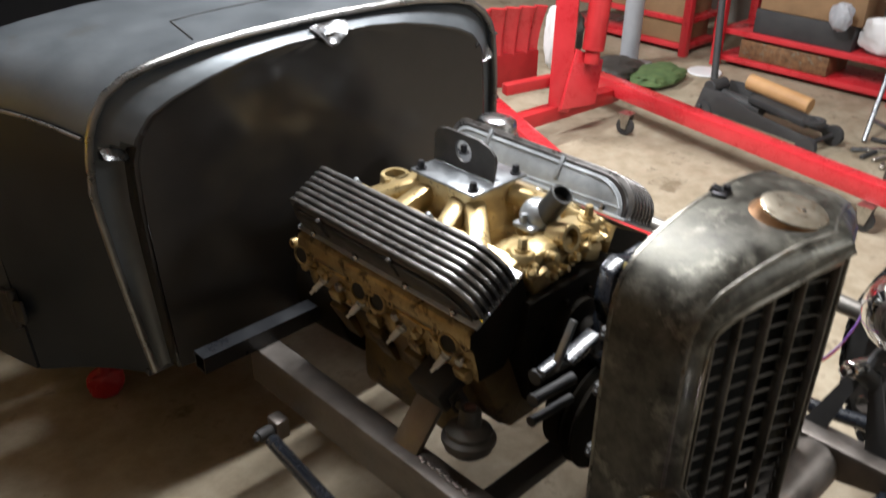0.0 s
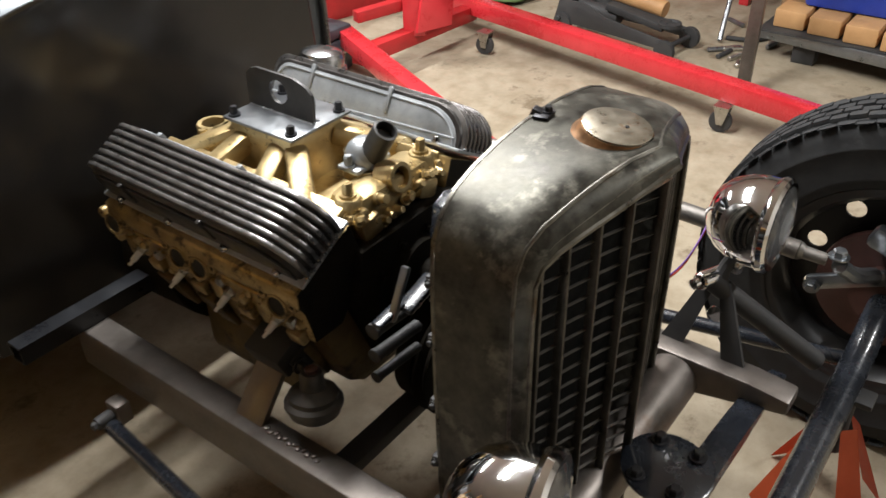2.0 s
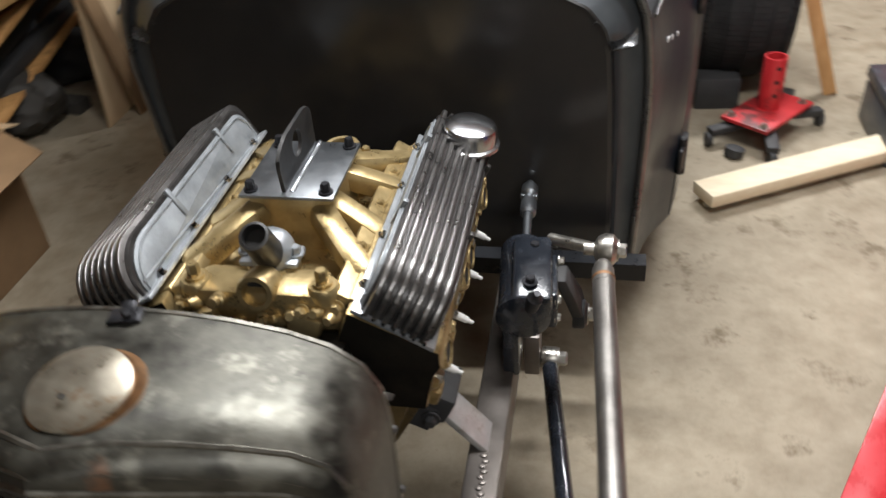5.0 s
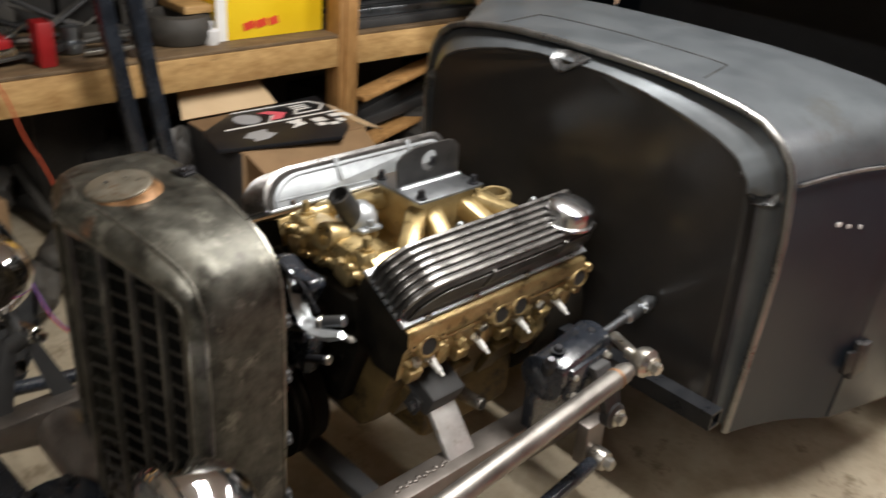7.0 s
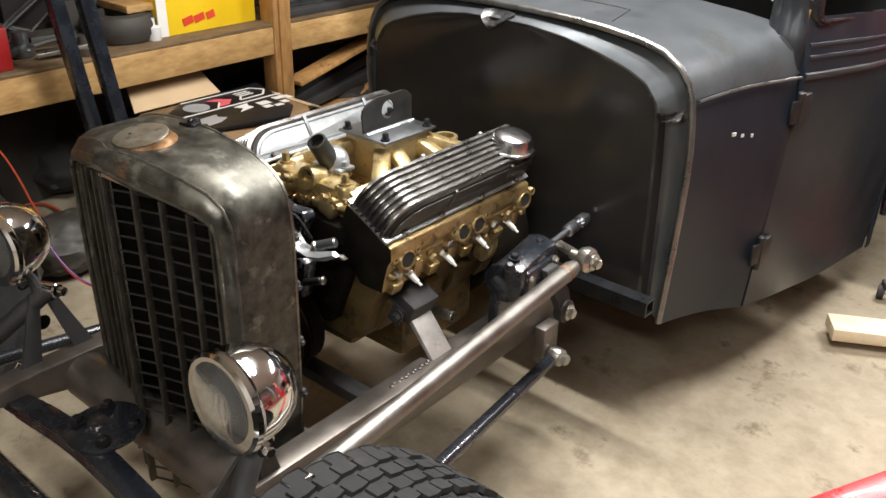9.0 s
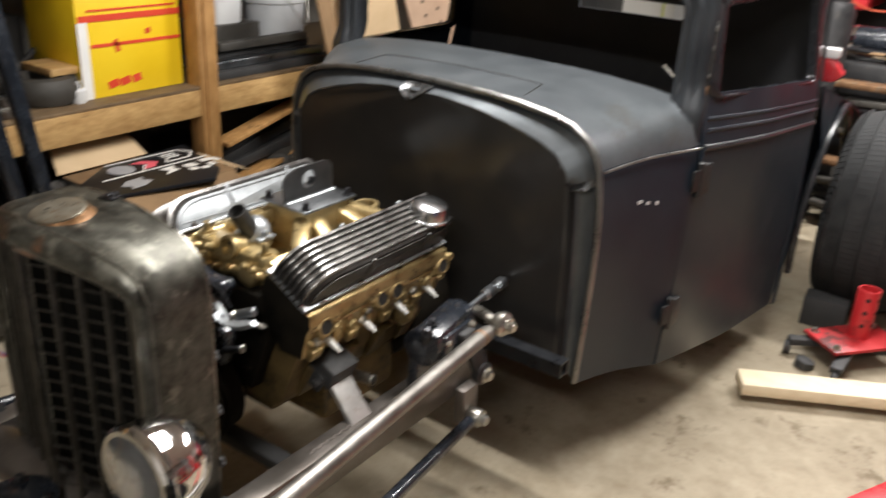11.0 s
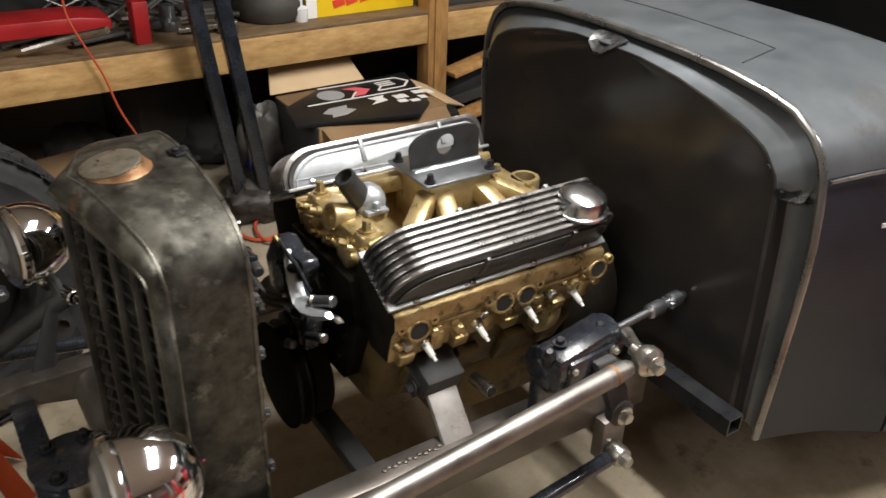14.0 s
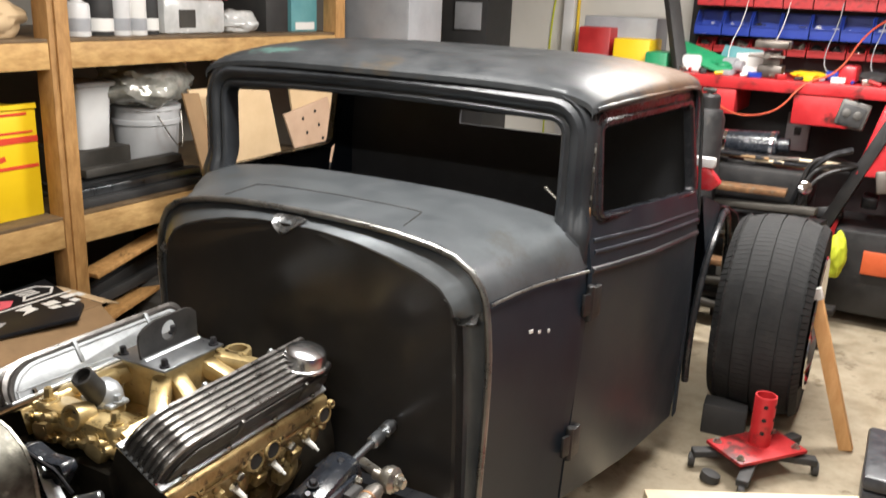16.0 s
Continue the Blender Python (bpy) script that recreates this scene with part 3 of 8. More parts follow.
def frame_loop(s, deep, out):
    """A rounded loop round the door's window, set in by deep and spread outwards by out."""
    y0, y1, r = 0.990 - out * 0.85, 1.712 + out, 0.022 + out * 0.6
    loop = []
    for cy, cz, a0 in ((y1 - r, 1.272 + out - r, 0), (y0 + r, 1.272 + out - r, 90), (y0 + r, None, 180), (y1 - r, None, 270)):
        for k in range(7):
            a = radians(a0 + 15 * k)
            y = cy + r * math.cos(a)
            low = win_low(s, y) - 0.004 - out * 0.35
            z = (cz if cz is not None else low + r) + r * math.sin(a)
            k_ = (z - 0.99) / 0.30
            loop.append(Vector((s * (side_x(y, 1.0) * (1 - k_) + lerp([(0.95, 0.638), (1.1, 0.662), (1.4, 0.692), (1.8, 0.702)], y) * k_ + 0.004 - deep), y, z)))
    return loop


def door(s):
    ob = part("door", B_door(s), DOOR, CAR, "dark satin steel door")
    bm = B()
    pipe(bm, [(s * (side_x(y, lerp(BELT, y)) - 0.002), y, lerp(BELT, y)) for y in np.linspace(0.924, 1.745, 14)], 0.0095, 8)
    part("belt_moulding", bm, PILLAR_STEEL, ob)
    for dz in (0.045, 0.075):
        bm = B()
        pipe(bm, [(s * (side_x(y, lerp(BELT, y) + dz) - 0.0040), y, lerp(BELT, y) + dz) for y in np.linspace(0.945, 1.745, 14)], 0.0075, 8)
        part("reveal_moulding", bm, DOOR, ob)
    for z in (0.83, 0.44):
        bm = B()
        yh = shut_line(z) - 0.004
        xh = side_x(yh, z) + 0.008
        rod(bm, (s * (xh - 0.002), yh, z - 0.05), (s * (xh - 0.002), yh, z + 0.05), 0.011, 12)
        box(bm, (s * (xh + 0.003), yh + 0.02, z), (0.016, 0.05, 0.085), turn(0, 0, -s * 8), 0.004)
        box(bm, (s * (xh - 0.004), yh - 0.018, z), (0.010, 0.035, 0.06), turn(0, 0, -s * 18), 0.003)
        part("hinge", bm, MACHINE, ob, "black exposed door hinge")
    # window frame: a flat pressed ring with a rounded opening
    bm = B()
    loft(bm, [frame_loop(s, *q) for q in ((0.030, 0.0), (0.006, 0.0), (-0.001, 0.006), (-0.002, 0.018), (0.003, 0.024), (0.002, 0.044), (0.008, 0.050), (0.030, 0.050))] , closed=True)
    part("window_frame", bm, GLOSS_STEEL, ob, "flat dark steel window frame")
    return ob


def B_door(s):
    bm = B()
    rows = []
    for y in np.linspace(0.876, 1.745, 12):
        zb, zt_ = lerp(SILL, y), win_low(s, y)
        row = []
        for h in (0, 0.1, 0.2, 0.3, 0.4, 0.55, 0.7, 0.8, 0.9, 1.0):
            z = zb + (zt_ - zb) * h
            yy = 1.745 - (1.745 - shut_line(z)) * (1.745 - y) / (1.745 - 0.876)
            row.append(Vector((s * side_x(yy, z), yy, z)))
        rows.append(row)
    loft(bm, rows, thick=0.0)
    bmesh.ops.recalc_face_normals(bm, faces=bm.faces)
    bmesh.ops.solidify(bm, geom=bm.faces[:], thickness=0.012)
    return bm


door(1)
door(-1)
# windscreen frame: one pressed section up one pillar, over the header and down the other
PATHW = [(0.557, z) for z in (0.93, 0.965, 0.985, 1.0, 1.012, 1.025, 1.04, 1.06, 1.085, 1.13, 1.2, 1.245)]
PATHW += [(0.522 + 0.035 * math.cos(a), 1.250 + 0.035 * math.sin(a)) for a in np.linspace(0.2, math.pi / 2 - 0.05, 6)]
PATHW += [(x, 1.285 + 0.012 * (1 - (x / 0.5) ** 2)) for x in np.linspace(0.49, 0.0, 8)]
PATHW += [(-x, z) for x, z in reversed(PATHW[:-1])]
SECT = [(-0.004, 0.055), (0.0, 0.004), (0.005, -0.002), (0.013, -0.004), (0.019, 0.001), (0.024, 0.003), (0.031, -0.004), (0.040, -0.010), (0.050, -0.010), (0.057, -0.004), (0.062, 0.0), (0.070, -0.002), (0.080, 0.004), (0.087, 0.014), (0.090, 0.03), (0.091, 0.066)]
bm = B()
rows = []
for k, (x, z) in enumerate(PATHW):
    (xa, za), (xb, zb) = PATHW[max(0, k - 1)], PATHW[min(len(PATHW) - 1, k + 1)]
    t = Vector((xb - xa, zb - za)).normalized()
    n = Vector((t.y, -t.x))
    low = min(1.0, max(0.0, (1.09 - z) / 0.10))
    low = low * low * (3 - 2 * low)
    rows.append([Vector((x + n.x * d * (1 + 0.10 * low), 0.925 + f * (1 - 0.7 * low) - 0.030 * low * min(1.0, d / 0.03) + 0.012 * low * (d / 0.09) ** 2, z + n.y * d)) for d, f in SECT])
loft(bm, rows)
part("windscreen_frame", bm, PILLAR_STEEL, CAR, "pressed dark steel windscreen frame with two ridges")
for s in (1, -1):
    bm = B()
    rows = []
    for y, t in ((0.878, 0.0), (0.886, 0.5), (0.898, 0.85), (0.912, 1.0), (0.930, 1.0), (0.948, 1.0)):
        row = section(y)
        pts = [row[7].lerp(row[8], 0.25), row[7].lerp(row[8], 0.6), row[8], row[8].lerp(row[9], 0.5), row[9]]
        rows.append([Vector((s * (p.x + 0.0045 * t - 0.0005), p.y, p.z + 0.006 * t * k / 4 + 0.001)) for k, p in enumerate(pts)])
    loft(bm, rows, thick=0.002)
    part("pillar_foot", bm, PILLAR_STEEL, CAR, "dark flared foot of the windscreen pillar")
for s in (1, -1):
    for z, h, m in ((1.145, 0.095, DEEP_BLACK), (1.06, 0.014, RUST), (1.10, 0.006, BEAD), (1.172, 0.007, BEAD), (1.222, 0.008, BEAD)):
        bm = B()
        box(bm, (s * (0.6455 if m is DEEP_BLACK else 0.6465), 0.9425 if m is DEEP_BLACK else 0.9405, z), (0.009 if m is DEEP_BLACK else 0.006, 0.010, h * 2), turn(0, 0, 0), 0.0025)
        part("pillar_slot" if m is DEEP_BLACK else "slot_chip", bm, m, CAR, "dark hinge slot" if m is DEEP_BLACK else "bare worn edge")
bm = B()
ROOF_W = [(0.925, 0.632), (1.0, 0.652), (1.2, 0.682), (1.5, 0.708), (1.75, 0.712), (1.88, 0.68)]
ROOF_Z = [(0.932, 1.372), (0.945, 1.386), (0.97, 1.398), (1.05, 1.412), (1.2, 1.423), (1.4, 1.428), (1.6, 1.420), (1.75, 1.400), (1.83, 1.36), (1.88, 1.30)]


def roof_row(y):
    w, zc, zs = lerp(ROOF_W, y), lerp(ROOF_Z, y), lerp([(0.93, 1.312), (1.0, 1.318), (1.5, 1.330), (1.75, 1.325), (1.88, 1.24)], y)
    row = []
    for k in range(41):
        a = math.pi * k / 40
        c, si = math.cos(a), math.sin(a)
        row.append(Vector((w * math.copysign(abs(c) ** 0.55, c), y - 0.012 * (1 - abs(c)) if y < 0.95 else y, zs + (zc - zs) * si ** 0.75)))
    return row


lip = [p + Vector((0, -0.002, -0.012)) for p in roof_row(0.932)]
loft(bm, [lip] + [roof_row(y) for y in (0.930, 0.936, 0.945, 0.96, 0.98, 1.02, 1.08, 1.16, 1.28, 1.4, 1.5, 1.6, 1.68, 1.75, 1.79, 1.83, 1.86, 1.88)], thick=-0.004)
part("roof", bm, ROOFSTEEL, CAR, "bare steel chopped roof with rounded edges")
for s in (1, -1):
    bm = B()
    pipe(bm, [(s * 0.640, 0.945, 1.322), (s * 0.660, 1.0, 1.330), (s * 0.692, 1.3, 1.338), (s * 0.714, 1.6, 1.338), (s * 0.716, 1.745, 1.326), (s * 0.722, 1.785, 1.28), (s * 0.735, 1.795, 1.1), (s * 0.752, 1.80, 0.9)], 0.006, 8, smooth=2)
    part("drip_rail", bm, ROOFSTEEL, CAR, "worn roof drip rail")
    bm = B()
    loft(bm, [[Vector((s * x, y, z)) for x, z in ((0.765, 0.16), (0.765, 0.6), (0.755, 0.85), (0.722, 1.0), (0.712, 1.33))] for y in (1.75, 1.79)] +
         [[Vector((s * x, 1.86, z)) for x, z in ((0.74, 0.16), (0.74, 0.6), (0.72, 0.85), (0.70, 1.0), (0.68, 1.28))]], thick=0.006)
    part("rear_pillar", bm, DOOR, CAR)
# back of the cab with a small window
bm = B()
for lo, hi in (((-0.70, 1.835, 0.2), (0.70, 1.85, 1.108)), ((-0.70, 1.835, 1.160), (0.70, 1.85, 1.30)), ((-0.70, 1.835, 1.108), (-0.20, 1.85, 1.160)), ((0.262, 1.835, 1.108), (0.70, 1.85, 1.160))):
    span(bm, lo, hi)
part("cab_back", bm, INTERIOR, CAR, "dark grey cab back with a narrow window")
bm = B()
span(bm, (-0.50, 0.62, 0.30), (0.50, 1.83, 0.32))
part("cab_floor", bm, INTERIOR, CAR)
bm = B()
rod(bm, (0.503, 0.99, 1.097), (0.537, 0.992, 1.070), 0.0042, 10)
rod(bm, (0.499, 0.99, 1.100), (0.506, 0.99, 1.095), 0.0058, 12)
part("dash_lever", bm, BOLT, CAR, "small chrome lever behind the windscreen")
# rear quarters and deck
for s in (1, -1):
    bm = B()
    arch = [(1.865, 0.2)]
    arch += [(2.34 + 0.43 * math.cos(a), 0.36 + 0.43 * math.sin(a)) for a in np.linspace(math.pi, 0.15, 18)]
    arch += [(2.95, 0.42), (2.93, 0.58), (2.75, 0.715), (2.5, 0.795), (2.25, 0.85), (2.05, 0.905), (1.865, 0.955)]
    pts = [Vector((s * (0.745 - 0.08 * max(0, (y - 2.2))), y, z)) for y, z in arch]
    f = bm.faces.new([bm.verts.new(p) for p in pts])
    bmesh.ops.solidify(bm, geom=[f], thickness=0.012)
    quarter = part("rear_quarter", bm, DOOR, CAR, "dark steel rear quarter cut for the wheel")
    bm = B()
    pipe(bm, [(s * (0.757 - 0.08 * max(0.0, 0.435 * math.cos(a) + 0.14)), 2.34 + 0.435 * math.cos(a), 0.36 + 0.435 * math.sin(a)) for a in np.linspace(math.pi + 0.3, 0.15, 20)], 0.014, 8)
    part("arch_lip", bm, GLOSS_STEEL, quarter, "rolled wheel arch lip")
bm = B()
loft(bm, [[Vector((x, y, z - 0.05 * (abs(x) / 0.7) ** 2)) for x in np.linspace(-0.74, 0.74, 15)] for y, z in ((1.85, 1.01), (2.05, 0.955), (2.25, 0.90), (2.5, 0.845), (2.75, 0.765), (2.93, 0.63))], thick=0.006)
part("rear_deck", bm, DOOR, CAR)
for s in (1, -1):
    bm = B()
    prism(bm, [(s * 0.56, 1.86, 0.2), (s * 0.56, 2.90, 0.2), (s * 0.56, 2.90, 0.58), (s * 0.56, 2.5, 0.79), (s * 0.56, 2.25, 0.85), (s * 0.56, 1.86, 0.95)], (-s * 0.02, 0, 0))
    part("wheelhouse", bm, BLACK_DULL, CAR, "black inner wheel housing")
# three small marks on the cowl's side
for y, z in ((0.715, 0.798), (0.745, 0.79), (0.775, 0.786)):
    row = section(y)[:16]
    x = float(np.interp(z, [q.z for q in row], [q.x for q in row]))
    part("primer_chip", box(B(), (x + 0.0055, y, z), (0.003, 0.014 - 0.12 * (y - 0.715), 0.0085), turn(0, 0, -16)), WHITE, CAR, "small chipped white mark")
# crossbar under the firewall
bm = B()
ring_o, ring_i = [(0.415, 0.40), (0.455, 0.40), (0.455, 0.44), (0.415, 0.44)], [(0.419, 0.404), (0.451, 0.404), (0.451, 0.436), (0.419, 0.436)]
loft(bm, [[Vector((x, y, z)) for y, z in rg] for x, rg in ((-0.39, ring_i), (-0.462, ring_i), (-0.462, ring_o), (0.575, ring_o), (0.575, ring_i), (0.5, ring_i))], closed=True)
part("body_support_tube", bm, TUBE_BLACK, CAR, "black square steel support tube")

# frame rails
for s in (1, -1):
    bm = B()
    prism(bm, [(s * 0.278, -0.775, 0.362), (s * 0.278, -0.775, 0.392), (s * 0.278, -0.70, 0.40), (s * 0.278, 0.45, 0.40), (s * 0.278, 0.45, 0.302), (s * 0.278, -0.50, 0.302)], (s * 0.058, 0, 0), 0, 0.006)
    rail = part("frame_rail", bm, RAIL, CAR, "bare steel boxed frame rail")
    bm = B()
    for k in range(12):
        lathe(bm, (s * 0.305 + s * 0.004 * (k % 2), -0.075 - 0.011 * k, 0.40), (0, 0, 1), [(0.006, 0), (0.005, 0.003), (0.002, 0.004)], 8)
    part("weld_bead", bm, RAIL, rail)
    # engine mount
    bm = B()
    d = Vector((s * 0.308, -0.035, 0.395)) - Vector((s * 0.232, -0.035, 0.485))
    box(bm, Vector((s * 0.272, -0.033, 0.437)), (0.012, 0.065, 0.125), turn(0, s * -40, 0), 0.002)
    part("mount_strap", bm, BRIGHT_PLATE if s > 0 else RAIL, CAR, "flat steel engine mount strap")
    bm = B()
    box(bm, (s * 0.222, -0.033, 0.505), (0.07, 0.085, 0.055), turn(0, s * 25, 0), 0.006)
    box(bm, (s * 0.205, -0.075, 0.487), (0.05, 0.012, 0.05), turn(0, s * 25, 0), 0.003)
    bolt(bm, (s * 0.225, -0.085, 0.49), (0, -1, 0), 0.010, 0.012)
    part("engine_mount", bm, BLACK_DULL, CAR, "black rubber engine mount")
bm = B()
box(bm, (0, -0.185, 0.318), (0.56, 0.045, 0.03), None, 0.004)
part("front_crossbar", bm, BLACK_DULL, CAR)
bm = B()
rod(bm, (-0.28, -0.56, 0.345), (0.28, -0.56, 0.345), 0.052, 24)
part("front_crossmember", bm, RAIL, CAR, "round bare steel front crossmember")

# ---------------------------------------------------------------- grille shell
SH = thing("grille_shell", (0, -0.45, 0.3), "mottled raw steel radiator grille shell with rusty cap seat", "grille shell")
REAR = [(0.0, 0.952), (0.05, 0.950), (0.10, 0.945), (0.155, 0.935), (0.198, 0.920), (0.227, 0.898), (0.243, 0.867), (0.248, 0.82), (0.248, 0.74), (0.247, 0.62), (0.244, 0.5), (0.237, 0.235)]
FRONT = [(0.0, 0.934), (0.05, 0.915), (0.10, 0.901), (0.150, 0.890), (0.190, 0.880), (0.216, 0.867), (0.2275, 0.845), (0.230, 0.79), (0.231, 0.72), (0.230, 0.61), (0.227, 0.495), (0.221, 0.235)]


def front_y(x):
    return -0.598 + 0.074 * min(1.0, abs(x) / 0.225) ** 0.85


def shell_row(t, inset=0.0):
    """t 0 at the rear edge, 0.5 where the round begins, 1 at the front lip."""
    row = []
    for (xr, zr), (xf, zf) in zip(REAR, FRONT):
        yf, k = front_y(xf), max(0.0, (t - 0.45) / 0.55)
        y = -0.385 + (yf + 0.385) * (t / 0.45 * 0.62 if t < 0.45 else 0.62 + 0.38 * math.sin(k * math.pi / 2))
        w = (1 - math.cos(k * math.pi / 2)) ** (1 + 1.6 * max(0.0, 1 - xr / 0.12))
        x, z = xr + (xf - xr) * w, zr + (zf - zr) * w
        x, z = x - inset * (x / 0.225), z - inset * max(0, 1 - x / 0.23)
        row.append((x, y, z))
    return [Vector(p) for p in reversed(row)] + [Vector((-x, y, z)) for x, y, z in row[1:]]


bm = B()
loft(bm, [shell_row(t) for t in (0, 0.08, 0.2, 0.35, 0.45, 0.55, 0.65, 0.75, 0.84, 0.92, 1.0)], thick=-0.003)
part("shell", bm, SHELL, SH)
bm = B()
pipe(bm, [p + Vector((0, -0.001, 0)) for p in shell_row(1.0)], 0.005, 8)
part("front_lip", bm, SHELL_EDGE, SH)
bm = B()
loft(bm, [shell_row(1.0), [p + Vector((0, 0.008, 0)) for p in shell_row(1.0, 0.006)], [p + Vector((0, 0.010, 0)) for p in shell_row(1.0, 0.014)], [p + Vector((0, 0.005, 0)) for p in shell_row(1.0, 0.020)], [p + Vector((0, 0.03, 0)) for p in shell_row(1.0, 0.023)]], thick=-0.002)
part("grille_surround", bm, SHELL, SH)
bm = B()
pipe(bm, [p + Vector((0, 0.0, 0.0)) for p in shell_row(0.0)], 0.005, 6)
part("rear_roll", bm, SHELL_EDGE, SH)
bm = B()
pipe(bm, [p for p in shell_row(0.16)], 0.0032, 6)
part("pressed_rib", bm, SHELL_EDGE, SH)
for t, r in ((0.70, 0.0042), (0.885, 0.0028)):
    bm = B()
    pipe(bm, shell_row(t), r, 8)
    part("front_crease", bm, SHELL_EDGE, SH, "rubbed bright crease round the grille")
bm = B()
lathe(bm, (0.004, -0.503, 0.948), (0, -0.16, 1), [(0.074, -0.014), (0.063, -0.006), (0.0555, 0.002), (0.0515, 0.009), (0.0495, 0.0135)], 36)
part("cap_seat", bm, SEAT, SH, "rusty raised cap seat")
bm = B()
lathe(bm, (0.004, -0.503, 0.948), (0, -0.16, 1), [(0.048, 0.011), (0.048, 0.0165), (0.045, 0.018), (0.004, 0.018)], 36)
part("cap_disc", bm, CAP, SH, "pale bare round cap disc")
d = Vector((0, -0.16, 1)).normalized()
for p, r, h in (((-0.002, -0.522, 0.9688), 0.003, 0.0015), ((0.066, -0.486, 0.943), 0.0045, 0.0068), ((-0.066, -0.486, 0.943), 0.0045, 0.0068)):
    bm = B()
    cyl(bm, p, Vector(p) + d * h, r, n=10)
    part("drilled_hole", bm, DEEP_BLACK, SH)
bm = B()
box(bm, (-0.006, -0.398, 0.957), (0.034, 0.022, 0.004), turn(0, 0, 12), 0.001)
box(bm, (-0.006, -0.388, 0.952), (0.016, 0.02, 0.022), turn(20, 0, 10), 0.003)
bolt(bm, (0.0, -0.402, 0.959), (0, 0, 1), 0.006, 0.007)
part("stay_bracket", bm, DARK_BOLT, SH, "small dark stay bracket")
for s in (1, -1):
    for k, z in enumerate((0.80, 0.70, 0.58, 0.46, 0.36)):
        bm = B()
        box(bm, (s * 0.240, -0.376, z), (0.014, 0.012, 0.02), None, 0.003)
        bolt(bm, (s * 0.248, -0.378, z), (s, 0, 0), 0.005, 0.005)
        part("shell_clip", bm, BLACK_DULL, SH)
bm = B()
span(bm, (-0.222, -0.455, 0.20), (0.222, -0.44, 0.90))
part("radiator_core", bm, CORE, SH, "black radiator core")
# grille bars
for k in range(9):
    x = math.copysign((0, 0.0535, 0.107, 0.1595, 0.2035)[abs(k - 4)], k - 4)
    yb = front_y(x) + 0.014
    zt_ = float(np.interp(abs(x), [a for a, _ in FRONT[:7]], [b for _, b in FRONT[:7]])) - 0.016
    bm = B()
    box(bm, (x, yb, (0.235 + zt_) / 2), (0.0062 if k != 4 else 0.009, 0.014, zt_ - 0.235), None, 0.002)
    part("upright_bar", bm, GRILLE, SH)
slat_mesh = {}
for s in (1, -1):
    for k in range(23):
        z = 0.240 + k * 0.0293
        end = 0.207 if z < 0.84 else float(np.interp(z, [0.84, 0.86, 0.88, 0.90], [0.205, 0.19, 0.125, 0.04]))
        if s not in slat_mesh or z >= 0.84:
            bm = B()
            xs = np.linspace(0.0, end, 9)
            rows = [[Vector((s * x, front_y(x) + 0.0165 + a, b)) for a, b in ((-0.0016, -0.0012), (0.0022, 0.0001), (0.0022, 0.0012), (-0.0016, 0.0001))] for x in xs]
            loft(bm, rows, closed=True)
            me = finish(bm, "slat", SLAT)
            if z < 0.84:
                slat_mesh[s] = me
        ob = new("slat", me if z >= 0.84 else slat_mesh[s])
        ob.location = (0, 0, z)
        ob.parent = SH
        ob.matrix_parent_inverse = Matrix.Translation(-ROOT[SH])

SH.location.x += 0.008
SH.location.y -= 0.010

# ---------------------------------------------------------------- engine
ENG = thing("v8_engine", (0, 0.1, 0.4), "gold-painted V8 engine with finned aluminium valve covers", "engine")
bm = B()
prism(bm, [(0.19, -0.13, 0.64), (0.205, -0.13, 0.56), (0.15, -0.13, 0.42), (0.12, -0.13, 0.40), (-0.12, -0.13, 0.40), (-0.15, -0.13, 0.42), (-0.205, -0.13, 0.56), (-0.19, -0.13, 0.64), (0, -0.13, 0.70)], (0, 0.47, 0), 0, 0.008)
part("block", bm, GOLD_DIRTY, ENG, "dirty gold engine block")
for s in (1, -1):
    for k in range(4):
        bm = B()
        box(bm, (s * 0.176, -0.06 + 0.118 * k, 0.47), (0.02, 0.05, 0.1), turn(0, s * 28, 0), 0.004)
        part("block_rib", bm, GOLD_DIRTY, ENG)
bm = B()
span(bm, (-0.115, 0.05, 0.255), (0.115, 0.33, 0.405), 0.02)
span(bm, (-0.10, -0.11, 0.365), (0.10, 0.06, 0.405), 0.012)
part("oil_pan", bm, GOLD_DIRTY, ENG, "dirty gold oil pan")
bm = B()
rod(bm, (0, 0.34, 0.46), (0, 0.50, 0.45), 0.17, 28)
part("bell_housing", bm, SHADE_DARK, ENG)
# front cover, pump face and balancer
bm = B()
prism(bm, [(0.13, -0.165, 0.70), (0.15, -0.165, 0.6), (0.09, -0.165, 0.45), (-0.09, -0.165, 0.45), (-0.15, -0.165, 0.6), (-0.13, -0.165, 0.70)], (0, 0.04, 0), 0, 0.006)
for a in range(10):
    t = a / 10 * 2 * math.pi
    bolt(bm, (0.11 * math.cos(t), -0.166, 0.57 + 0.1 * math.sin(t)), (0, -1, 0), 0.007, 0.008)
lathe(bm, (0, -0.165, 0.60), (0, -1, 0), [(0.065, 0), (0.06, 0.02), (0.03, 0.028), (0.028, 0.05)], 24)
part("timing_cover", bm, SHADE_DARK, ENG, "timing cover darkened for shade")
bm = B()
lathe(bm, (0, -0.165, 0.44), (0, -1, 0), [(0.03, 0), (0.03, 0.02), (0.095, 0.021), (0.1, 0.025), (0.1, 0.06), (0.085, 0.063), (0.085, 0.05), (0.04, 0.05), (0.04, 0.07), (0.11, 0.071), (0.112, 0.078), (0.10, 0.088), (0.112, 0.098), (0.112, 0.102), (0.04, 0.104)], 40)
part("crank_pulley", bm, SHADE_DARK, ENG, "black crank pulley and balancer")
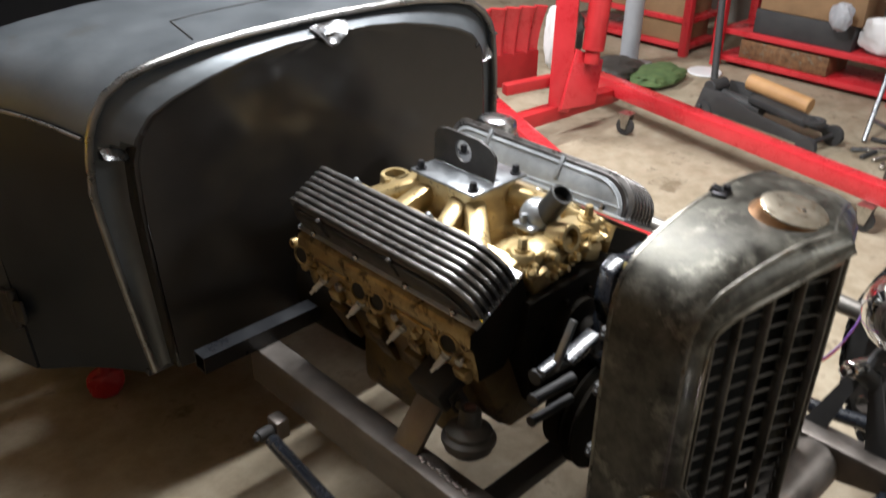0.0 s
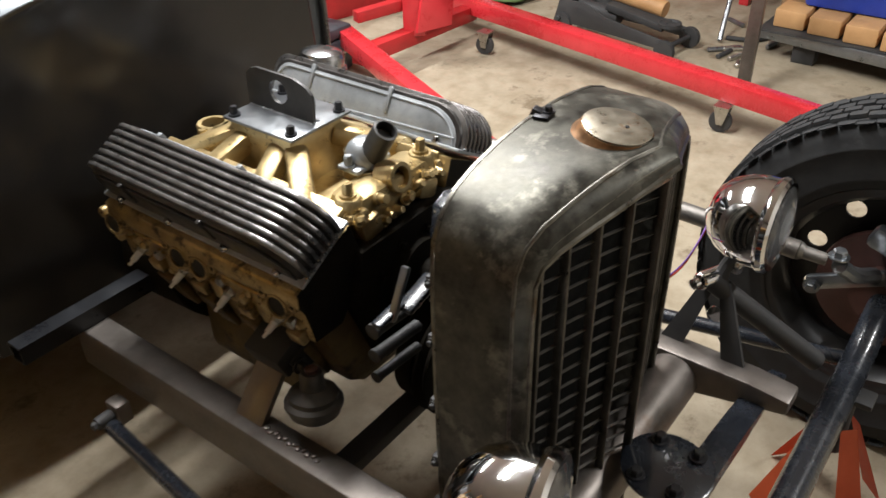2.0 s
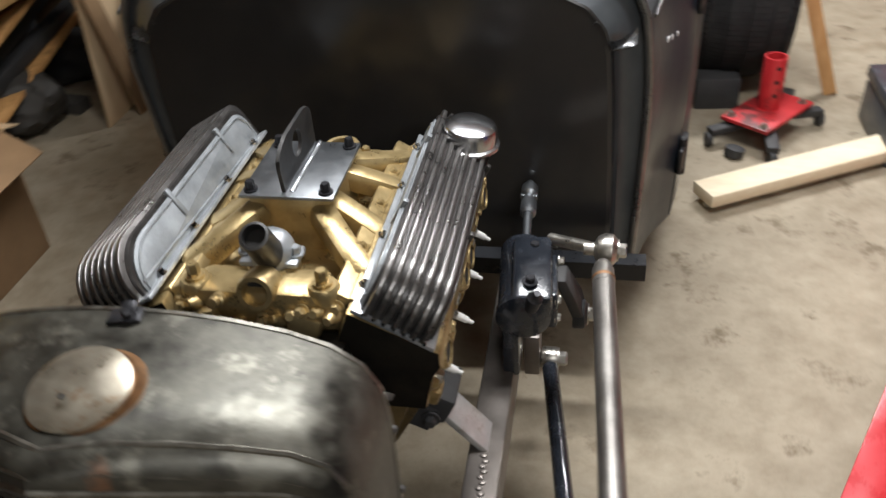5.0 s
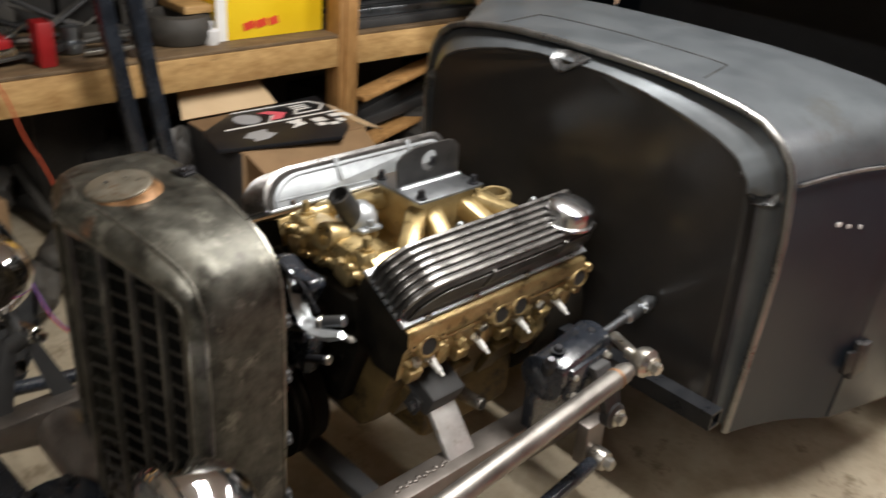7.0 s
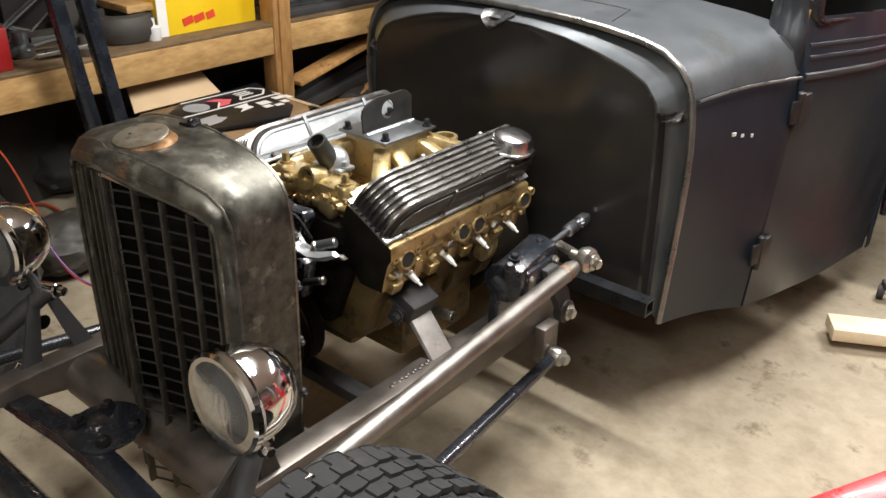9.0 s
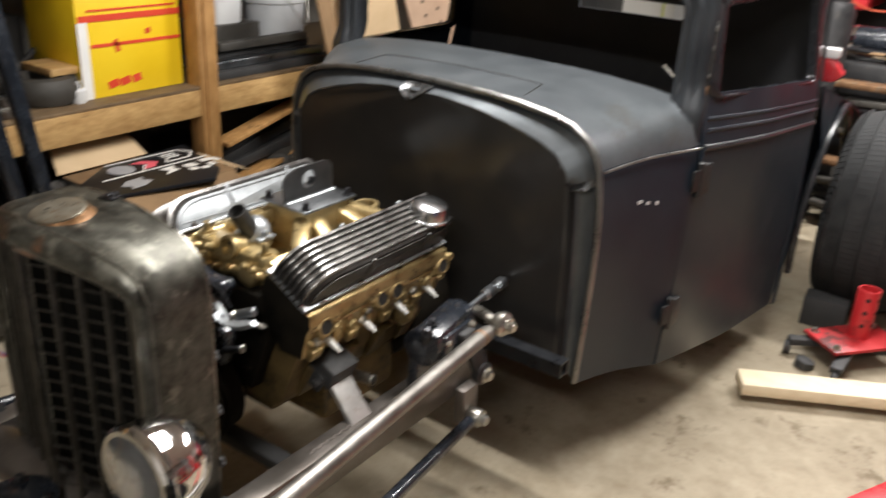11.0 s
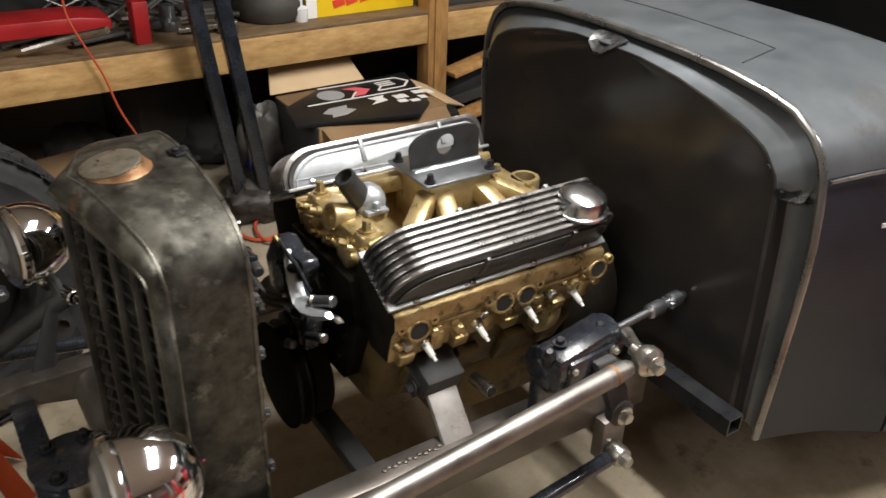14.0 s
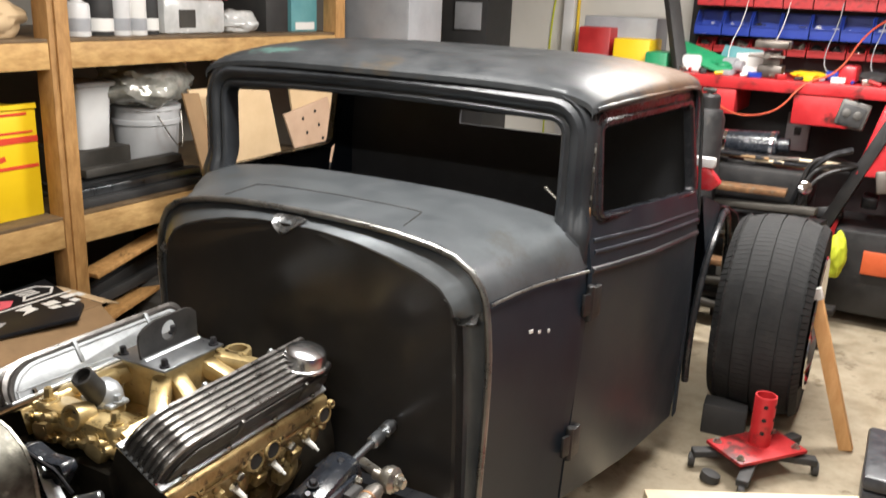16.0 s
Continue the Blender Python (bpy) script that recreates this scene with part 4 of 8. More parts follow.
# accessory bracket and pump ahead of the block
bm = B()
prism(bm, [(-0.012, -0.25, 0.752), (0.022, -0.25, 0.764), (0.060, -0.25, 0.752), (0.112, -0.25, 0.757), (0.120, -0.25, 0.742), (0.092, -0.25, 0.695), (0.020, -0.26, 0.640), (-0.016, -0.26, 0.644), (-0.034, -0.26, 0.700)], (0, 0.034, 0), 0, 0.005)
box(bm, (0.045, -0.225, 0.60), (0.11, 0.04, 0.10), turn(0, 12, 0), 0.012)
rod(bm, (0.03, -0.262, 0.69), (0.03, -0.235, 0.69), 0.03, 20)
rod(bm, (0.01, -0.25, 0.565), (0.01, -0.20, 0.565), 0.028, 20)
part("accessory_bracket", bm, BLACK, ENG, "black cast accessory bracket")
bm = B()
loft(bm, [[Vector(p) + Vector(q) * w for q in ((-0.9, -0.3, 0.5), (0.0, -0.9, 0.0), (0.9, -0.3, -0.5), (0.7, 0.8, -0.4), (-0.7, 0.8, 0.4))] for p, w in (((0.062, -0.252, 0.752), 0.008), ((0.078, -0.254, 0.736), 0.014), ((0.092, -0.257, 0.714), 0.015), ((0.108, -0.259, 0.697), 0.015), ((0.126, -0.260, 0.686), 0.017), ((0.146, -0.257, 0.680), 0.017), ((0.170, -0.250, 0.681), 0.013), ((0.196, -0.240, 0.690), 0.008))], closed=True)
bmesh.ops.holes_fill(bm, edges=bm.edges)
part("bracket_arm", bm, ALU, ENG, "bare metal bracket arm")
bm = B()
pipe(bm, [(0.026, -0.252, 0.760), (0.078, -0.256, 0.752), (0.107, -0.254, 0.748), (0.122, -0.25, 0.724), (0.130, -0.242, 0.704)], 0.0038, 8, smooth=1)
rod(bm, (0.082, -0.262, 0.735), (0.106, -0.25, 0.738), 0.0075, 12)
part("bracket_rod", bm, DARK_BOLT, ENG, "slim dark steel rod")
bm = B()
prism(bm, [(-0.030, -0.285, 0.624), (0.050, -0.268, 0.650), (0.105, -0.256, 0.668), (0.200, -0.236, 0.686), (0.212, -0.232, 0.678), (0.110, -0.252, 0.655), (0.055, -0.262, 0.636), (-0.026, -0.28, 0.612)], (0.002, 0.014, 0), 0, 0.002)
part("bracket_ear", bm, SLAT, ENG, "dark steel bracket ear")
for p, q, r, m in (((0.146, -0.243, 0.692), (0.182, -0.222, 0.705), 0.011, PLATE), ((0.140, -0.247, 0.689), (0.148, -0.242, 0.693), 0.013, BOLT), ((0.098, -0.242, 0.590), (0.140, -0.228, 0.604), 0.0085, DARK_BOLT), ((0.140, -0.228, 0.604), (0.147, -0.226, 0.606), 0.0095, BOLT), ((0.070, -0.252, 0.630), (0.098, -0.244, 0.634), 0.010, DARK_BOLT), ((0.045, -0.262, 0.548), (0.066, -0.252, 0.552), 0.010, PLATE), ((-0.030, -0.292, 0.632), (-0.008, -0.286, 0.640), 0.009, PLATE)):
    bm = B()
    rod(bm, p, q, r, 14)
    part("bracket_stud", bm, m, ENG)
bm = B()
box(bm, (0.020, -0.254, 0.756), (0.022, 0.006, 0.012), turn(0, 20, 0), 0.002)
part("bracket_tag", bm, BRASS_TAG, ENG, "small yellow brass tag")
# dark lugs and slim arms on the other side
for c, sz, rot, m in (((-0.12, -0.27, 0.66), (0.08, 0.03, 0.012), (0, -15, 0), BLACK), ((-0.165, -0.268, 0.685), (0.010, 0.014, 0.09), (0, 28, 0), PLATE), ((-0.185, -0.262, 0.655), (0.06, 0.02, 0.010), (0, -8, 0), BLACK)):
    bm = B()
    box(bm, c, sz, turn(*rot), 0.003)
    part("bracket_lug", bm, m, ENG)
for z, r in ((0.625, 0.012), (0.575, 0.011), (0.53, 0.009)):
    bm = B()
    rod(bm, (-0.10, -0.25, z), (-0.195, -0.24, z - 0.004), r, 14)
    lathe(bm, (-0.195, -0.24, z - 0.004), (-1, 0, 0), [(r * 1.15, 0), (r * 1.15, 0.006), (r * 0.5, 0.007)], 14)
    part("bracket_stub", bm, BLACK_DULL, ENG, "dark steel bracket stub")


def head(s):
    """A cylinder head with ports, plugs, bolts."""
    bm = B()
    prof = [(0.135, 0.752), (0.262, 0.688), (0.262, 0.660), (0.252, 0.645), (0.240, 0.60), (0.236, 0.575), (0.17, 0.575), (0.10, 0.66)]
    prism(bm, [(s * x, -0.148, z) for x, z in prof], (0, 0.488, 0), 0, 0.005)
    for k in range(4):
        y = -0.085 + 0.118 * k
        box(bm, (s * 0.238, y - 0.03, 0.585), (0.03, 0.035, 0.03), turn(0, s * 20, 0), 0.006)
        box(bm, (s * 0.240, y + 0.035, 0.60), (0.022, 0.03, 0.045), turn(0, s * 10, 0), 0.006)
    for y0, y1 in ((-0.055, 0.045), (0.185, 0.285)):
        pipe(bm, [(s * 0.249, y0, 0.640), (s * 0.252, (y0 + y1) / 2, 0.6415), (s * 0.249, y1, 0.640)], 0.0045, 8)
    rng = random.Random(17)
    for k in range(16):
        y = -0.13 + 0.029 * k
        lathe(bm, (s * 0.236, y + rng.uniform(-0.006, 0.006), rng.choice((0.592, 0.615, 0.630))), (s, 0, -0.1), [(rng.uniform(0.010, 0.016), 0), (0.010, rng.uniform(0.008, 0.016)), (0.005, 0.018)], 10)
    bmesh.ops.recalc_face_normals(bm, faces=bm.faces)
    # front faces take the near-black, shade put into their colour
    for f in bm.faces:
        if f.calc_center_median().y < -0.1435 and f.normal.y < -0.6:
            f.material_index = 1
    ob = part("cylinder_head", bm, [GOLD_HEAD, SHADE_DARK], ENG, "gold cylinder head, shade coloured into its front face")
    for y, z in ((-0.098, 0.650), (0.090, 0.647), (0.144, 0.647), (0.325, 0.650)):
        b2 = B()
        lathe(b2, (s * 0.2585, y, z - 0.004), (s, 0, 0.10), [(0.028, -0.012), (0.0265, 0.003), (0.0235, 0.007), (0.0195, 0.007), (0.019, 0.002)], 22, ends=False)
        bmesh.ops.scale(b2, vec=(1, 1, 0.86), verts=b2.verts, space=Matrix.Translation((0, 0, -z)))
        pt = part("exhaust_port", b2, GOLD_HEAD, ob)
        b2 = B()
        cyl(b2, (s * 0.256, y, z - 0.004), (s * 0.2628, y, z - 0.0035), 0.0192, n=18)
        bmesh.ops.scale(b2, vec=(1, 1, 0.86), verts=b2.verts, space=Matrix.Translation((0, 0, -z)))
        part("port_opening", b2, DEEP_BLACK, pt)
        for dy in (-0.034, 0.034):
            b2 = B()
            lathe(b2, (s * 0.250, y + dy, z + 0.008), (s, 0, 0.05), [(0.011, 0), (0.0105, 0.010), (0.009, 0.0125), (0.0045, 0.0125), (0.004, 0.009)], 14, ends=False)
            part("stud_ear", b2, GOLD_HEAD, pt)
            b2 = B()
            cyl(b2, (s * 0.258, y + dy, z + 0.0085), (s * 0.2605, y + dy, z + 0.0086), 0.0046, n=10)
            part("stud_hole", b2, DEEP_BLACK, pt)
    for k in range(4):
        y = -0.075 + 0.118 * k
        b2 = B()
        a, d = Vector((s * 0.236, y, 0.606)), Vector((s * 0.82, 0.12, -0.55)).normalized()
        lathe(b2, a, d, [(0.012, 0), (0.012, 0.010), (0.009, 0.012), (0.0085, 0.018)], 6, 0)
        lathe(b2, a + d * 0.017, d, [(0.0068, 0), (0.0066, 0.008), (0.0058, 0.022), (0.0035, 0.023), (0.0034, 0.032), (0.0015, 0.033)], 12, 1)
        part("spark_plug", b2, [BOLT, PORCELAIN], ob, "white-tipped spark plug")
    for k in range(9):
        y = -0.115 + 0.056 * k
        b2 = B()
        bolt(b2, (s * 0.240, y, 0.615 + 0.012 * (k % 2)), (s, 0, -0.2), 0.0105, 0.014)
        part("head_bolt", b2, GOLD if k % 3 else BOLT, ob)
    return ob


head(1)
head(-1)
b3 = B()
lathe(b3, (0.247, 0.262, 0.662), (1, 0, 0.3), [(0.020, 0), (0.02, 0.003), (0.016, 0.004)], 20)
bmesh.ops.scale(b3, vec=(1, 1, 0.5), verts=b3.verts, space=Matrix.Translation((0, 0, -0.662)))
part("casting_badge", b3, RED_DARK, ENG, "small red oval mark")

U, NRM = Vector((0.868, 0, -0.496)), Vector((0.496, 0, 0.868))


def cover(s):
    """A finned valve cover: ends rounded, ribs along the top."""
    o = Vector((0.150, 0, 0.757))

    def at(u, y, n):
        p = o + U * u + NRM * n
        return Vector((s * p.x, y, p.z))

    def prof(grow):
        y0, y1, h = -0.150 - grow, 0.336 + grow, 0.079 + grow
        pts = [(y0, 0.006)]
        for k in range(9):
            a = k / 8 * math.pi / 2
            pts.append((y0 + 0.075 * (1 - math.sin(math.pi / 2 - a)) + 0.0, h - 0.062 + 0.062 * math.sin(a)))
        for k in range(7):
            a = k / 6 * math.pi / 2
            pts.append((y1 - 0.03 + 0.03 * math.sin(a), h - 0.03 + 0.03 * math.cos(a)))
        pts.append((y1, 0.006))
        return pts

    bm = B()
    rows = []
    for u, g in ((0.006, -0.010), (0.004, -0.004), (0.008, -0.0015), (0.014, 0.0), (0.096, 0.0), (0.102, -0.0015), (0.108, -0.005), (0.109, -0.012)):
        rows.append([at(u, y, n) for y, n in prof(g)])
    rows[0] = [at(0.004, y, n) for y, n in prof(-0.012)]
    loft(bm, rows, closed=True)
    bmesh.ops.holes_fill(bm, edges=bm.edges)
    for f in bm.faces:
        f.material_index = 0
    ob = part("valve_cover", bm, [VALLEY], ENG, "finned cast aluminium valve cover")
    # pale inner wall and darker outer wall, darkest on the passenger side
    b2 = B()
    pipe(b2, [at(0.0005, y, n) for y, n in prof(-0.016)] + [at(0.0005, -0.134, 0.022)], 0.0022, 6)
    part("inner_rim", b2, WALL_ALU, ob)
    for u0, m, nm in ((0.0015, WALL_ALU, "inner_wall"), (0.1095, VALLEY if s < 0 else OUTER_COVER, "outer_wall")):
        b2 = B()
        pts = prof(-0.010)
        lo = [at(u0, y, n) for y, n in pts]
        prism(b2, lo, (at(u0 + 0.003, 0, 0) - at(u0, 0, 0)), 0, 0.001)
        for y in (0.03, 0.23):
            box(b2, at(u0 + (0.0 if u0 < 0.05 else 0.003), y, 0.055), (0.008, 0.010, 0.05), turn(0, s * 30, 0), 0.002)
        part(nm, b2, m, ob)
    for k in range(7):
        u = 0.012 + k * 0.0143
        b2 = B()
        pts = prof(0.0065)
        lo = [at(u - 0.0039, y, n) for y, n in pts]
        prism(b2, lo, at(u + 0.0039, 0, 0) - at(u - 0.0039, 0, 0), 0, 0.0018)
        part("rib", b2, FINS, ob)
    b2 = B()
    q = [at(-0.008, -0.156, 0), at(0.120, -0.156, 0), at(0.120, 0.342, 0), at(-0.008, 0.342, 0)]
    prism(b2, q, at(0, 0, 0.007) - at(0, 0, 0), 0, 0.002)
    part("flange", b2, ALU, ob)
    for y in (-0.10, 0.02, 0.16, 0.29):
        for u in (0.116, -0.004):
            b2 = B()
            bolt(b2, at(u, y, 0.007), at(0, 0, 1) - at(0, 0, 0), 0.005, 0.008)
            part("cover_bolt", b2, CHROME, ob)
    for k in range(7):
        b2 = lathe(B(), at(0.010 + 0.0155 * k, -0.156, 0.009), (0, -1, 0.4), [(0.003, 0), (0.0025, 0.004)], 8)
        part("rib_end", b2, CHROME, ob)
    return ob, at


at = cover(1)[1]
cover(-1)
b2 = B()
n = NRM
lathe(b2, at(0.073, 0.271, 0.066), (0.14, 0.0, 0.99), [(0.028, 0), (0.028, 0.007), (0.050, 0.009), (0.0535, 0.013), (0.0525, 0.017), (0.0475, 0.019), (0.0465, 0.038), (0.0435, 0.046), (0.036, 0.051), (0.017, 0.0545), (0.001, 0.055)], 44)
part("breather_cap", b2, SATIN, ENG, "chrome breather cap")
# intake manifold
bm = B()
prism(bm, [(0.155, -0.12, 0.745), (0.12, -0.12, 0.695), (-0.12, -0.12, 0.695), (-0.155, -0.12, 0.745), (-0.135, -0.12, 0.757), (-0.10, -0.12, 0.715), (0.10, -0.12, 0.715), (0.135, -0.12, 0.757)], (0, 0.44, 0), 0, 0.003)
span(bm, (-0.066, 0.045, 0.70), (0.066, 0.20, 0.812), 0.008)
for s in (1, -1):
    for y0, y1 in ((0.055, -0.055), (0.085, 0.055), (0.165, 0.19), (0.19, 0.29)):
        a, b = Vector((s * 0.045, y0, 0.785)), Vector((s * 0.140, y1, 0.738))
        d = b - a
        box(bm, (a + b) / 2, (d.length, 0.042, 0.04), Matrix.Rotation(math.atan2(d.y, d.x), 3, "Z") @ Matrix.Rotation(-math.asin(d.z / d.length), 3, "Y"), 0.012)
    box(bm, (s * 0.128, 0.10, 0.745), (0.05, 0.44, 0.022), turn(0, s * 30, 0), 0.005)
    # front lug with bolt
    lathe(bm, (s * 0.095, -0.110, 0.735), (0, 0, 1), [(0.024, 0), (0.024, 0.03), (0.020, 0.036)], 16)
    bolt(bm, (s * 0.095, -0.110, 0.771), (0, 0, 1), 0.0095, 0.02)
    for y in (0.12, 0.0, 0.22):
        bolt(bm, (s * 0.125, y, 0.752), (s * -0.4, 0, 1), 0.008, 0.010)
    bolt(bm, (s * 0.115, -0.125, 0.742), (0, -1, 0.3), 0.008, 0.01)
# front water crossover, with an open outlet ring
box(bm, (0, -0.10, 0.738), (0.2, 0.07, 0.06), None, 0.016)
lathe(bm, (0.005, -0.10, 0.76), (0, -1, 0.25), [(0.028, 0), (0.028, 0.038), (0.026, 0.042), (0.019, 0.042), (0.018, 0.02)], 24, ends=False)
lathe(bm, (-0.05, -0.115, 0.745), (-0.1, -1, 0.4), [(0.012, 0), (0.011, 0.03), (0.008, 0.032), (0.008, 0.045)], 12)
box(bm, (0.07, -0.135, 0.72), (0.05, 0.03, 0.04), turn(0, 20, 0), 0.01)
box(bm, (-0.08, -0.135, 0.715), (0.05, 0.03, 0.045), turn(0, -15, 0), 0.01)
lathe(bm, (0.005, -0.06, 0.755), (0, 0, 1), [(0.04, 0), (0.038, 0.014), (0.036, 0.016)], 24)
# rear distributor boss and lugs
box(bm, (0.0, 0.29, 0.73), (0.17, 0.07, 0.03), None, 0.01)
lathe(bm, (0.0, 0.335, 0.705), (0, 0, 1), [(0.033, 0), (0.033, 0.036), (0.031, 0.04), (0.023, 0.04), (0.023, 0.01)], 24, ends=False)
bolt(bm, (0.055, 0.30, 0.745), (0, 0, 1), 0.008, 0.012)
bolt(bm, (-0.055, 0.30, 0.745), (0, 0, 1), 0.008, 0.012)
part("intake_manifold", bm, GOLD, ENG, "gold cast intake manifold")
for a, b, r in (((0.0, 0.335, 0.71), (0, 0.335, 0.722), 0.0225), ((0.005, -0.118, 0.765), (0.005, -0.121, 0.7655), 0.0185)):
    bm = B()
    cyl(bm, a, b, r, n=20)
    part("open_port", bm, DEEP_BLACK, ENG)
# cast lumps, studs and sensors on the front of the manifold
rng = random.Random(23)
for k in range(12):
    bm = B()
    x, z = -0.11 + 0.02 * k, 0.715 + rng.uniform(-0.012, 0.03)
    if k % 3 == 0:
        bolt(bm, (x, -0.14, z), (rng.uniform(-0.3, 0.3), -1, 0.5), 0.0075, 0.014)
    else:
        lathe(bm, (x, -0.128, z), (rng.uniform(-0.4, 0.4), -1, rng.uniform(0.2, 0.8)), [(0.014, -0.006), (0.013, 0.008), (0.009, 0.014), (0.006, 0.024)], 12)
    part("cast_boss", bm, GOLD, ENG)
bm = B()
for s in (1, -1):
    box(bm, (s * 0.09, 0.11, 0.722), (0.045, 0.05, 0.004), None)
    box(bm, (s * 0.085, 0.12, 0.735), (0.02, 0.014, 0.012), turn(0, 0, 20), 0.002)
part("valley_tag", bm, GOLD, ENG)
# thermostat neck
bm = B()
box(bm, (0.005, -0.058, 0.776), (0.088, 0.048, 0.010), None, 0.004)
lathe(bm, (0.006, -0.056, 0.778), (0.05, -0.25, 1), [(0.034, 0), (0.034, 0.012), (0.031, 0.024), (0.022, 0.036), (0.008, 0.042)], 24)
bolt(bm, (0.042, -0.058, 0.781), (0, 0, 1), 0.008, 0.012)
bolt(bm, (-0.034, -0.058, 0.781), (0, 0, 1), 0.008, 0.018)
part("thermostat_housing", bm, ALU, ENG, "polished thermostat housing")
bm = B()
lathe(bm, (0.008, -0.075, 0.795), (0.0, -0.62, 0.95), [(0.024, -0.01), (0.0225, 0.03), (0.0215, 0.062), (0.0175, 0.063), (0.017, 0.02)], 24, ends=False)
part("hose_neck", bm, PLATE_BACK, ENG, "grey cast open hose neck")
bm = B()
cyl(bm, (0.008, -0.10, 0.833), (0.008, -0.1005, 0.834), 0.017, n=18)
part("neck_bore", bm, DEEP_BLACK, ENG)
# lifting plate
LIFT = thing("lifting_plate", (0, 0.12, 0.815), "welded bare steel lifting plate bolted on the intake", "lifting plate")
bm = B()
span(bm, (-0.073, 0.032, 0.8145), (0.077, 0.206, 0.8205), 0.0012)
part("base_plate", bm, PLATE, LIFT)
bm = B()
pts = [(0.045, 0.8205), (0.04, 0.862), (0.043, 0.875), (0.055, 0.886), (0.085, 0.896), (0.175, 0.897), (0.192, 0.892), (0.205, 0.88), (0.207, 0.8205)]
hole = [(0.125 + 0.022 * math.cos(a), 0.862 + 0.022 * math.sin(a)) for a in np.linspace(0, 2 * math.pi, 25)[:-1]]
ov = [bm.verts.new((-0.001, y, z)) for y, z in pts]
hv = [bm.verts.new((-0.001, y, z)) for y, z in hole]
es = [bm.edges.new((ov[k], ov[(k + 1) % len(ov)])) for k in range(len(ov))] + [bm.edges.new((hv[k], hv[(k + 1) % 24])) for k in range(24)]
bmesh.ops.triangle_fill(bm, edges=es, use_beauty=True)
bmesh.ops.solidify(bm, geom=bm.faces[:], thickness=0.006)
part("upright_plate", bm, PLATE_BACK, LIFT, "dark upright plate with a round hole")
bm = B()
random.seed(4)
for s in (1, -1):
    for k in range(22):
        lathe(bm, (0.002 + s * 0.006, 0.05 + 0.0072 * k, 0.8195), (s * 0.6, 0, 1), [(0.0052, 0), (0.0045, 0.003 + random.random() * 0.001), (0.0015, 0.0045)], 7)
part("weld_seam", bm, PLATE, LIFT)
for x, y in ((-0.058, 0.048), (0.062, 0.048), (-0.058, 0.19), (0.062, 0.19)):
    bm = B()
    bolt(bm, (x, y, 0.8205), (0, 0, 1), 0.0075, 0.014)
    part("hold_down_bolt", bm, DARK_BOLT, LIFT)

# ---------------------------------------------------------------- running gear
AX_Y = -0.835
bm = B()
pipe(bm, [(-0.66, AX_Y, 0.40), (-0.58, AX_Y, 0.39), (-0.48, AX_Y, 0.345), (0.48, AX_Y, 0.345), (0.58, AX_Y, 0.39), (0.66, AX_Y, 0.40)], 0.028, 14, smooth=2)
part("front_axle", bm, BLACK, CAR, "gloss black front axle tube")
bm = B()
for k in range(4):
    w = 0.46 - 0.06 * k
    rows = []
    for x in np.linspace(-w, w, 21):
        drop = 0.105 * (abs(x) / 0.46) ** 1.7
        half = 0.024 * (1 - 0.35 * (abs(x) / w) ** 6)
        rows.append([Vector((x, AX_Y + 0.122 + dy * half, 0.400 - 0.0085 * k + dz - drop)) for dy, dz in ((-1, 0.001), (-0.85, 0), (0.85, 0), (1, 0.001), (1, 0.006), (0.85, 0.0075), (-0.85, 0.0075), (-1, 0.006))])
    loft(bm, rows, closed=True)
part("leaf_spring", bm, BLACK, CAR, "black transverse leaf spring")
bm = B()
lathe(bm, (0, -0.668, 0.405), (0, -0.05, 1), [(0.070, 0), (0.074, 0.004), (0.074, 0.009), (0.070, 0.011), (0.004, 0.012)], 36)
sp = part("spring_plate", bm, BLACK, CAR, "black bolted spring plate")
for x, y in ((-0.045, -0.70), (0.045, -0.70), (0.045, -0.635), (-0.045, -0.635)):
    bm = B()
    bolt(bm, (x, y, 0.417), (0, 0, 1), 0.010, 0.012)
    part("plate_bolt", bm, DARK_BOLT, sp)
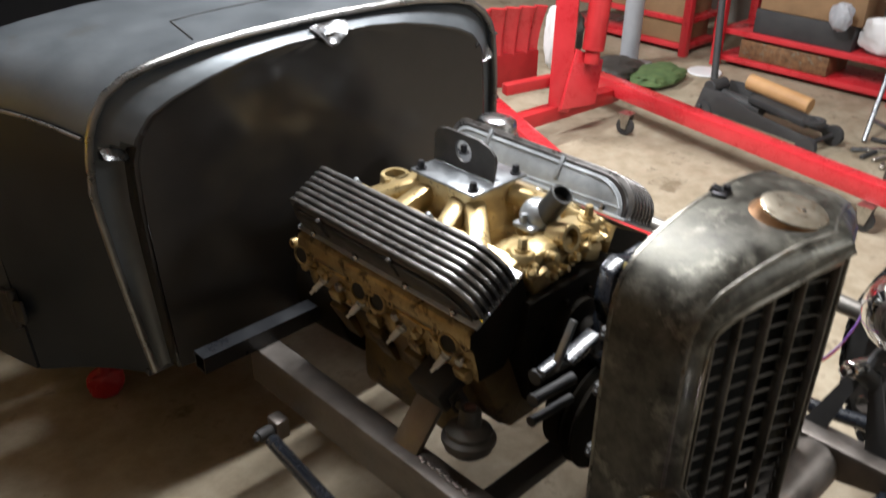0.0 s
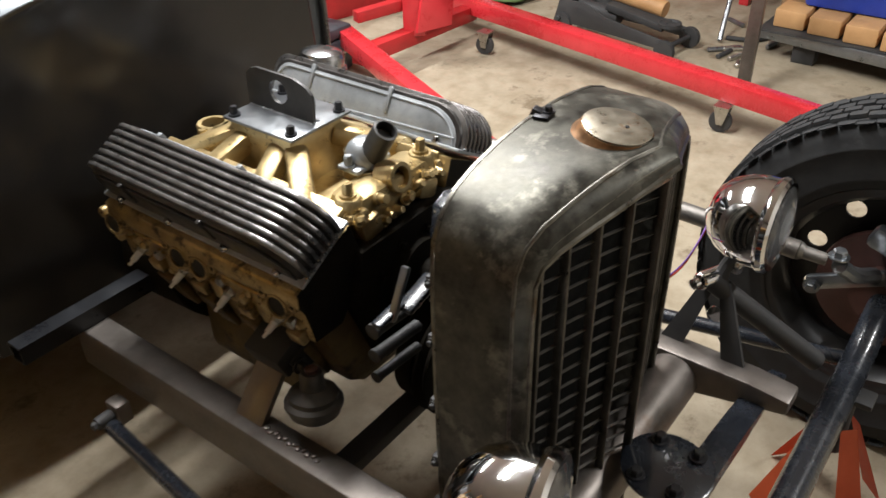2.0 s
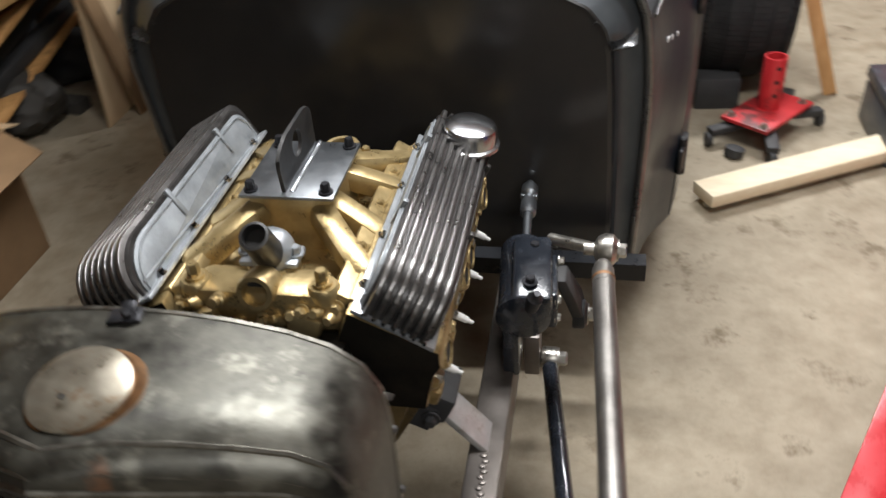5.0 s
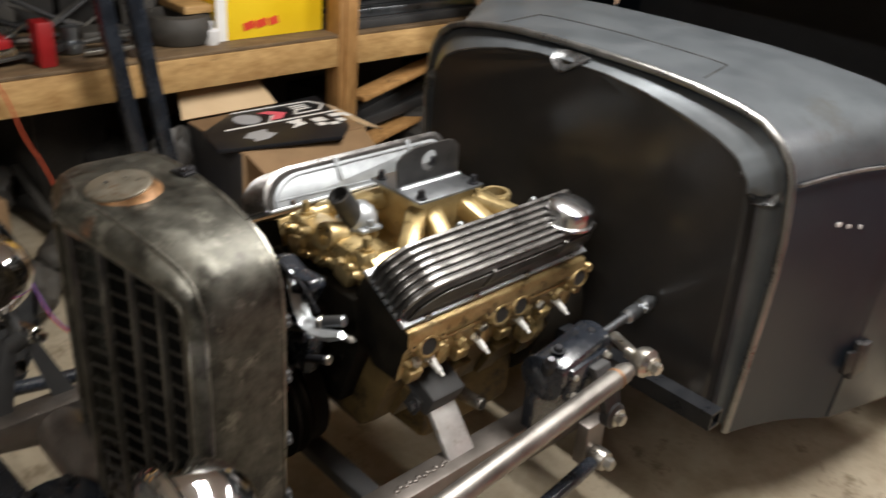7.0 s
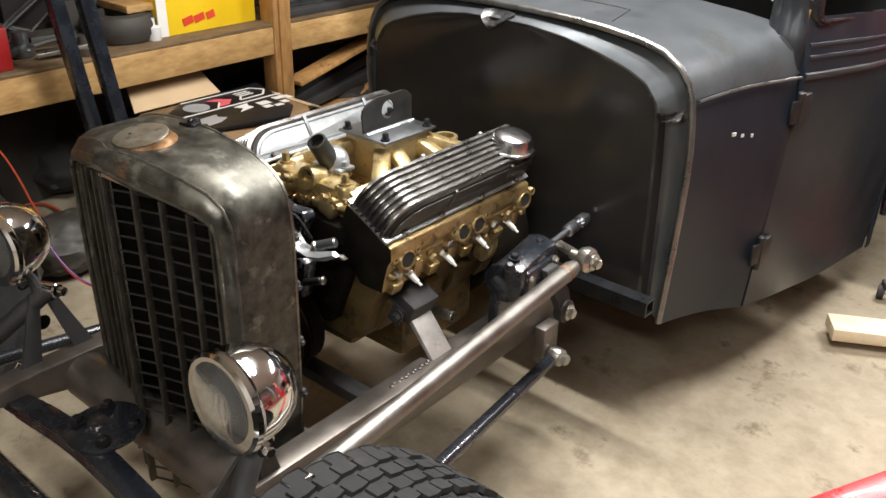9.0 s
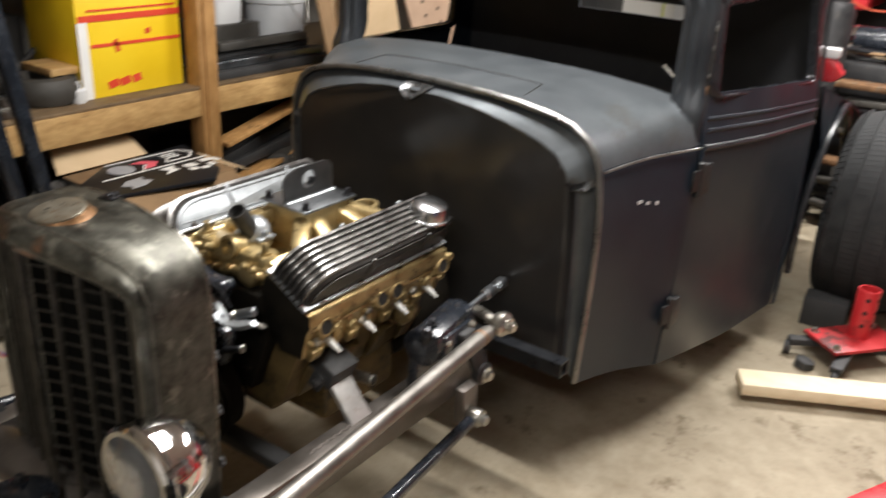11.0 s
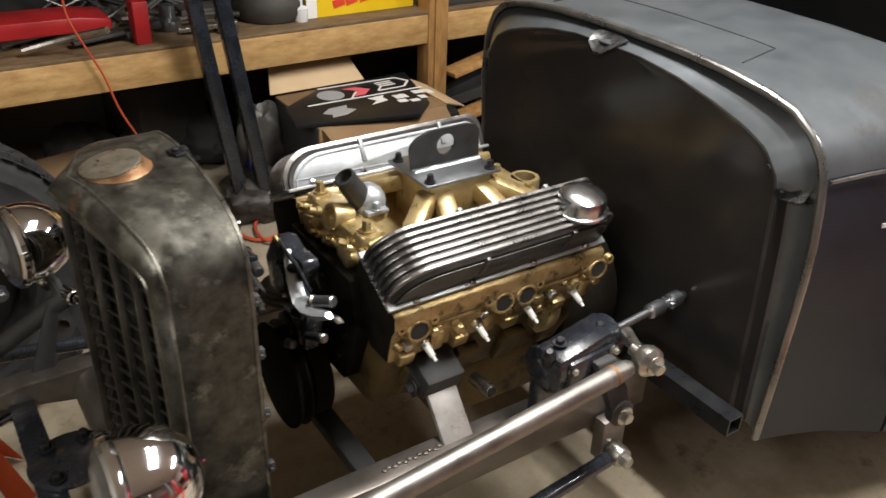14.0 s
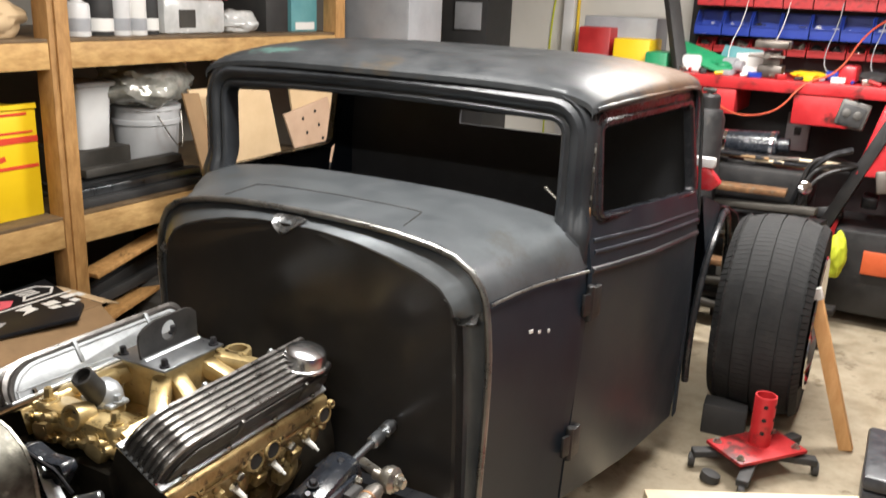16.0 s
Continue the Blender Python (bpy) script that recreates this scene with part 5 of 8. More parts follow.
for s in (1, -1):
    # radius rod with a rear bolt
    bm = B()
    rod(bm, (s * 0.392, 0.30, 0.252), (s * 0.54, AX_Y + 0.02, 0.33), 0.0165, 14)
    rr_ = part("radius_rod", bm, BLACK, CAR, "gloss black radius rod")
    bm = B()
    q = 1.0 if s > 0 else 0.6
    lathe(bm, (s * 0.372, 0.33, 0.25), (s, 0, 0), [(0.022 * q, 0), (0.024 * q, 0.004), (0.024 * q, 0.03), (0.022 * q, 0.034)], 18)
    bolt(bm, (s * 0.404, 0.33, 0.25), (s, 0, 0), 0.015 * q, 0.018 * q)
    part("rod_end", bm, BOLT if s > 0 else BLACK_DULL, rr_, "rod end and bolt")
    bm = B()
    span(bm, (min(s * 0.338, s * 0.37), 0.30 if s > 0 else 0.31, 0.225), (max(s * 0.338, s * 0.37), 0.365 if s > 0 else 0.35, 0.33 if s > 0 else 0.275), 0.004)
    part("rod_bracket", bm, RAIL, CAR)
    # shock absorber with chrome top eye
    bm = B()
    rod(bm, (s * 0.355, -0.575, 0.535), (s * 0.46, AX_Y + 0.06, 0.36), 0.02, 16)
    sh = part("shock_absorber", bm, BLACK_DULL, CAR)
    bm = B()
    rod(bm, (s * 0.325, -0.565, 0.542), (s * 0.385, -0.585, 0.535), 0.017, 18)
    lathe(bm, (s * 0.32, -0.563, 0.543), (-s, 0.3, 0.05), [(0.010, 0), (0.010, 0.012), (0.003, 0.016)], 14)
    part("shock_eye", bm, CHROME, sh, "chrome shock eye")
    # headlight stand: two dark tapered legs from the rail
    bm = B()
    for foot, top in (((s * 0.318, -0.655, 0.40), (s * 0.366, -0.60, 0.535)), ((s * 0.322, -0.535, 0.40), (s * 0.360, -0.58, 0.545))):
        f_, t_ = Vector(foot), Vector(top)
        loft(bm, [[p + Vector((dx, dy * k, 0)) for dx, dy in ((-0.004, -0.02), (0.004, -0.02), (0.004, 0.02), (-0.004, 0.02))] for p, k in ((f_, 1.1), (f_.lerp(t_, 0.5), 0.8), (t_, 0.55))], closed=True)
    pipe(bm, [(s * 0.366, -0.59, 0.53), (s * 0.375, -0.59, 0.555), (s * 0.392, -0.605, 0.585)], 0.013, 10, smooth=1)
    stand = part("headlamp_stand", bm, BLACK_DULL, CAR, "dark steel headlight stand legs")
    for q in ((s * 0.405, -0.60, 0.545), (s * 0.345, -0.60, 0.47)):
        bm = B()
        bolt(bm, q, (s, -0.2, 0), 0.011, 0.014)
        part("stand_bolt", bm, CHROME, stand)


def headlamp(s):
    h = thing("headlamp", (s * 0.392, -0.605, 0.585), "chrome bullet headlight with a clear ribbed lens", "headlight", "front headlights")
    o, d = Vector((s * 0.392, -0.66, 0.662)), Vector((0, 1, -0.03))
    bm = B()
    lathe(bm, o, d, [(0.080, -0.008), (0.086, -0.003), (0.088, 0.006), (0.085, 0.012), (0.083, 0.014), (0.083, 0.035), (0.078, 0.062), (0.066, 0.088), (0.047, 0.108), (0.024, 0.120), (0.001, 0.124)], 44)
    part("bucket", bm, CHROME, h, "chrome bucket")
    bm = B()
    rows = []
    for i in range(25):
        r = 0.0005 + 0.0785 * i / 24
        rows.append([bm.verts.new(o + Vector((r * math.cos(a), -0.022 + 0.019 * (r / 0.079) ** 2 - 0.0005 * abs(math.cos(r * math.cos(a) * 240)) * (1 - (i / 24) ** 8), r * math.sin(a)))) for a in np.linspace(0, 2 * math.pi, 73)[:-1]])
    skin(bm, rows)
    back = [bm.verts.new(v.co + Vector((0, 0.004, 0))) for v in rows[-1]]
    skin(bm, [rows[-1], back])
    cen = bm.verts.new(o + Vector((0, -0.014, 0)))
    for k in range(72):
        bm.faces.new((back[k], back[(k + 1) % 72], cen))
    part("lens", bm, LENS, h, "clear ribbed glass lens").visible_shadow = False
    bm = B()
    lathe(bm, o, d, [(0.078, -0.0005), (0.066, 0.012), (0.05, 0.022), (0.032, 0.029), (0.015, 0.0325), (0.001, 0.033)], 48, ends=False)
    part("reflector", bm, REFLECTOR, h)
    bm = B()
    lathe(bm, o + Vector((0, 0.005, 0)), (0, -1, 0), [(0.012, 0), (0.012, 0.006), (0.004, 0.009)], 14)
    part("bulb_shield", bm, CHROME, h)
    bm = B()
    lathe(bm, (s * 0.392, -0.606, 0.560), (0, 0, 1), [(0.016, 0), (0.02, 0.006), (0.012, 0.018), (0.014, 0.03)], 18)
    part("mounting_stud", bm, CHROME, h)
    return h


headlamp(1)
headlamp(-1).rotation_euler.z = radians(13)
# headlamp wiring by the shell
for s in (1, -1):
    for k, m in enumerate((WIRE_PURPLE, PRINT_RED)):
        bm = B()
        pipe(bm, [(s * 0.385, -0.545, 0.640 - 0.006 * k), (s * 0.345, -0.545, 0.61), (s * 0.30, -0.535, 0.575 - 0.008 * k), (s * 0.262, -0.50, 0.54)], 0.0017, 6, smooth=2)
        solid("lamp_wire", bm, m, "loose thin headlight wire" if k else "loose purple headlight wire", "wire", "headlight wires")


def tyre_mesh(R, w, rim, drop):
    """The carcass on the x axis; drop: how far the crown falls away at the shoulders."""
    bm = B()
    h = w / 2
    prof = [(rim, -h * 0.80), (rim + 0.012, -h * 0.86), (rim + (R - rim) * 0.16, -h * 0.93), (rim + (R - rim) * 0.18, -h * 0.955), (rim + (R - rim) * 0.22, -h * 0.955), (rim + (R - rim) * 0.24, -h * 0.95), (rim + (R - rim) * 0.4, -h * 0.985), (rim + (R - rim) * 0.58, -h * 0.995), (rim + (R - rim) * 0.595, -h * 1.012), (rim + (R - rim) * 0.62, -h * 1.012), (rim + (R - rim) * 0.635, -h * 0.995), (R - 0.035 - drop, -h * 0.97), (R - 0.018 - drop, -h * 0.9), (R - 0.011 - drop * 0.8, -h * 0.78),
            (R - 0.007 - drop * 0.4, -h * 0.5), (R - 0.0065 - drop * 0.2, 0)]
    prof = prof + [(r, -x) for r, x in reversed(prof[:-1])]
    lathe(bm, (0, 0, 0), (1, 0, 0), prof, 72, ends=False)
    return finish(bm, "carcass", TYRE)


def tread_chunky(R, w):
    bm = B()
    rng = random.Random(8)
    n = 70
    for col, (x0, wd) in enumerate(((-0.42, 0.125), (-0.255, 0.135), (-0.085, 0.13), (0.085, 0.13), (0.255, 0.135), (0.42, 0.125))):
        for k in range(n):
            a = 2 * math.pi * (k + (0.5 if col % 2 else 0)) / n
            da = 2 * math.pi / n * 0.445
            zig = 0.018 * (1 if k % 2 else -1)
            x, hw = x0 * w + zig * w * 0.9, wd * w * 0.5
            r0, r1 = R - 0.010, R - 0.0025 - (0.009 if abs(x0) > 0.3 else 0.0) + rng.uniform(-0.0008, 0.0008)
            lo, hi = [], []
            for xx, aa in ((-hw, -da), (hw * 0.7, -da * 1.05), (hw, -da * 0.2), (hw, da), (-hw * 0.75, da * 1.05), (-hw, da * 0.3)):
                for r, out, sh in ((r0, lo, 1.04), (r1, hi, 0.96)):
                    out.append(bm.verts.new((x + xx * sh, r * math.cos(a + aa * sh), r * math.sin(a + aa * sh))))
            bm.faces.new(hi)
            m = len(hi)
            for j in range(m):
                bm.faces.new((lo[j], lo[(j + 1) % m], hi[(j + 1) % m], hi[j]))
    return finish(bm, "tread", TYRE)


def tread_ribs(R, w):
    """Five ribs round the tyre, cut by fine sipes, with shoulder lands."""
    bm = B()
    for x0, x1 in ((-0.43, -0.235), (-0.22, -0.008), (0.008, 0.22), (0.235, 0.43)):
        d0, d1 = 0.026 * (abs(x0) / 0.43) ** 2.4, 0.026 * (abs(x1) / 0.43) ** 2.4
        lathe(bm, (0, 0, 0), (1, 0, 0), [(R - 0.014, x0 * w), (R - d0 - 0.0035, x0 * w + 0.001), (R - d1 - 0.0035, x1 * w - 0.001), (R - 0.014, x1 * w)], 96, ends=False)
        n, cut = 110, 0.06
        for k in range(n):
            a0, a1 = 2 * math.pi * (k + cut) / n, 2 * math.pi * (k + 1) / n
            lean = 0.010 if x0 + x1 > 0.01 else -0.010 if x0 + x1 < -0.01 else 0.006
            vs = []
            for r_off in (0.0040, 0.0022):
                for x, d, a in ((x0, d0, a0), (x1, d1, a0 + lean), (x1, d1, a1 + lean), (x0, d0, a1)):
                    r = R - d - r_off
                    xx = x * w + math.copysign(0.0012, (x0 + x1) / 2 - x)
                    vs.append(bm.verts.new((xx, r * math.cos(a), r * math.sin(a))))
            bm.faces.new(vs[4:])
            for j in range(4):
                bm.faces.new((vs[j], vs[(j + 1) % 4], vs[4 + (j + 1) % 4], vs[4 + j]))
    for k in range(96):
        a = 2 * math.pi * k / 96
        for s in (1, -1):
            box(bm, (s * 0.455 * w, (R - 0.034) * math.cos(a), (R - 0.034) * math.sin(a)), (0.034, 0.0215, 0.016), Matrix.Rotation(a - math.pi / 2, 3, "X") @ Matrix.Rotation(s * 0.75, 3, "Y"), 0)
    return finish(bm, "tread", TYRE)


def child(name, me, parent, label=""):
    ob = new(name, me)
    ob.parent = parent
    return tagged(ob, label)


CAR_FW = {}
for s in (1, -1):
    R, w = 0.393, 0.172
    wh = new("front_wheel")
    wh.rotation_euler = (0, 0, radians(1.5 if s > 0 else 8.0))
    wh.location = (s * 0.768, -0.822, R)
    tagged(wh, "chunky-tread front tyre on a black steel rim", "wheel", "front wheels")
    if not CAR_FW:
        CAR_FW["c"], CAR_FW["t"] = tyre_mesh(R, w, 0.235, 0.006), tread_chunky(R, w)
    child("tyre", CAR_FW["c"], wh, "black rubber tyre")
    child("tread", CAR_FW["t"], wh)
    bm = B()
    lathe(bm, (0, 0, 0), (1, 0, 0), [(0.236, -0.072), (0.243, -0.074), (0.243, -0.070), (0.222, -0.065), (0.205, -0.04), (0.205, 0.04), (0.222, 0.065), (0.243, 0.070), (0.243, 0.074), (0.236, 0.072)], 48, ends=False)
    child("rim", finish(bm, "rim", RIM_BLACK), wh, "black steel rim")
    bm = B()
    loops = [[bm.verts.new((s * 0.022, 0.206 * math.cos(a), 0.206 * math.sin(a))) for a in np.linspace(0, 2 * math.pi, 49)[:-1]]]
    for k in range(9):
        c = 2 * math.pi * (k + 0.3) / 9
        loops.append([bm.verts.new((s * 0.022, 0.163 * math.cos(c) + 0.021 * math.cos(a), 0.163 * math.sin(c) + 0.021 * math.sin(a))) for a in np.linspace(0, 2 * math.pi, 15)[:-1]])
    loops.append([bm.verts.new((s * 0.022, 0.125 * math.cos(a), 0.125 * math.sin(a))) for a in np.linspace(0, 2 * math.pi, 41)[:-1]])
    bmesh.ops.triangle_fill(bm, edges=[bm.edges.new((lp[k], lp[(k + 1) % len(lp)])) for lp in loops for k in range(len(lp))], use_beauty=True)
    bmesh.ops.solidify(bm, geom=bm.faces[:], thickness=0.007)
    lathe(bm, (s * 0.022, 0, 0), (s, 0, 0), [(0.128, 0.0), (0.12, 0.014), (0.05, 0.022), (0.035, 0.022)], 40, ends=False)
    child("disc", finish(bm, "disc", RIM_BLACK), wh)
    bm = B()
    lathe(bm, (-s * 0.055, 0, 0), (s, 0, 0), [(0.03, -0.03), (0.06, -0.028), (0.062, 0.0), (0.135, 0.005), (0.135, 0.022), (0.06, 0.024)], 36)
    child("brake_rotor", finish(bm, "brake_rotor", BROWN), wh, "dull red-brown brake rotor")
    bm = B()
    box(bm, (-s * 0.075, -0.02, 0.115), (0.035, 0.15, 0.05), turn(20, 0, 0), 0.012)
    box(bm, (-s * 0.08, 0.07, 0.02), (0.02, 0.16, 0.035), turn(-25, 0, 0), 0.008)
    bolt(bm, (-s * 0.095, 0.13, -0.01), (-s, 0, 0), 0.012, 0.012)
    bolt(bm, (-s * 0.095, -0.02, 0.05), (-s, 0, 0), 0.012, 0.012)
    child("caliper_bracket", finish(bm, "caliper_bracket", PLATE), wh, "bare metal caliper bracket")

for s in (1, -1):
    R, w = 0.405, 0.325
    wh = new("rear_wheel")
    wh.location = (s * 0.975, 2.38, R)
    tagged(wh, "wide worn rear tyre on a polished rim", "wheel", "rear wheels")
    if s == 1:
        rc, rt = tyre_mesh(R, w, 0.25, 0.022), tread_ribs(R, w)
    child("tyre", rc, wh, "wide black rubber tyre")
    child("tread", rt, wh)
    bm = B()
    lathe(bm, (0, 0, 0), (s, 0, 0), [(0.246, 0.150), (0.262, 0.172), (0.268, 0.176), (0.272, 0.170), (0.262, 0.158), (0.238, 0.125), (0.24, 0.05), (0.225, -0.10), (0.245, -0.13)], 56, ends=False)
    child("rim", finish(bm, "rim", CHROME), wh, "polished deep rim")
    bm = B()
    lathe(bm, (s * 0.03, 0, 0), (s, 0, 0), [(0.225, -0.01), (0.2, 0.0), (0.12, 0.02), (0.06, 0.03), (0.055, 0.06), (0.001, 0.065)], 40)
    child("disc", finish(bm, "disc", ALU), wh)

# ---------------------------------------------------------------- steering
bm = B()
rod(bm, (0.352, 0.13, 0.533), (0.34, 0.30, 0.545), 0.045, 24)
box(bm, (0.362, 0.20, 0.562), (0.072, 0.16, 0.06), turn(8, 0, 4), 0.012)
lathe(bm, (0.352, 0.13, 0.533), (0.07, -1, -0.07), [(0.048, -0.004), (0.048, 0.008), (0.035, 0.014), (0.016, 0.016)], 24)
sb = part("steering_box", bm, BLACK, CAR, "gloss black steering box")
part("box_bracket", box(B(), (0.33, 0.20, 0.46), (0.03, 0.15, 0.14), None, 0.005), BLACK, sb)
part("side_cover", box(B(), (0.397, 0.20, 0.535), (0.02, 0.12, 0.075), turn(0, 0, 4), 0.006), BLACK, sb)
for y in (0.15, 0.25):
    part("lid_bolt", bolt(B(), (0.362, y, 0.590), (0.1, 0, 1), 0.009, 0.010), DARK_BOLT, sb)
for y, z in ((0.15, 0.555), (0.25, 0.565), (0.15, 0.515), (0.25, 0.52)):
    bm = B()
    bolt(bm, (0.405, y, z), (1, 0, 0), 0.007, 0.009)
    part("cover_bolt", bm, BOLT, sb)
bm = B()
lathe(bm, (0.368, 0.122, 0.565), (0.3, -0.3, 1), [(0.014, -0.01), (0.014, 0.02), (0.010, 0.024), (0.006, 0.034)], 14)
part("filler_plug", bm, DARK_BOLT, sb)
bm = B()
rod(bm, (0.343, 0.29, 0.548), (0.336, 0.42, 0.556), 0.0085, 16)
lathe(bm, (0.337, 0.41, 0.555), (-0.04, 1, 0.06), [(0.011, 0), (0.016, 0.006), (0.016, 0.04), (0.012, 0.046), (0.010, 0.06), (0.017, 0.066), (0.017, 0.092), (0.011, 0.098), (0.008, 0.11)], 18)
box(bm, (0.334, 0.475, 0.558), (0.035, 0.016, 0.012), None, 0.003)
part("steering_shaft", bm, PLATE, CAR, "plated steering shaft with universal joint")
bm = B()
prism(bm, [(0.40, 0.195, 0.56), (0.40, 0.245, 0.56), (0.43, 0.255, 0.50), (0.44, 0.262, 0.44), (0.44, 0.225, 0.435), (0.42, 0.21, 0.5)], (0.022, 0, 0), 0, 0.004)
lathe(bm, (0.435, 0.245, 0.447), (1, 0, 0), [(0.026, 0), (0.028, 0.004), (0.028, 0.022), (0.02, 0.027), (0.012, 0.027)], 20)
part("pitman_arm", bm, BLACK_DULL, CAR, "black pitman arm")
bm = B()
bolt(bm, (0.462, 0.245, 0.447), (1, 0, 0), 0.013, 0.012)
part("arm_nut", bm, BOLT, CAR)
bm = B()
lathe(bm, (0.45, 0.25, 0.595), (1, -0.05, 0), [(0.012, 0), (0.012, 0.018), (0.024, 0.024), (0.030, 0.036), (0.029, 0.05), (0.02, 0.058), (0.016, 0.06)], 22)
rod(bm, (0.385, 0.30, 0.578), (0.46, 0.255, 0.594), 0.011, 14)
bolt(bm, (0.508, 0.248, 0.595), (1, -0.05, 0), 0.013, 0.014)
part("drag_link_end", bm, BOLT, CAR, "plated heim joint")
bm = B()
DL = (Vector((0.483, 0.225, 0.592)), Vector((0.525, -0.74, 0.545)))
rod(bm, DL[0].lerp(DL[1], 0.03), DL[0].lerp(DL[1], 0.94), 0.019, 20)
lathe(bm, DL[0].lerp(DL[1], 0.012), DL[1] - DL[0], [(0.011, 0), (0.015, 0.006), (0.019, 0.022), (0.0195, 0.06)], 20)
lathe(bm, DL[0].lerp(DL[1], 0.94), DL[1] - DL[0], [(0.019, 0), (0.013, 0.008), (0.012, 0.05)], 16)
dl = part("drag_link", bm, TUBE, CAR, "bare ground steel drag link tube")
bm = B()
lathe(bm, DL[0].lerp(DL[1], 0.055), DL[1] - DL[0], [(0.0192, 0), (0.0205, 0.002), (0.0205, 0.006), (0.0192, 0.008)], 20)
part("heat_ring", bm, RUST, dl)
bm = B()
pipe(bm, [(0.527, -0.755, 0.54), (0.57, -0.78, 0.50), (0.66, -0.80, 0.46), (0.72, -0.803, 0.42)], 0.016, 10, smooth=1)
bolt(bm, (0.53, -0.75, 0.555), (0, 0, 1), 0.013, 0.014)
part("steering_arm", bm, PLATE, CAR)
# fuel pump boss and lower lug on the block's side
bm = B()
lathe(bm, (0.205, 0.235, 0.545), (1, 0.2, -0.2), [(0.04, 0), (0.042, 0.02), (0.03, 0.03), (0.02, 0.036)], 20)
part("oil_filter_boss", bm, GOLD, ENG)
bm = B()
lathe(bm, (0.17, 0.10, 0.40), (1, 0, 0.1), [(0.014, 0), (0.014, 0.06), (0.012, 0.064)], 10)
part("drain_stub", bm, BOLT, ENG)
# jack stand posts under the axle
for s in (1, -1):
    js = thing("jack_stand", (s * 0.47, AX_Y - 0.01, 0), "orange-red steel jack stand under the axle", "jack stand", "jack stands")
    for a in (45, 135, 225, 315):
        bm = B()
        dx, dy = 0.13 * math.cos(radians(a)), 0.13 * math.sin(radians(a))
        c = Vector((s * 0.47, AX_Y - 0.01, 0))
        q = Vector((-dy, dx, 0)).normalized() * 0.035
        lo, hi = c + Vector((dx, dy, 0.004)), c + Vector((dx * 0.22, dy * 0.22, 0.24))
        loft(bm, [[lo - q, lo + q], [hi - q * 0.5, hi + q * 0.5]])
        bmesh.ops.solidify(bm, geom=bm.faces[:], thickness=0.006)
        part("leg", bm, ORANGE_RED, js)
    bm = B()
    rod(bm, (s * 0.47, AX_Y - 0.01, 0.16), (s * 0.47, AX_Y - 0.01, 0.30), 0.017, 14)
    box(bm, (s * 0.47, AX_Y - 0.01, 0.309), (0.05, 0.09, 0.014), None, 0.004)
    part("post", bm, BLACK_DULL, js)
# fuel pump hanging beside the block
bm = B()
lathe(bm, (-0.258, -0.148, 0.448), (0.10, 0.06, 1), [(0.034, -0.01), (0.044, 0.0), (0.044, 0.012), (0.050, 0.015), (0.050, 0.022), (0.042, 0.027), (0.042, 0.036), (0.032, 0.043), (0.022, 0.048), (0.020, 0.072), (0.017, 0.078)], 28)
part("fuel_pump", bm, GREY_CAST, ENG, "grey ribbed fuel pump")
bm = B()
lathe(bm, (-0.2505, -0.1435, 0.524), (0.10, 0.06, 1), [(0.011, 0), (0.011, 0.008), (0.008, 0.010)], 18)
part("pump_cap", bm, BROWN, ENG, "dark red plastic port cap")

# ---------------------------------------------------------------- timber shelving along the west wall
SHV = thing("timber_shelving", (-1.9, 0.8, 0), "rough pine garage shelving loaded with car parts", "shelving")
for y in (-1.95, 1.145, 3.01):
    for x in (-1.635, -2.5):
        bm = B()
        span(bm, (x - 0.045, y - 0.045, 0), (x + 0.045, y + 0.045, 2.2), 0.004)
        part("post", bm, POSTWOOD, SHV)
bm = B()
span(bm, (-1.59, 1.125, 0), (-1.578, 1.185, 2.2), 0.003)
part("post_face", bm, POSTWOOD, SHV)
for z0, z1 in ((0.53, 0.645), (1.245, 1.345)):
    for x in (-1.615, -2.52):
        for ya, yb in ((-2.0, 1.098), (1.192, 3.05)):
            bm = B()
            span(bm, (x - 0.02, ya, z0), (x + 0.02, yb, z1), 0.003)
            part("beam", bm, LUMBER, SHV)
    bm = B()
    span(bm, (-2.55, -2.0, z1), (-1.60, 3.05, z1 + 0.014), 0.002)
    part("shelf_board", bm, SHELF_WOOD, SHV, "dark shelf board")
    for y in (-1.2, -0.5, 0.3, 1.6, 2.4):
        bm = B()
        span(bm, (-2.5, y, z0 + 0.02), (-1.64, y + 0.04, z1 - 0.002))
        part("joist", bm, LUMBER, SHV)
S1, S2 = 0.659, 1.359

# things on the middle shelf
yb_ = thing("yellow_carton", (-1.88, 0.85, S1), "bright yellow shipping carton with red print", "carton")
bm = B()
span(bm, (-2.05, 0.612, S1), (-1.70, 1.092, S1 + 0.43), 0.004)
part("carton", bm, YELLOW, yb_)
bm = B()
span(bm, (-1.698, 0.612, S1 + 0.002), (-1.696, 0.655, S1 + 0.30))
part("tape_label", bm, PAPER, yb_, "white printed label strip")
bm = B()
span(bm, (-1.699, 0.62, S1 + 0.30), (-1.6965, 1.09, S1 + 0.325))
part("red_stripe", bm, PRINT_RED, yb_)
part("red_stripe", span(B(), (-1.699, 0.665, S1 + 0.200), (-1.6965, 1.085, S1 + 0.213)), PRINT_RED, yb_)
part("red_stripe", span(B(), (-1.699, 0.66, S1 + 0.338), (-1.6965, 1.07, S1 + 0.346)), PRINT_RED, yb_)
part("red_stripe", span(B(), (-1.699, 0.62, S1 + 0.408), (-1.6965, 1.05, S1 + 0.418)), PRINT_RED, yb_)
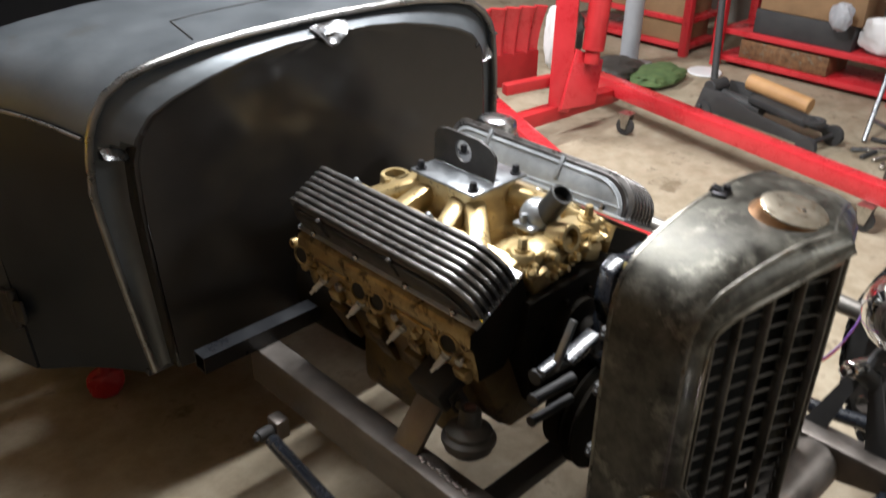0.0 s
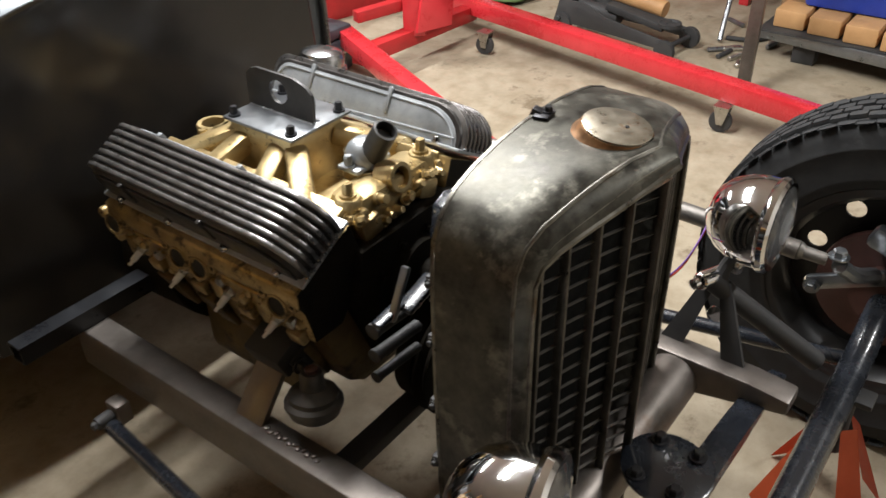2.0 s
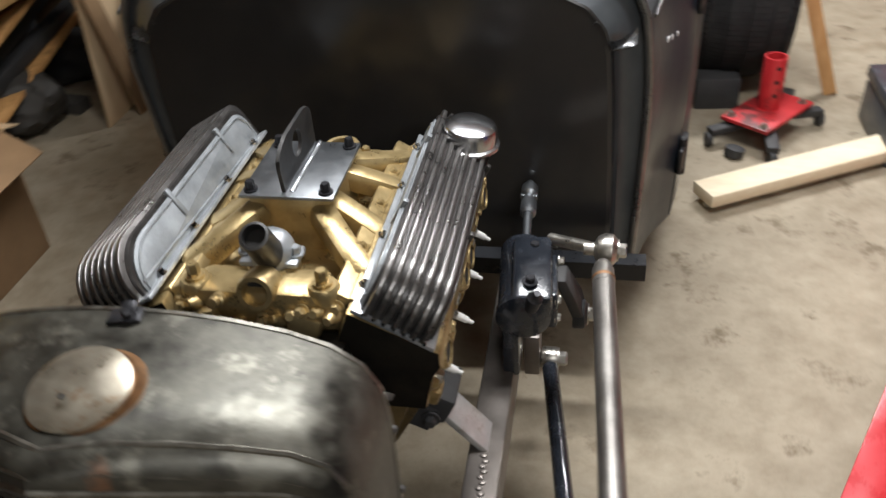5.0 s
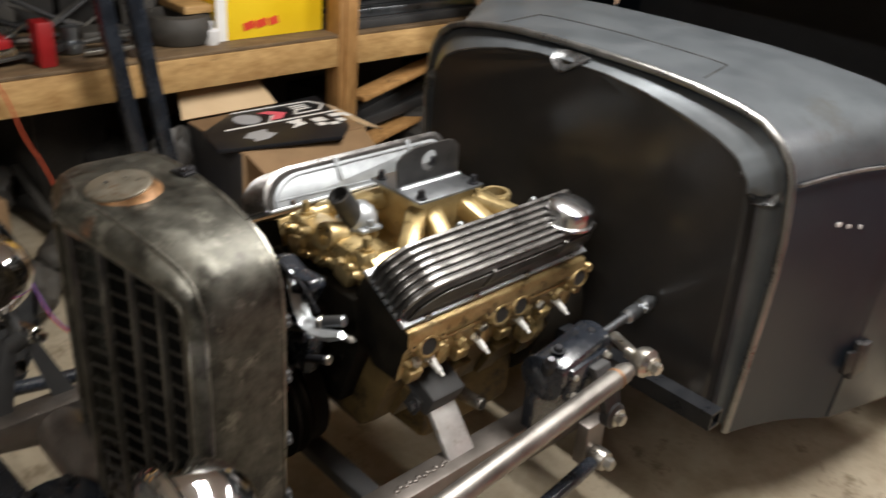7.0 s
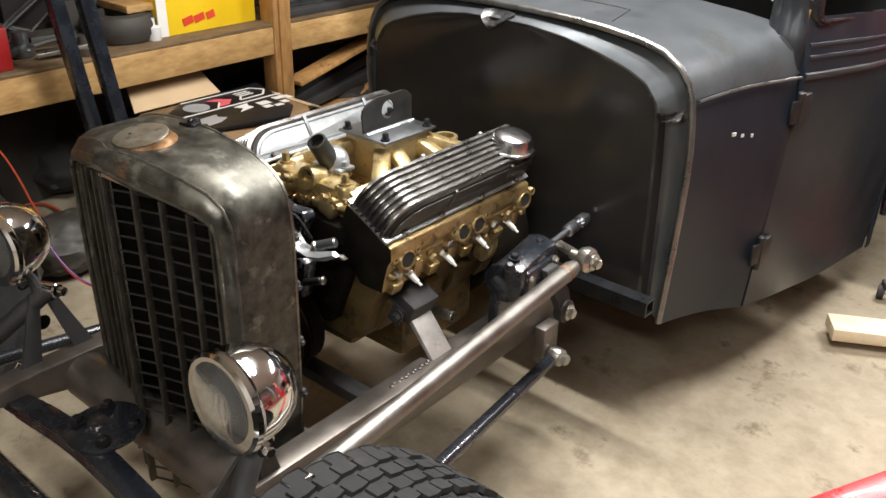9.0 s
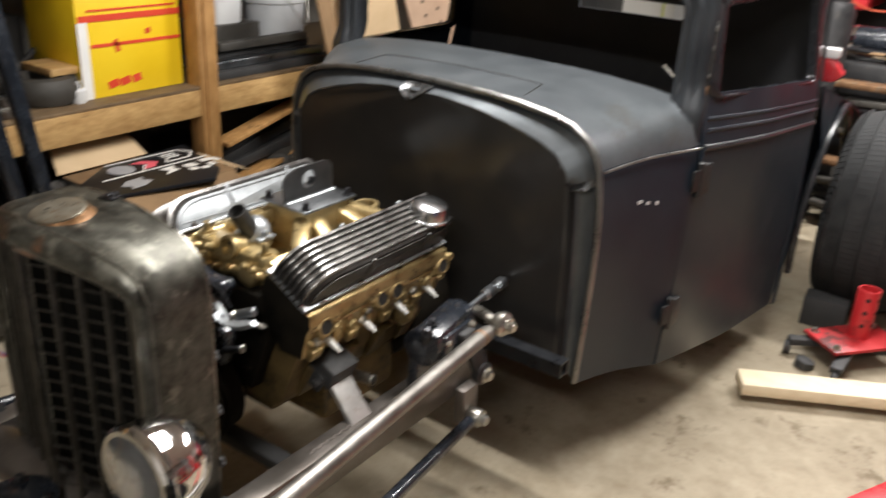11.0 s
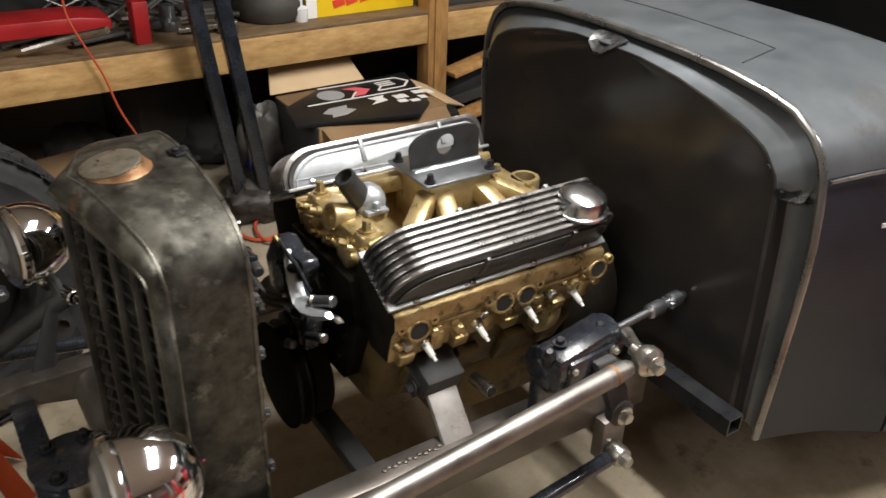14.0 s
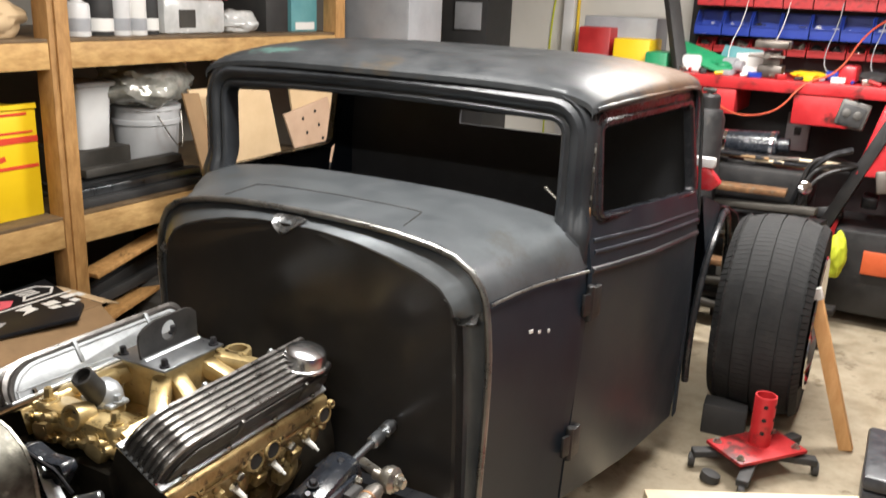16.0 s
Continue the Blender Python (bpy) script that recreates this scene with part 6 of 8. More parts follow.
for y, w, h, z in ((0.75, 0.05, 0.03, 0.05), (0.805, 0.05, 0.03, 0.055), (0.86, 0.04, 0.03, 0.06), (0.93, 0.025, 0.02, 0.245), (0.78, 0.02, 0.05, 0.20)):
    bm = B()
    box(bm, (-1.6975, y, S1 + z), (0.002, w, h), turn(14, 0, 0))
    part("red_mark", bm, PRINT_RED, yb_, "red printed bar")
bm = B()
span(bm, (-2.05, 0.612, S1 + 0.432), (-1.72, 0.85, S1 + 0.436))
span(bm, (-1.71, 0.86, S1 + 0.432), (-1.69, 1.09, S1 + 0.45))
part("flap", bm, YELLOW, yb_)
bm = B()
lathe(bm, (-1.80, 0.505, S1), (0, 0, 1), [(0.07, 0.0), (0.125, 0.004), (0.14, 0.03), (0.14, 0.07), (0.125, 0.10), (0.09, 0.105), (0.08, 0.08), (0.075, 0.01)], 36)
solid("spare_tyre", bm, SHADOWED, "small old black tyre lying on the shelf", "tyre")
bm = B()
span(bm, (-1.93, 0.50, S1 + 0.107), (-1.72, 0.625, S1 + 0.135), 0.003)
solid("wood_block", bm, LUMBER, "short pine offcut lying on a tyre", "wood block")
bm = B()
lathe(bm, (-1.69, 0.585, S1), (0, 0, 1), [(0.025, 0), (0.027, 0.004), (0.027, 0.05), (0.02, 0.055), (0.008, 0.058), (0.007, 0.085)], 16)
solid("small_white_bottle", bm, WHITE, "small white plastic bottle", "bottle")
bm = B()
span(bm, (-1.72, -0.045, S1), (-1.645, 0.008, S1 + 0.145), 0.006)
solid("red_tin", bm, RED_DARK, "dark red metal tin", "tin")
bm = B()
prism(bm, [(-1.72, -0.62, S1 + 0.045), (-1.72, -0.10, S1 + 0.045), (-1.72, -0.10, S1 + 0.082), (-1.72, -0.2, S1 + 0.096), (-1.72, -0.62, S1 + 0.102)], (-0.18, 0, 0), 0, 0.006)
solid("red_tray", bm, RED_DARK, "glossy red metal part lying among dark parts", "car part")
rng = random.Random(11)
for k in range(26):
    y = -1.7 + 0.135 * k + rng.uniform(-0.04, 0.04)
    if 0.58 < y < 1.2:
        continue
    bm = B()
    x = rng.uniform(-2.25, -1.85)
    kind = k % 4
    L = rng.uniform(0.1, 0.22)
    hz = rng.uniform(0.05, 0.2)
    if kind == 0:
        box(bm, (x, y, S1 + hz / 2), (L, 0.12, hz), turn(0, 0, rng.uniform(-30, 30)), 0.008)
        nm, lb, ct = "parts_box", "dark box of old car parts", "box"
    elif kind == 1:
        lathe(bm, (x, y, S1), (0, 0, 1), [(0.06, 0), (0.07, 0.01), (0.07, hz), (0.05, hz + 0.02), (0.02, hz + 0.03)], 18)
        nm, lb, ct = "old_canister", "dark old metal canister", "canister"
    elif kind == 2:
        pipe(bm, [(x - 0.1, y, S1 + 0.012), (x, y + 0.06, S1 + 0.012), (x + 0.12, y - 0.02, S1 + 0.012)], 0.012, 8, smooth=2)
        nm, lb, ct = "metal_pipe", "bent dark metal pipe", "pipe"
    else:
        box(bm, (x, y, S1 + 0.02), (L, 0.2, 0.04), turn(0, 0, rng.uniform(-30, 30)), 0.006)
        nm, lb, ct = "metal_plate", "dark flat metal car part", "car part"
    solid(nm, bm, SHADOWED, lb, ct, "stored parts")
# black boxes added to darken the shelf's back, and long bars leaning on them
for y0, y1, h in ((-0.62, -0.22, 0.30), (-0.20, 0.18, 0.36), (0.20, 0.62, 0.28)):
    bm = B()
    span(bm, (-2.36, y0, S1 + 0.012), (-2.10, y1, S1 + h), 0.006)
    solid("dark_crate", bm, DEEP_BLACK, "added black box darkening the back of the shelf", "crate", "crates on the shelf")
rng = random.Random(41)
for k in range(15):
    y, m = -0.42 + 0.055 * k, (MACHINE, BOLT, MACHINE, SHADOWED, MACHINE)[k % 5]
    L, rise = rng.uniform(0.25, 0.5), rng.uniform(0.10, 0.30)
    bm = B()
    r = 0.0045 if m is BOLT else rng.uniform(0.007, 0.013)
    rod(bm, (-1.94 + rng.uniform(-0.05, 0.05), y, S1 + 0.012 + r), (-2.09, y + L * rng.choice((-1, 1, 1)), S1 + rise), r, 10)
    solid("shelf_bar", bm, m, "metal bar leaning on crates on the shelf", "metal bar", "bars on the shelf")
# loose rods, pipes and castings heaped on the shelf
rng = random.Random(77)
for k in range(34):
    y = -1.55 + 0.063 * k + rng.uniform(-0.03, 0.03)
    x = rng.uniform(-1.95, -1.66)
    m = (BLACK_DULL, PLATE, SHADOWED, BOLT, RAIL)[k % 5]
    L = rng.uniform(0.12, 0.34)
    an = rng.uniform(-0.6, 0.6)
    bm = B()
    z = S1 + 0.012
    if k % 3 == 0:
        r = rng.uniform(0.008, 0.016)
        pipe(bm, [(x, y, z + r), (x + 0.3 * L * math.sin(an), y + 0.5 * L, z + r + rng.uniform(0, 0.05)), (x + L * math.sin(an), y + L * math.cos(an), z + r + rng.uniform(0.0, 0.10))], r, 8, smooth=2)
        solid("bent_pipe", bm, m, "bent old metal pipe heaped on the shelf", "pipe", "heaped parts")
    elif k % 3 == 1:
        w = rng.uniform(0.02, 0.05)
        beam_h = rng.uniform(0.012, 0.03)
        box(bm, (x, y, S1 + beam_h / 2 + 0.02), (w, L, beam_h), turn(rng.uniform(-6, 12), 0, rng.uniform(-35, 35)), 0.003)
        solid("flat_bar", bm, m, "flat metal bar heaped on the shelf", "steel bar", "heaped parts")
    else:
        r = rng.uniform(0.03, 0.06)
        h = rng.uniform(0.03, 0.09)
        lathe(bm, (x, y, S1), (rng.uniform(-0.1, 0.1), rng.uniform(-0.1, 0.1), 1), [(r * 0.9, 0), (r, 0.006), (r, h * 0.4), (r * 0.6, h * 0.5), (r * 0.6, h), (r * 0.3, h)], 18)
        solid("metal_casting", bm, m, "round metal casting on the shelf", "car part", "heaped parts")
# dark bars and buckets past the post
for k, (x, z, m) in enumerate(((-1.66, 0.018, BLACK_DULL), (-1.70, 0.055, PLATE), (-1.76, 0.09, BLACK_DULL), (-1.72, 0.13, SHADOWED))):
    bm = B()
    span(bm, (x - 0.03, 1.21 + 0.03 * k, S1 + z - 0.018), (x + 0.03, 2.0 - 0.05 * k, S1 + z + 0.018), 0.005)
    solid("bumper_bar", bm, m, "long flat steel bar lying on the shelf", "steel bar", "steel bars")
bm = B()
span(bm, (-2.12, 1.36, S1), (-1.82, 1.66, S1 + 0.20), 0.006)
solid("dark_crate", bm, SHADOWED, "dark crate under a white bucket", "crate")
wb = thing("white_bucket", (-1.93, 1.50, S1 + 0.2), "white plastic square bucket with a lid", "bucket")
bm = B()
rows = []
for z, h in ((0.0, 0.082), (0.27, 0.098)):
    rows.append([Vector((-1.93 + h * math.copysign(abs(math.cos(a)) ** 0.4, math.cos(a)), 1.50 + h * math.copysign(abs(math.sin(a)) ** 0.4, math.sin(a)), S1 + 0.2 + z)) for a in np.linspace(0.001, 2 * math.pi + 0.001, 33)[:-1]])
loft(bm, rows, closed=True)
bmesh.ops.holes_fill(bm, edges=bm.edges)
part("tub", bm, WHITE, wb)
bm = B()
box(bm, (-1.93, 1.50, S1 + 0.483), (0.215, 0.215, 0.024), None, 0.010)
part("lid", bm, WHITE, wb)
gb = thing("grey_bucket", (-1.93, 1.86, S1 + 0.05), "round pale grey plastic bucket with wire handle", "bucket")
bm = B()
lathe(bm, (-1.93, 1.86, S1 + 0.05), (0, 0, 1), [(0.135, 0), (0.14, 0.004), (0.155, 0.22), (0.164, 0.225), (0.164, 0.245), (0.158, 0.25), (0.161, 0.29), (0.167, 0.292), (0.167, 0.31), (0.155, 0.312)], 36)
part("tub", bm, PALE_GREY, gb)
bm = B()
pipe(bm, [(-1.775, 1.79, S1 + 0.33), (-1.735, 1.83, S1 + 0.22), (-1.745, 1.92, S1 + 0.14), (-1.785, 1.95, S1 + 0.33)], 0.003, 6, smooth=2)
part("wire_handle", bm, BOLT, gb)
bm = B()
span(bm, (-2.08, 1.71, S1), (-1.78, 2.01, S1 + 0.05), 0.006)
solid("dark_tray", bm, SHADOWED, "dark tray under a grey bucket", "tray")


def bag(name, c, r, mat, label, seed, flat=1.0):
    bm = B()
    bmesh.ops.create_icosphere(bm, subdivisions=4, radius=1)
    for v in bm.verts:
        p = v.co.copy()
        k = 1 + 0.22 * noise.noise(p * 1.7 + Vector((seed, 0, 0))) + 0.10 * noise.noise(p * 4 + Vector((0, seed, 0))) + 0.05 * noise.noise(p * 9)
        v.co = Vector((c[0] + p.x * r[0] * k, c[1] + p.y * r[1] * k, max(c[2] + p.z * r[2] * k, c[2] - r[2] * 0.92)))
    return solid(name, bm, mat, label, "bag")


bag("clear_plastic_bag", (-1.88, 1.82, S1 + 0.475), (0.18, 0.25, 0.12), CLEAR_FILM, "crumpled clear plastic bag on a bucket", 3)
# things on the upper shelf
bag("tan_plastic_bag", (-1.78, 0.95, S2 + 0.07), (0.12, 0.17, 0.09), CARD_PALE, "crumpled tan paper bag", 7)
for y, r, h, m, lb in ((1.34, 0.05, 0.15, WHITE, "white plastic jug on the shelf"), (1.45, 0.055, 0.2, BLACK_DULL, "black plastic bottle on the shelf"), (1.555, 0.045, 0.22, WHITE, "white spray can with printed label"), (1.645, 0.045, 0.22, PAPER, "white spray can on the shelf"), (1.72, 0.04, 0.22, BLACK_DULL, "black spray can with pale bars")):
    t_ = thing("can", (-1.72, y, S2), lb, "can", "cans on the shelf")
    bm = B()
    lathe(bm, (-1.72, y, S2), (0, 0, 1), [(r * 0.95, 0), (r, 0.004), (r, h - 0.03), (r * 0.9, h - 0.018), (r * 0.45, h - 0.012), (r * 0.45, h)], 24)
    part("can_body", bm, m, t_)
    bm = B()
    lathe(bm, (-1.72, y, S2), (0, 0, 1), [(r * 1.01, 0.02), (r * 1.015, 0.022), (r * 1.015, 0.07), (r * 1.01, 0.072)], 24, ends=False)
    part("label_band", bm, GREY_PLASTIC if m is not BLACK_DULL else PAPER, t_)
tt = thing("clear_tote", (-1.86, 1.99, S2), "clear plastic tote with pink and blue contents", "tote")
bm = B()
span(bm, (-2.0, 1.79, S2), (-1.70, 2.19, S2 + 0.16), 0.02)
part("tub", bm, POLY, tt)
bm = B()
span(bm, (-2.01, 1.78, S2 + 0.16), (-1.69, 2.20, S2 + 0.175), 0.005)
part("lid", bm, PRINT_PINK, tt, "pink lid")
bm = B()
span(bm, (-1.698, 1.88, S2 + 0.03), (-1.694, 1.98, S2 + 0.11))
part("label", bm, SHADOWED, tt)
bag("small_clear_bag", (-1.76, 2.33, S2 + 0.05), (0.1, 0.13, 0.06), POLY, "small crumpled clear bag", 12)
bm = B()
span(bm, (-2.1, 2.52, S2), (-1.72, 2.70, S2 + 0.2), 0.004)
solid("dark_box", bm, BLACK_DULL, "dark box on the upper shelf", "box")
bx = thing("labelled_box", (-1.9, 2.85, S2), "dark box with pale printed front", "box")
bm = B()
span(bm, (-2.1, 2.73, S2), (-1.72, 2.96, S2 + 0.25), 0.004)
part("carton", bm, TEAL, bx)
bm = B()
span(bm, (-1.718, 2.76, S2 + 0.01), (-1.715, 2.93, S2 + 0.05))
part("label", bm, PAPER, bx)
# below the shelf: carton with a black printed lid, offcuts
cb = thing("cardboard_box", (-1.42, 0.68, 0), "open cardboard box with a black printed panel on top", "box")
bm = B()
span(bm, (-1.60, 0.42, 0), (-1.22, 0.95, 0.415), 0.004)
part("carton", bm, CARD, cb)
bm = B()
prism(bm, [(-1.60, 0.40, 0.42), (-1.60, 0.80, 0.42), (-1.70, 0.78, 0.495), (-1.70, 0.44, 0.495)], (0.004, 0, 0.004))
prism(bm, [(-1.60, 0.952, 0.415), (-1.22, 0.952, 0.415), (-1.26, 1.06, 0.37), (-1.56, 1.06, 0.37)], (0, 0.004, 0.004))
part("flap", bm, CARD_PALE, cb, "pale inner cardboard flap")
bm = B()
prism(bm, [(-1.218, 0.43, 0.408), (-1.218, 0.94, 0.408), (-1.095, 0.915, 0.362), (-1.10, 0.45, 0.350)], (0.001, 0, 0.004))
part("flap", bm, CARD, cb, "brown flap folded outwards")
bm = B()
span(bm, (-1.597, 0.4165, 0.004), (-1.223, 0.4195, 0.411), 0.001)
part("printed_side", bm, BLACK_DULL, cb, "black sheet on the carton's south side")
bp = thing("printed_sign", (-1.4, 0.66, 0.35), "glossy black panel with white and pink print", "printed panel")
bm = B()
prism(bm, [(-1.248, 0.344, 0.417), (-1.428, 0.387, 0.417), (-1.549, 0.571, 0.417), (-1.585, 0.98, 0.417), (-1.234, 0.88, 0.417), (-1.142, 0.783, 0.417)], (0, 0, 0.016), 0, 0.004)
part("panel", bm, PANEL_BLACK, bp)
bm = B()
lathe(bm, (-1.46, 0.585, 0.4332), (0, 0, 1), [(0.052, 0), (0.052, 0.0014), (0.018, 0.0018), (0.001, 0.0014)], 28, ends=False)
part("printed_disc", bm, GREY_PLASTIC, bp)


def mark(pts, mat, z=0.4334):
    """A flat printed shape on the panel."""
    bm = B()
    prism(bm, [(x, y, z) for x, y in pts], (0, 0, 0.0014))
    part("printed_mark", bm, mat, bp)


def stroke(x0, y0, x1, y1, w, mat):
    """A printed line on the panel."""
    d = Vector((x1 - x0, y1 - y0)).normalized()
    n = Vector((-d.y, d.x)) * w / 2
    mark([(x0 + n.x, y0 + n.y), (x0 - n.x, y0 - n.y), (x1 - n.x, y1 - n.y), (x1 + n.x, y1 + n.y)], mat)


# red chevron, outlined banner with bars, long rule
mark([(-1.50, 0.655), (-1.455, 0.70), (-1.41, 0.655), (-1.41, 0.705), (-1.455, 0.75), (-1.50, 0.705)], PRINT_PINK, 0.4338)
for x0, y0, x1, y1 in ((-1.545, 0.57, -1.53, 0.90), (-1.53, 0.90, -1.475, 0.93), (-1.475, 0.93, -1.425, 0.885), (-1.425, 0.885, -1.425, 0.77), (-1.425, 0.77, -1.46, 0.80), (-1.395, 0.46, -1.385, 0.94)):
    stroke(x0, y0, x1, y1, 0.009, PAPER)
for x in (-1.505, -1.485, -1.465):
    stroke(x, 0.795, x, 0.865, 0.009, PAPER)
stroke(-1.40, 0.645, -1.455, 0.69, 0.008, PAPER)
# splashed emblem, small figures
mark([(-1.335, 0.515), (-1.30, 0.475), (-1.275, 0.50), (-1.25, 0.49), (-1.255, 0.55), (-1.285, 0.60), (-1.31, 0.575), (-1.34, 0.59)], GREY_PLASTIC)
mark([(-1.365, 0.69), (-1.33, 0.71), (-1.30, 0.675), (-1.315, 0.75), (-1.345, 0.745), (-1.37, 0.76)], PAPER)
for x, y, w, h in ((-1.33, 0.80, 0.022, 0.014), (-1.33, 0.825, 0.022, 0.012), (-1.285, 0.795, 0.016, 0.018), (-1.345, 0.90, 0.018, 0.026), (-1.33, 0.935, 0.024, 0.012), (-1.29, 0.885, 0.018, 0.014), (-1.27, 0.84, 0.014, 0.018)):
    mark([(x - w, y - h), (x + w * 0.8, y - h), (x + w, y + h), (x - w * 0.7, y + h)], PAPER)
for k, (x, y0) in enumerate(((-1.44, 0.085), (-1.40, 0.165))):
    bm = B()
    a, b = Vector((x - 0.01, y0 + 0.13, 0)), Vector((x, y0 - 0.08, 1.5))
    dd = b - a
    box(bm, (a + b) / 2 + Vector((0, 0, 0.01)), (0.045, 0.048, dd.length - 0.05), Vector((0, 0, 1)).rotation_difference(dd).to_matrix(), 0.004)
    solid("steel_angle", bm, BLACK, "long black painted steel bar leaning on the shelving", "steel bar", "leaning bars")
rng = random.Random(5)
for k in range(30):
    y = -1.8 + 0.16 * k
    bm = B()
    x = rng.uniform(-2.3, -1.75)
    if 0.3 < y < 1.05:
        x = rng.uniform(-2.3, -2.0)
    if k % 3 == 0:
        h = rng.uniform(0.15, 0.4)
        box(bm, (x, y, h / 2), (rng.uniform(0.2, 0.4), rng.uniform(0.2, 0.3), h), turn(0, 0, rng.uniform(-15, 15)), 0.006)
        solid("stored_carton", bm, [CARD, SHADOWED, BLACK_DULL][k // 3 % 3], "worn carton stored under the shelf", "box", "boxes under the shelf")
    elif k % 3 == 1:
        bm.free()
        bag("dark_sack", (x, y, 0.11), (0.2, 0.15, 0.12), [SHADOWED, DEEP_BLACK, WALL][k % 3] if k % 2 else SHADOWED, "crumpled dark sack under the shelf", k)
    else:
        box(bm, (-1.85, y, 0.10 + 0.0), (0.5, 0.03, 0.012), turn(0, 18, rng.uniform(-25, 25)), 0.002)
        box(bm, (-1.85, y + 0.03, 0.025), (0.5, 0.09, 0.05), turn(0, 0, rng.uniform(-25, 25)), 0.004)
        # offcuts darker than pine: the shade below the shelf is in their colour
        solid("wood_offcut", bm, SHADOWED, "wood offcut under the shelf in a shade-dark colour", "wood offcut", "offcuts")
bm = B()
for k in range(3):
    box(bm, (-1.75 - 0.05 * k, 1.75 + 0.05 * k, 0.26 + 0.07 * k), (0.06, 1.2, 0.05), turn(8 + 3 * k, 0, 4 * k), 0.003)
solid("long_offcuts", bm, BLACK_DULL, "dark long bars stacked under the shelf", "steel bars", kind="stuff")
for k, (a, b) in enumerate((((-1.66, 1.25, 0.36), (-1.72, 2.0, 0.50)), ((-1.70, 1.3, 0.12), (-1.75, 2.2, 0.3)))):
    bm = B()
    a, b = Vector(a), Vector(b)
    box(bm, (a + b) / 2, (0.10, (b - a).length, 0.022), Vector((0, 1, 0)).rotation_difference(b - a).to_matrix(), 0.003)
    solid("pine_board", bm, POSTWOOD, "pine board stacked under the shelf", "board", "boards under the shelf")
# plywood boards leaning behind the cab
for pts, m, lb in (([(-1.42, 1.74, 0.0), (-1.42, 2.48, 0.0), (-1.36, 2.10, 1.115), (-1.36, 1.74, 1.15)], CARD_PALE, "pale plywood sheet leaning on the shelving"),
                   ([(-1.40, 2.72, 0.0), (-1.40, 3.10, 0.0), (-1.38, 2.60, 1.045), (-1.38, 2.235, 0.985)], TAN_BOARD, "pinkish perforated board leaning on the shelving"),
                   ([(-1.34, 1.86, 0.0), (-1.34, 1.95, 0.0), (-1.40, 1.68, 1.13), (-1.40, 1.585, 1.135)], CARD, "brown cardboard strip leaning on the shelving"),
                   ([(-1.46, 1.92, 0.0), (-1.46, 2.14, 0.0), (-1.44, 1.80, 1.14), (-1.44, 1.66, 1.14)], CARD_PALE, "pale board offcut leaning on the shelving"),
                   ([(-1.47, 2.62, 0.0), (-1.47, 2.86, 0.0), (-1.45, 2.78, 1.12), (-1.45, 2.36, 1.13)], CARD_PALE, "off-white panel leaning on the shelving")):
    bm = B()
    prism(bm, pts, (-0.012, 0, 0), 0, 0.002)
    solid("leaning_board", bm, m, lb, "board", "leaning boards")
for i in range(2):
    for j in range(5):
        z = 0.95 - 0.075 * j + 0.03 * i
        y = 2.37 + 0.115 * i + (0.985 - z) * 0.49
        x = -1.40 + 0.02 * z / 1.045
        pb = B()
        cyl(pb, (x - 0.004, y, z), (x + 0.0015, y, z), 0.010, n=10)
        solid("board_hole", pb, DEEP_BLACK, "dark round hole in a pinkish board", "hole", "holes in the board")
# extension cords
bm = B()
pipe(bm, [(-1.57, -0.25, 1.5), (-1.565, -0.255, 1.15), (-1.565, -0.261, 0.951), (-1.565, -0.272, 0.848), (-1.565, -0.264, 0.784), (-1.565, -0.219, 0.677), (-1.565, -0.183, 0.595), (-1.565, -0.156, 0.471), (-1.565, -0.101, 0.356), (-1.56, -0.05, 0.15), (-1.55, 0.02, 0.012), (-1.53, 0.12, 0.008)], 0.0038, 8, smooth=2)
solid("extension_cord", bm, ORANGE, "orange-red extension cord hanging from the shelf", "cord")
bm = B()
pipe(bm, [(-2.10, -0.05, 0.012), (-2.03, 0.06, 0.012), (-1.98, 0.16, 0.012), (-1.82, 0.16, 0.012), (-1.60, 0.12, 0.012), (-1.42, 0.13, 0.012), (-1.27, 0.17, 0.012), (-1.27, 0.27, 0.013), (-1.38, 0.36, 0.013), (-1.50, 0.36, 0.013), (-1.46, 0.27, 0.013), (-1.36, 0.20, 0.018), (-1.22, 0.20, 0.022), (-1.26, 0.30, 0.022), (-1.45, 0.39, 0.018), (-1.56, 0.36, 0.012)], 0.0062, 8, smooth=2)
solid("cord_loop", bm, ORANGE, "orange extension cord looped on the floor", "cord")

# ---------------------------------------------------------------- engine hoist
HO = thing("engine_hoist", (1.9, 1.2, 0), "bright red folding engine hoist on casters", "engine hoist")


def beam(bm, a, b, w, h, bev=0.004, mat=0):
    a, b = Vector(a), Vector(b)
    d = b - a
    side = Vector((d.y, -d.x, 0)).normalized()
    up = side.cross(d).normalized()
    up = up if up.z > 0 else -up
    m = Matrix((side, d.normalized(), up)).transposed()
    return box(bm, (a + b) / 2, (w, d.length, h), m, bev, mat)


for nm, a, b in (("leg", (2.435, 1.62, 0.15), (2.02, -0.42, 0.15)), ("leg", (1.745, 1.66, 0.15), (0.915, -0.03, 0.15))):
    bm = B()
    beam(bm, a, b, 0.075, 0.075)
    part(nm, bm, RED, HO)
bm = B()
beam(bm, (1.62, 1.455, 0.115), (2.40, 1.40, 0.115), 0.07, 0.07)
part("cross_beam", bm, RED_DARK, HO)
bm = B()
beam(bm, (1.98, 1.42, 0.12), (2.10, 1.50, 1.5), 0.10, 0.09)
part("mast", bm, RED, HO)
bm = B()
beam(bm, (1.74, 1.56, 0.24), (2.06, 1.44, 0.26), 0.05, 0.05)
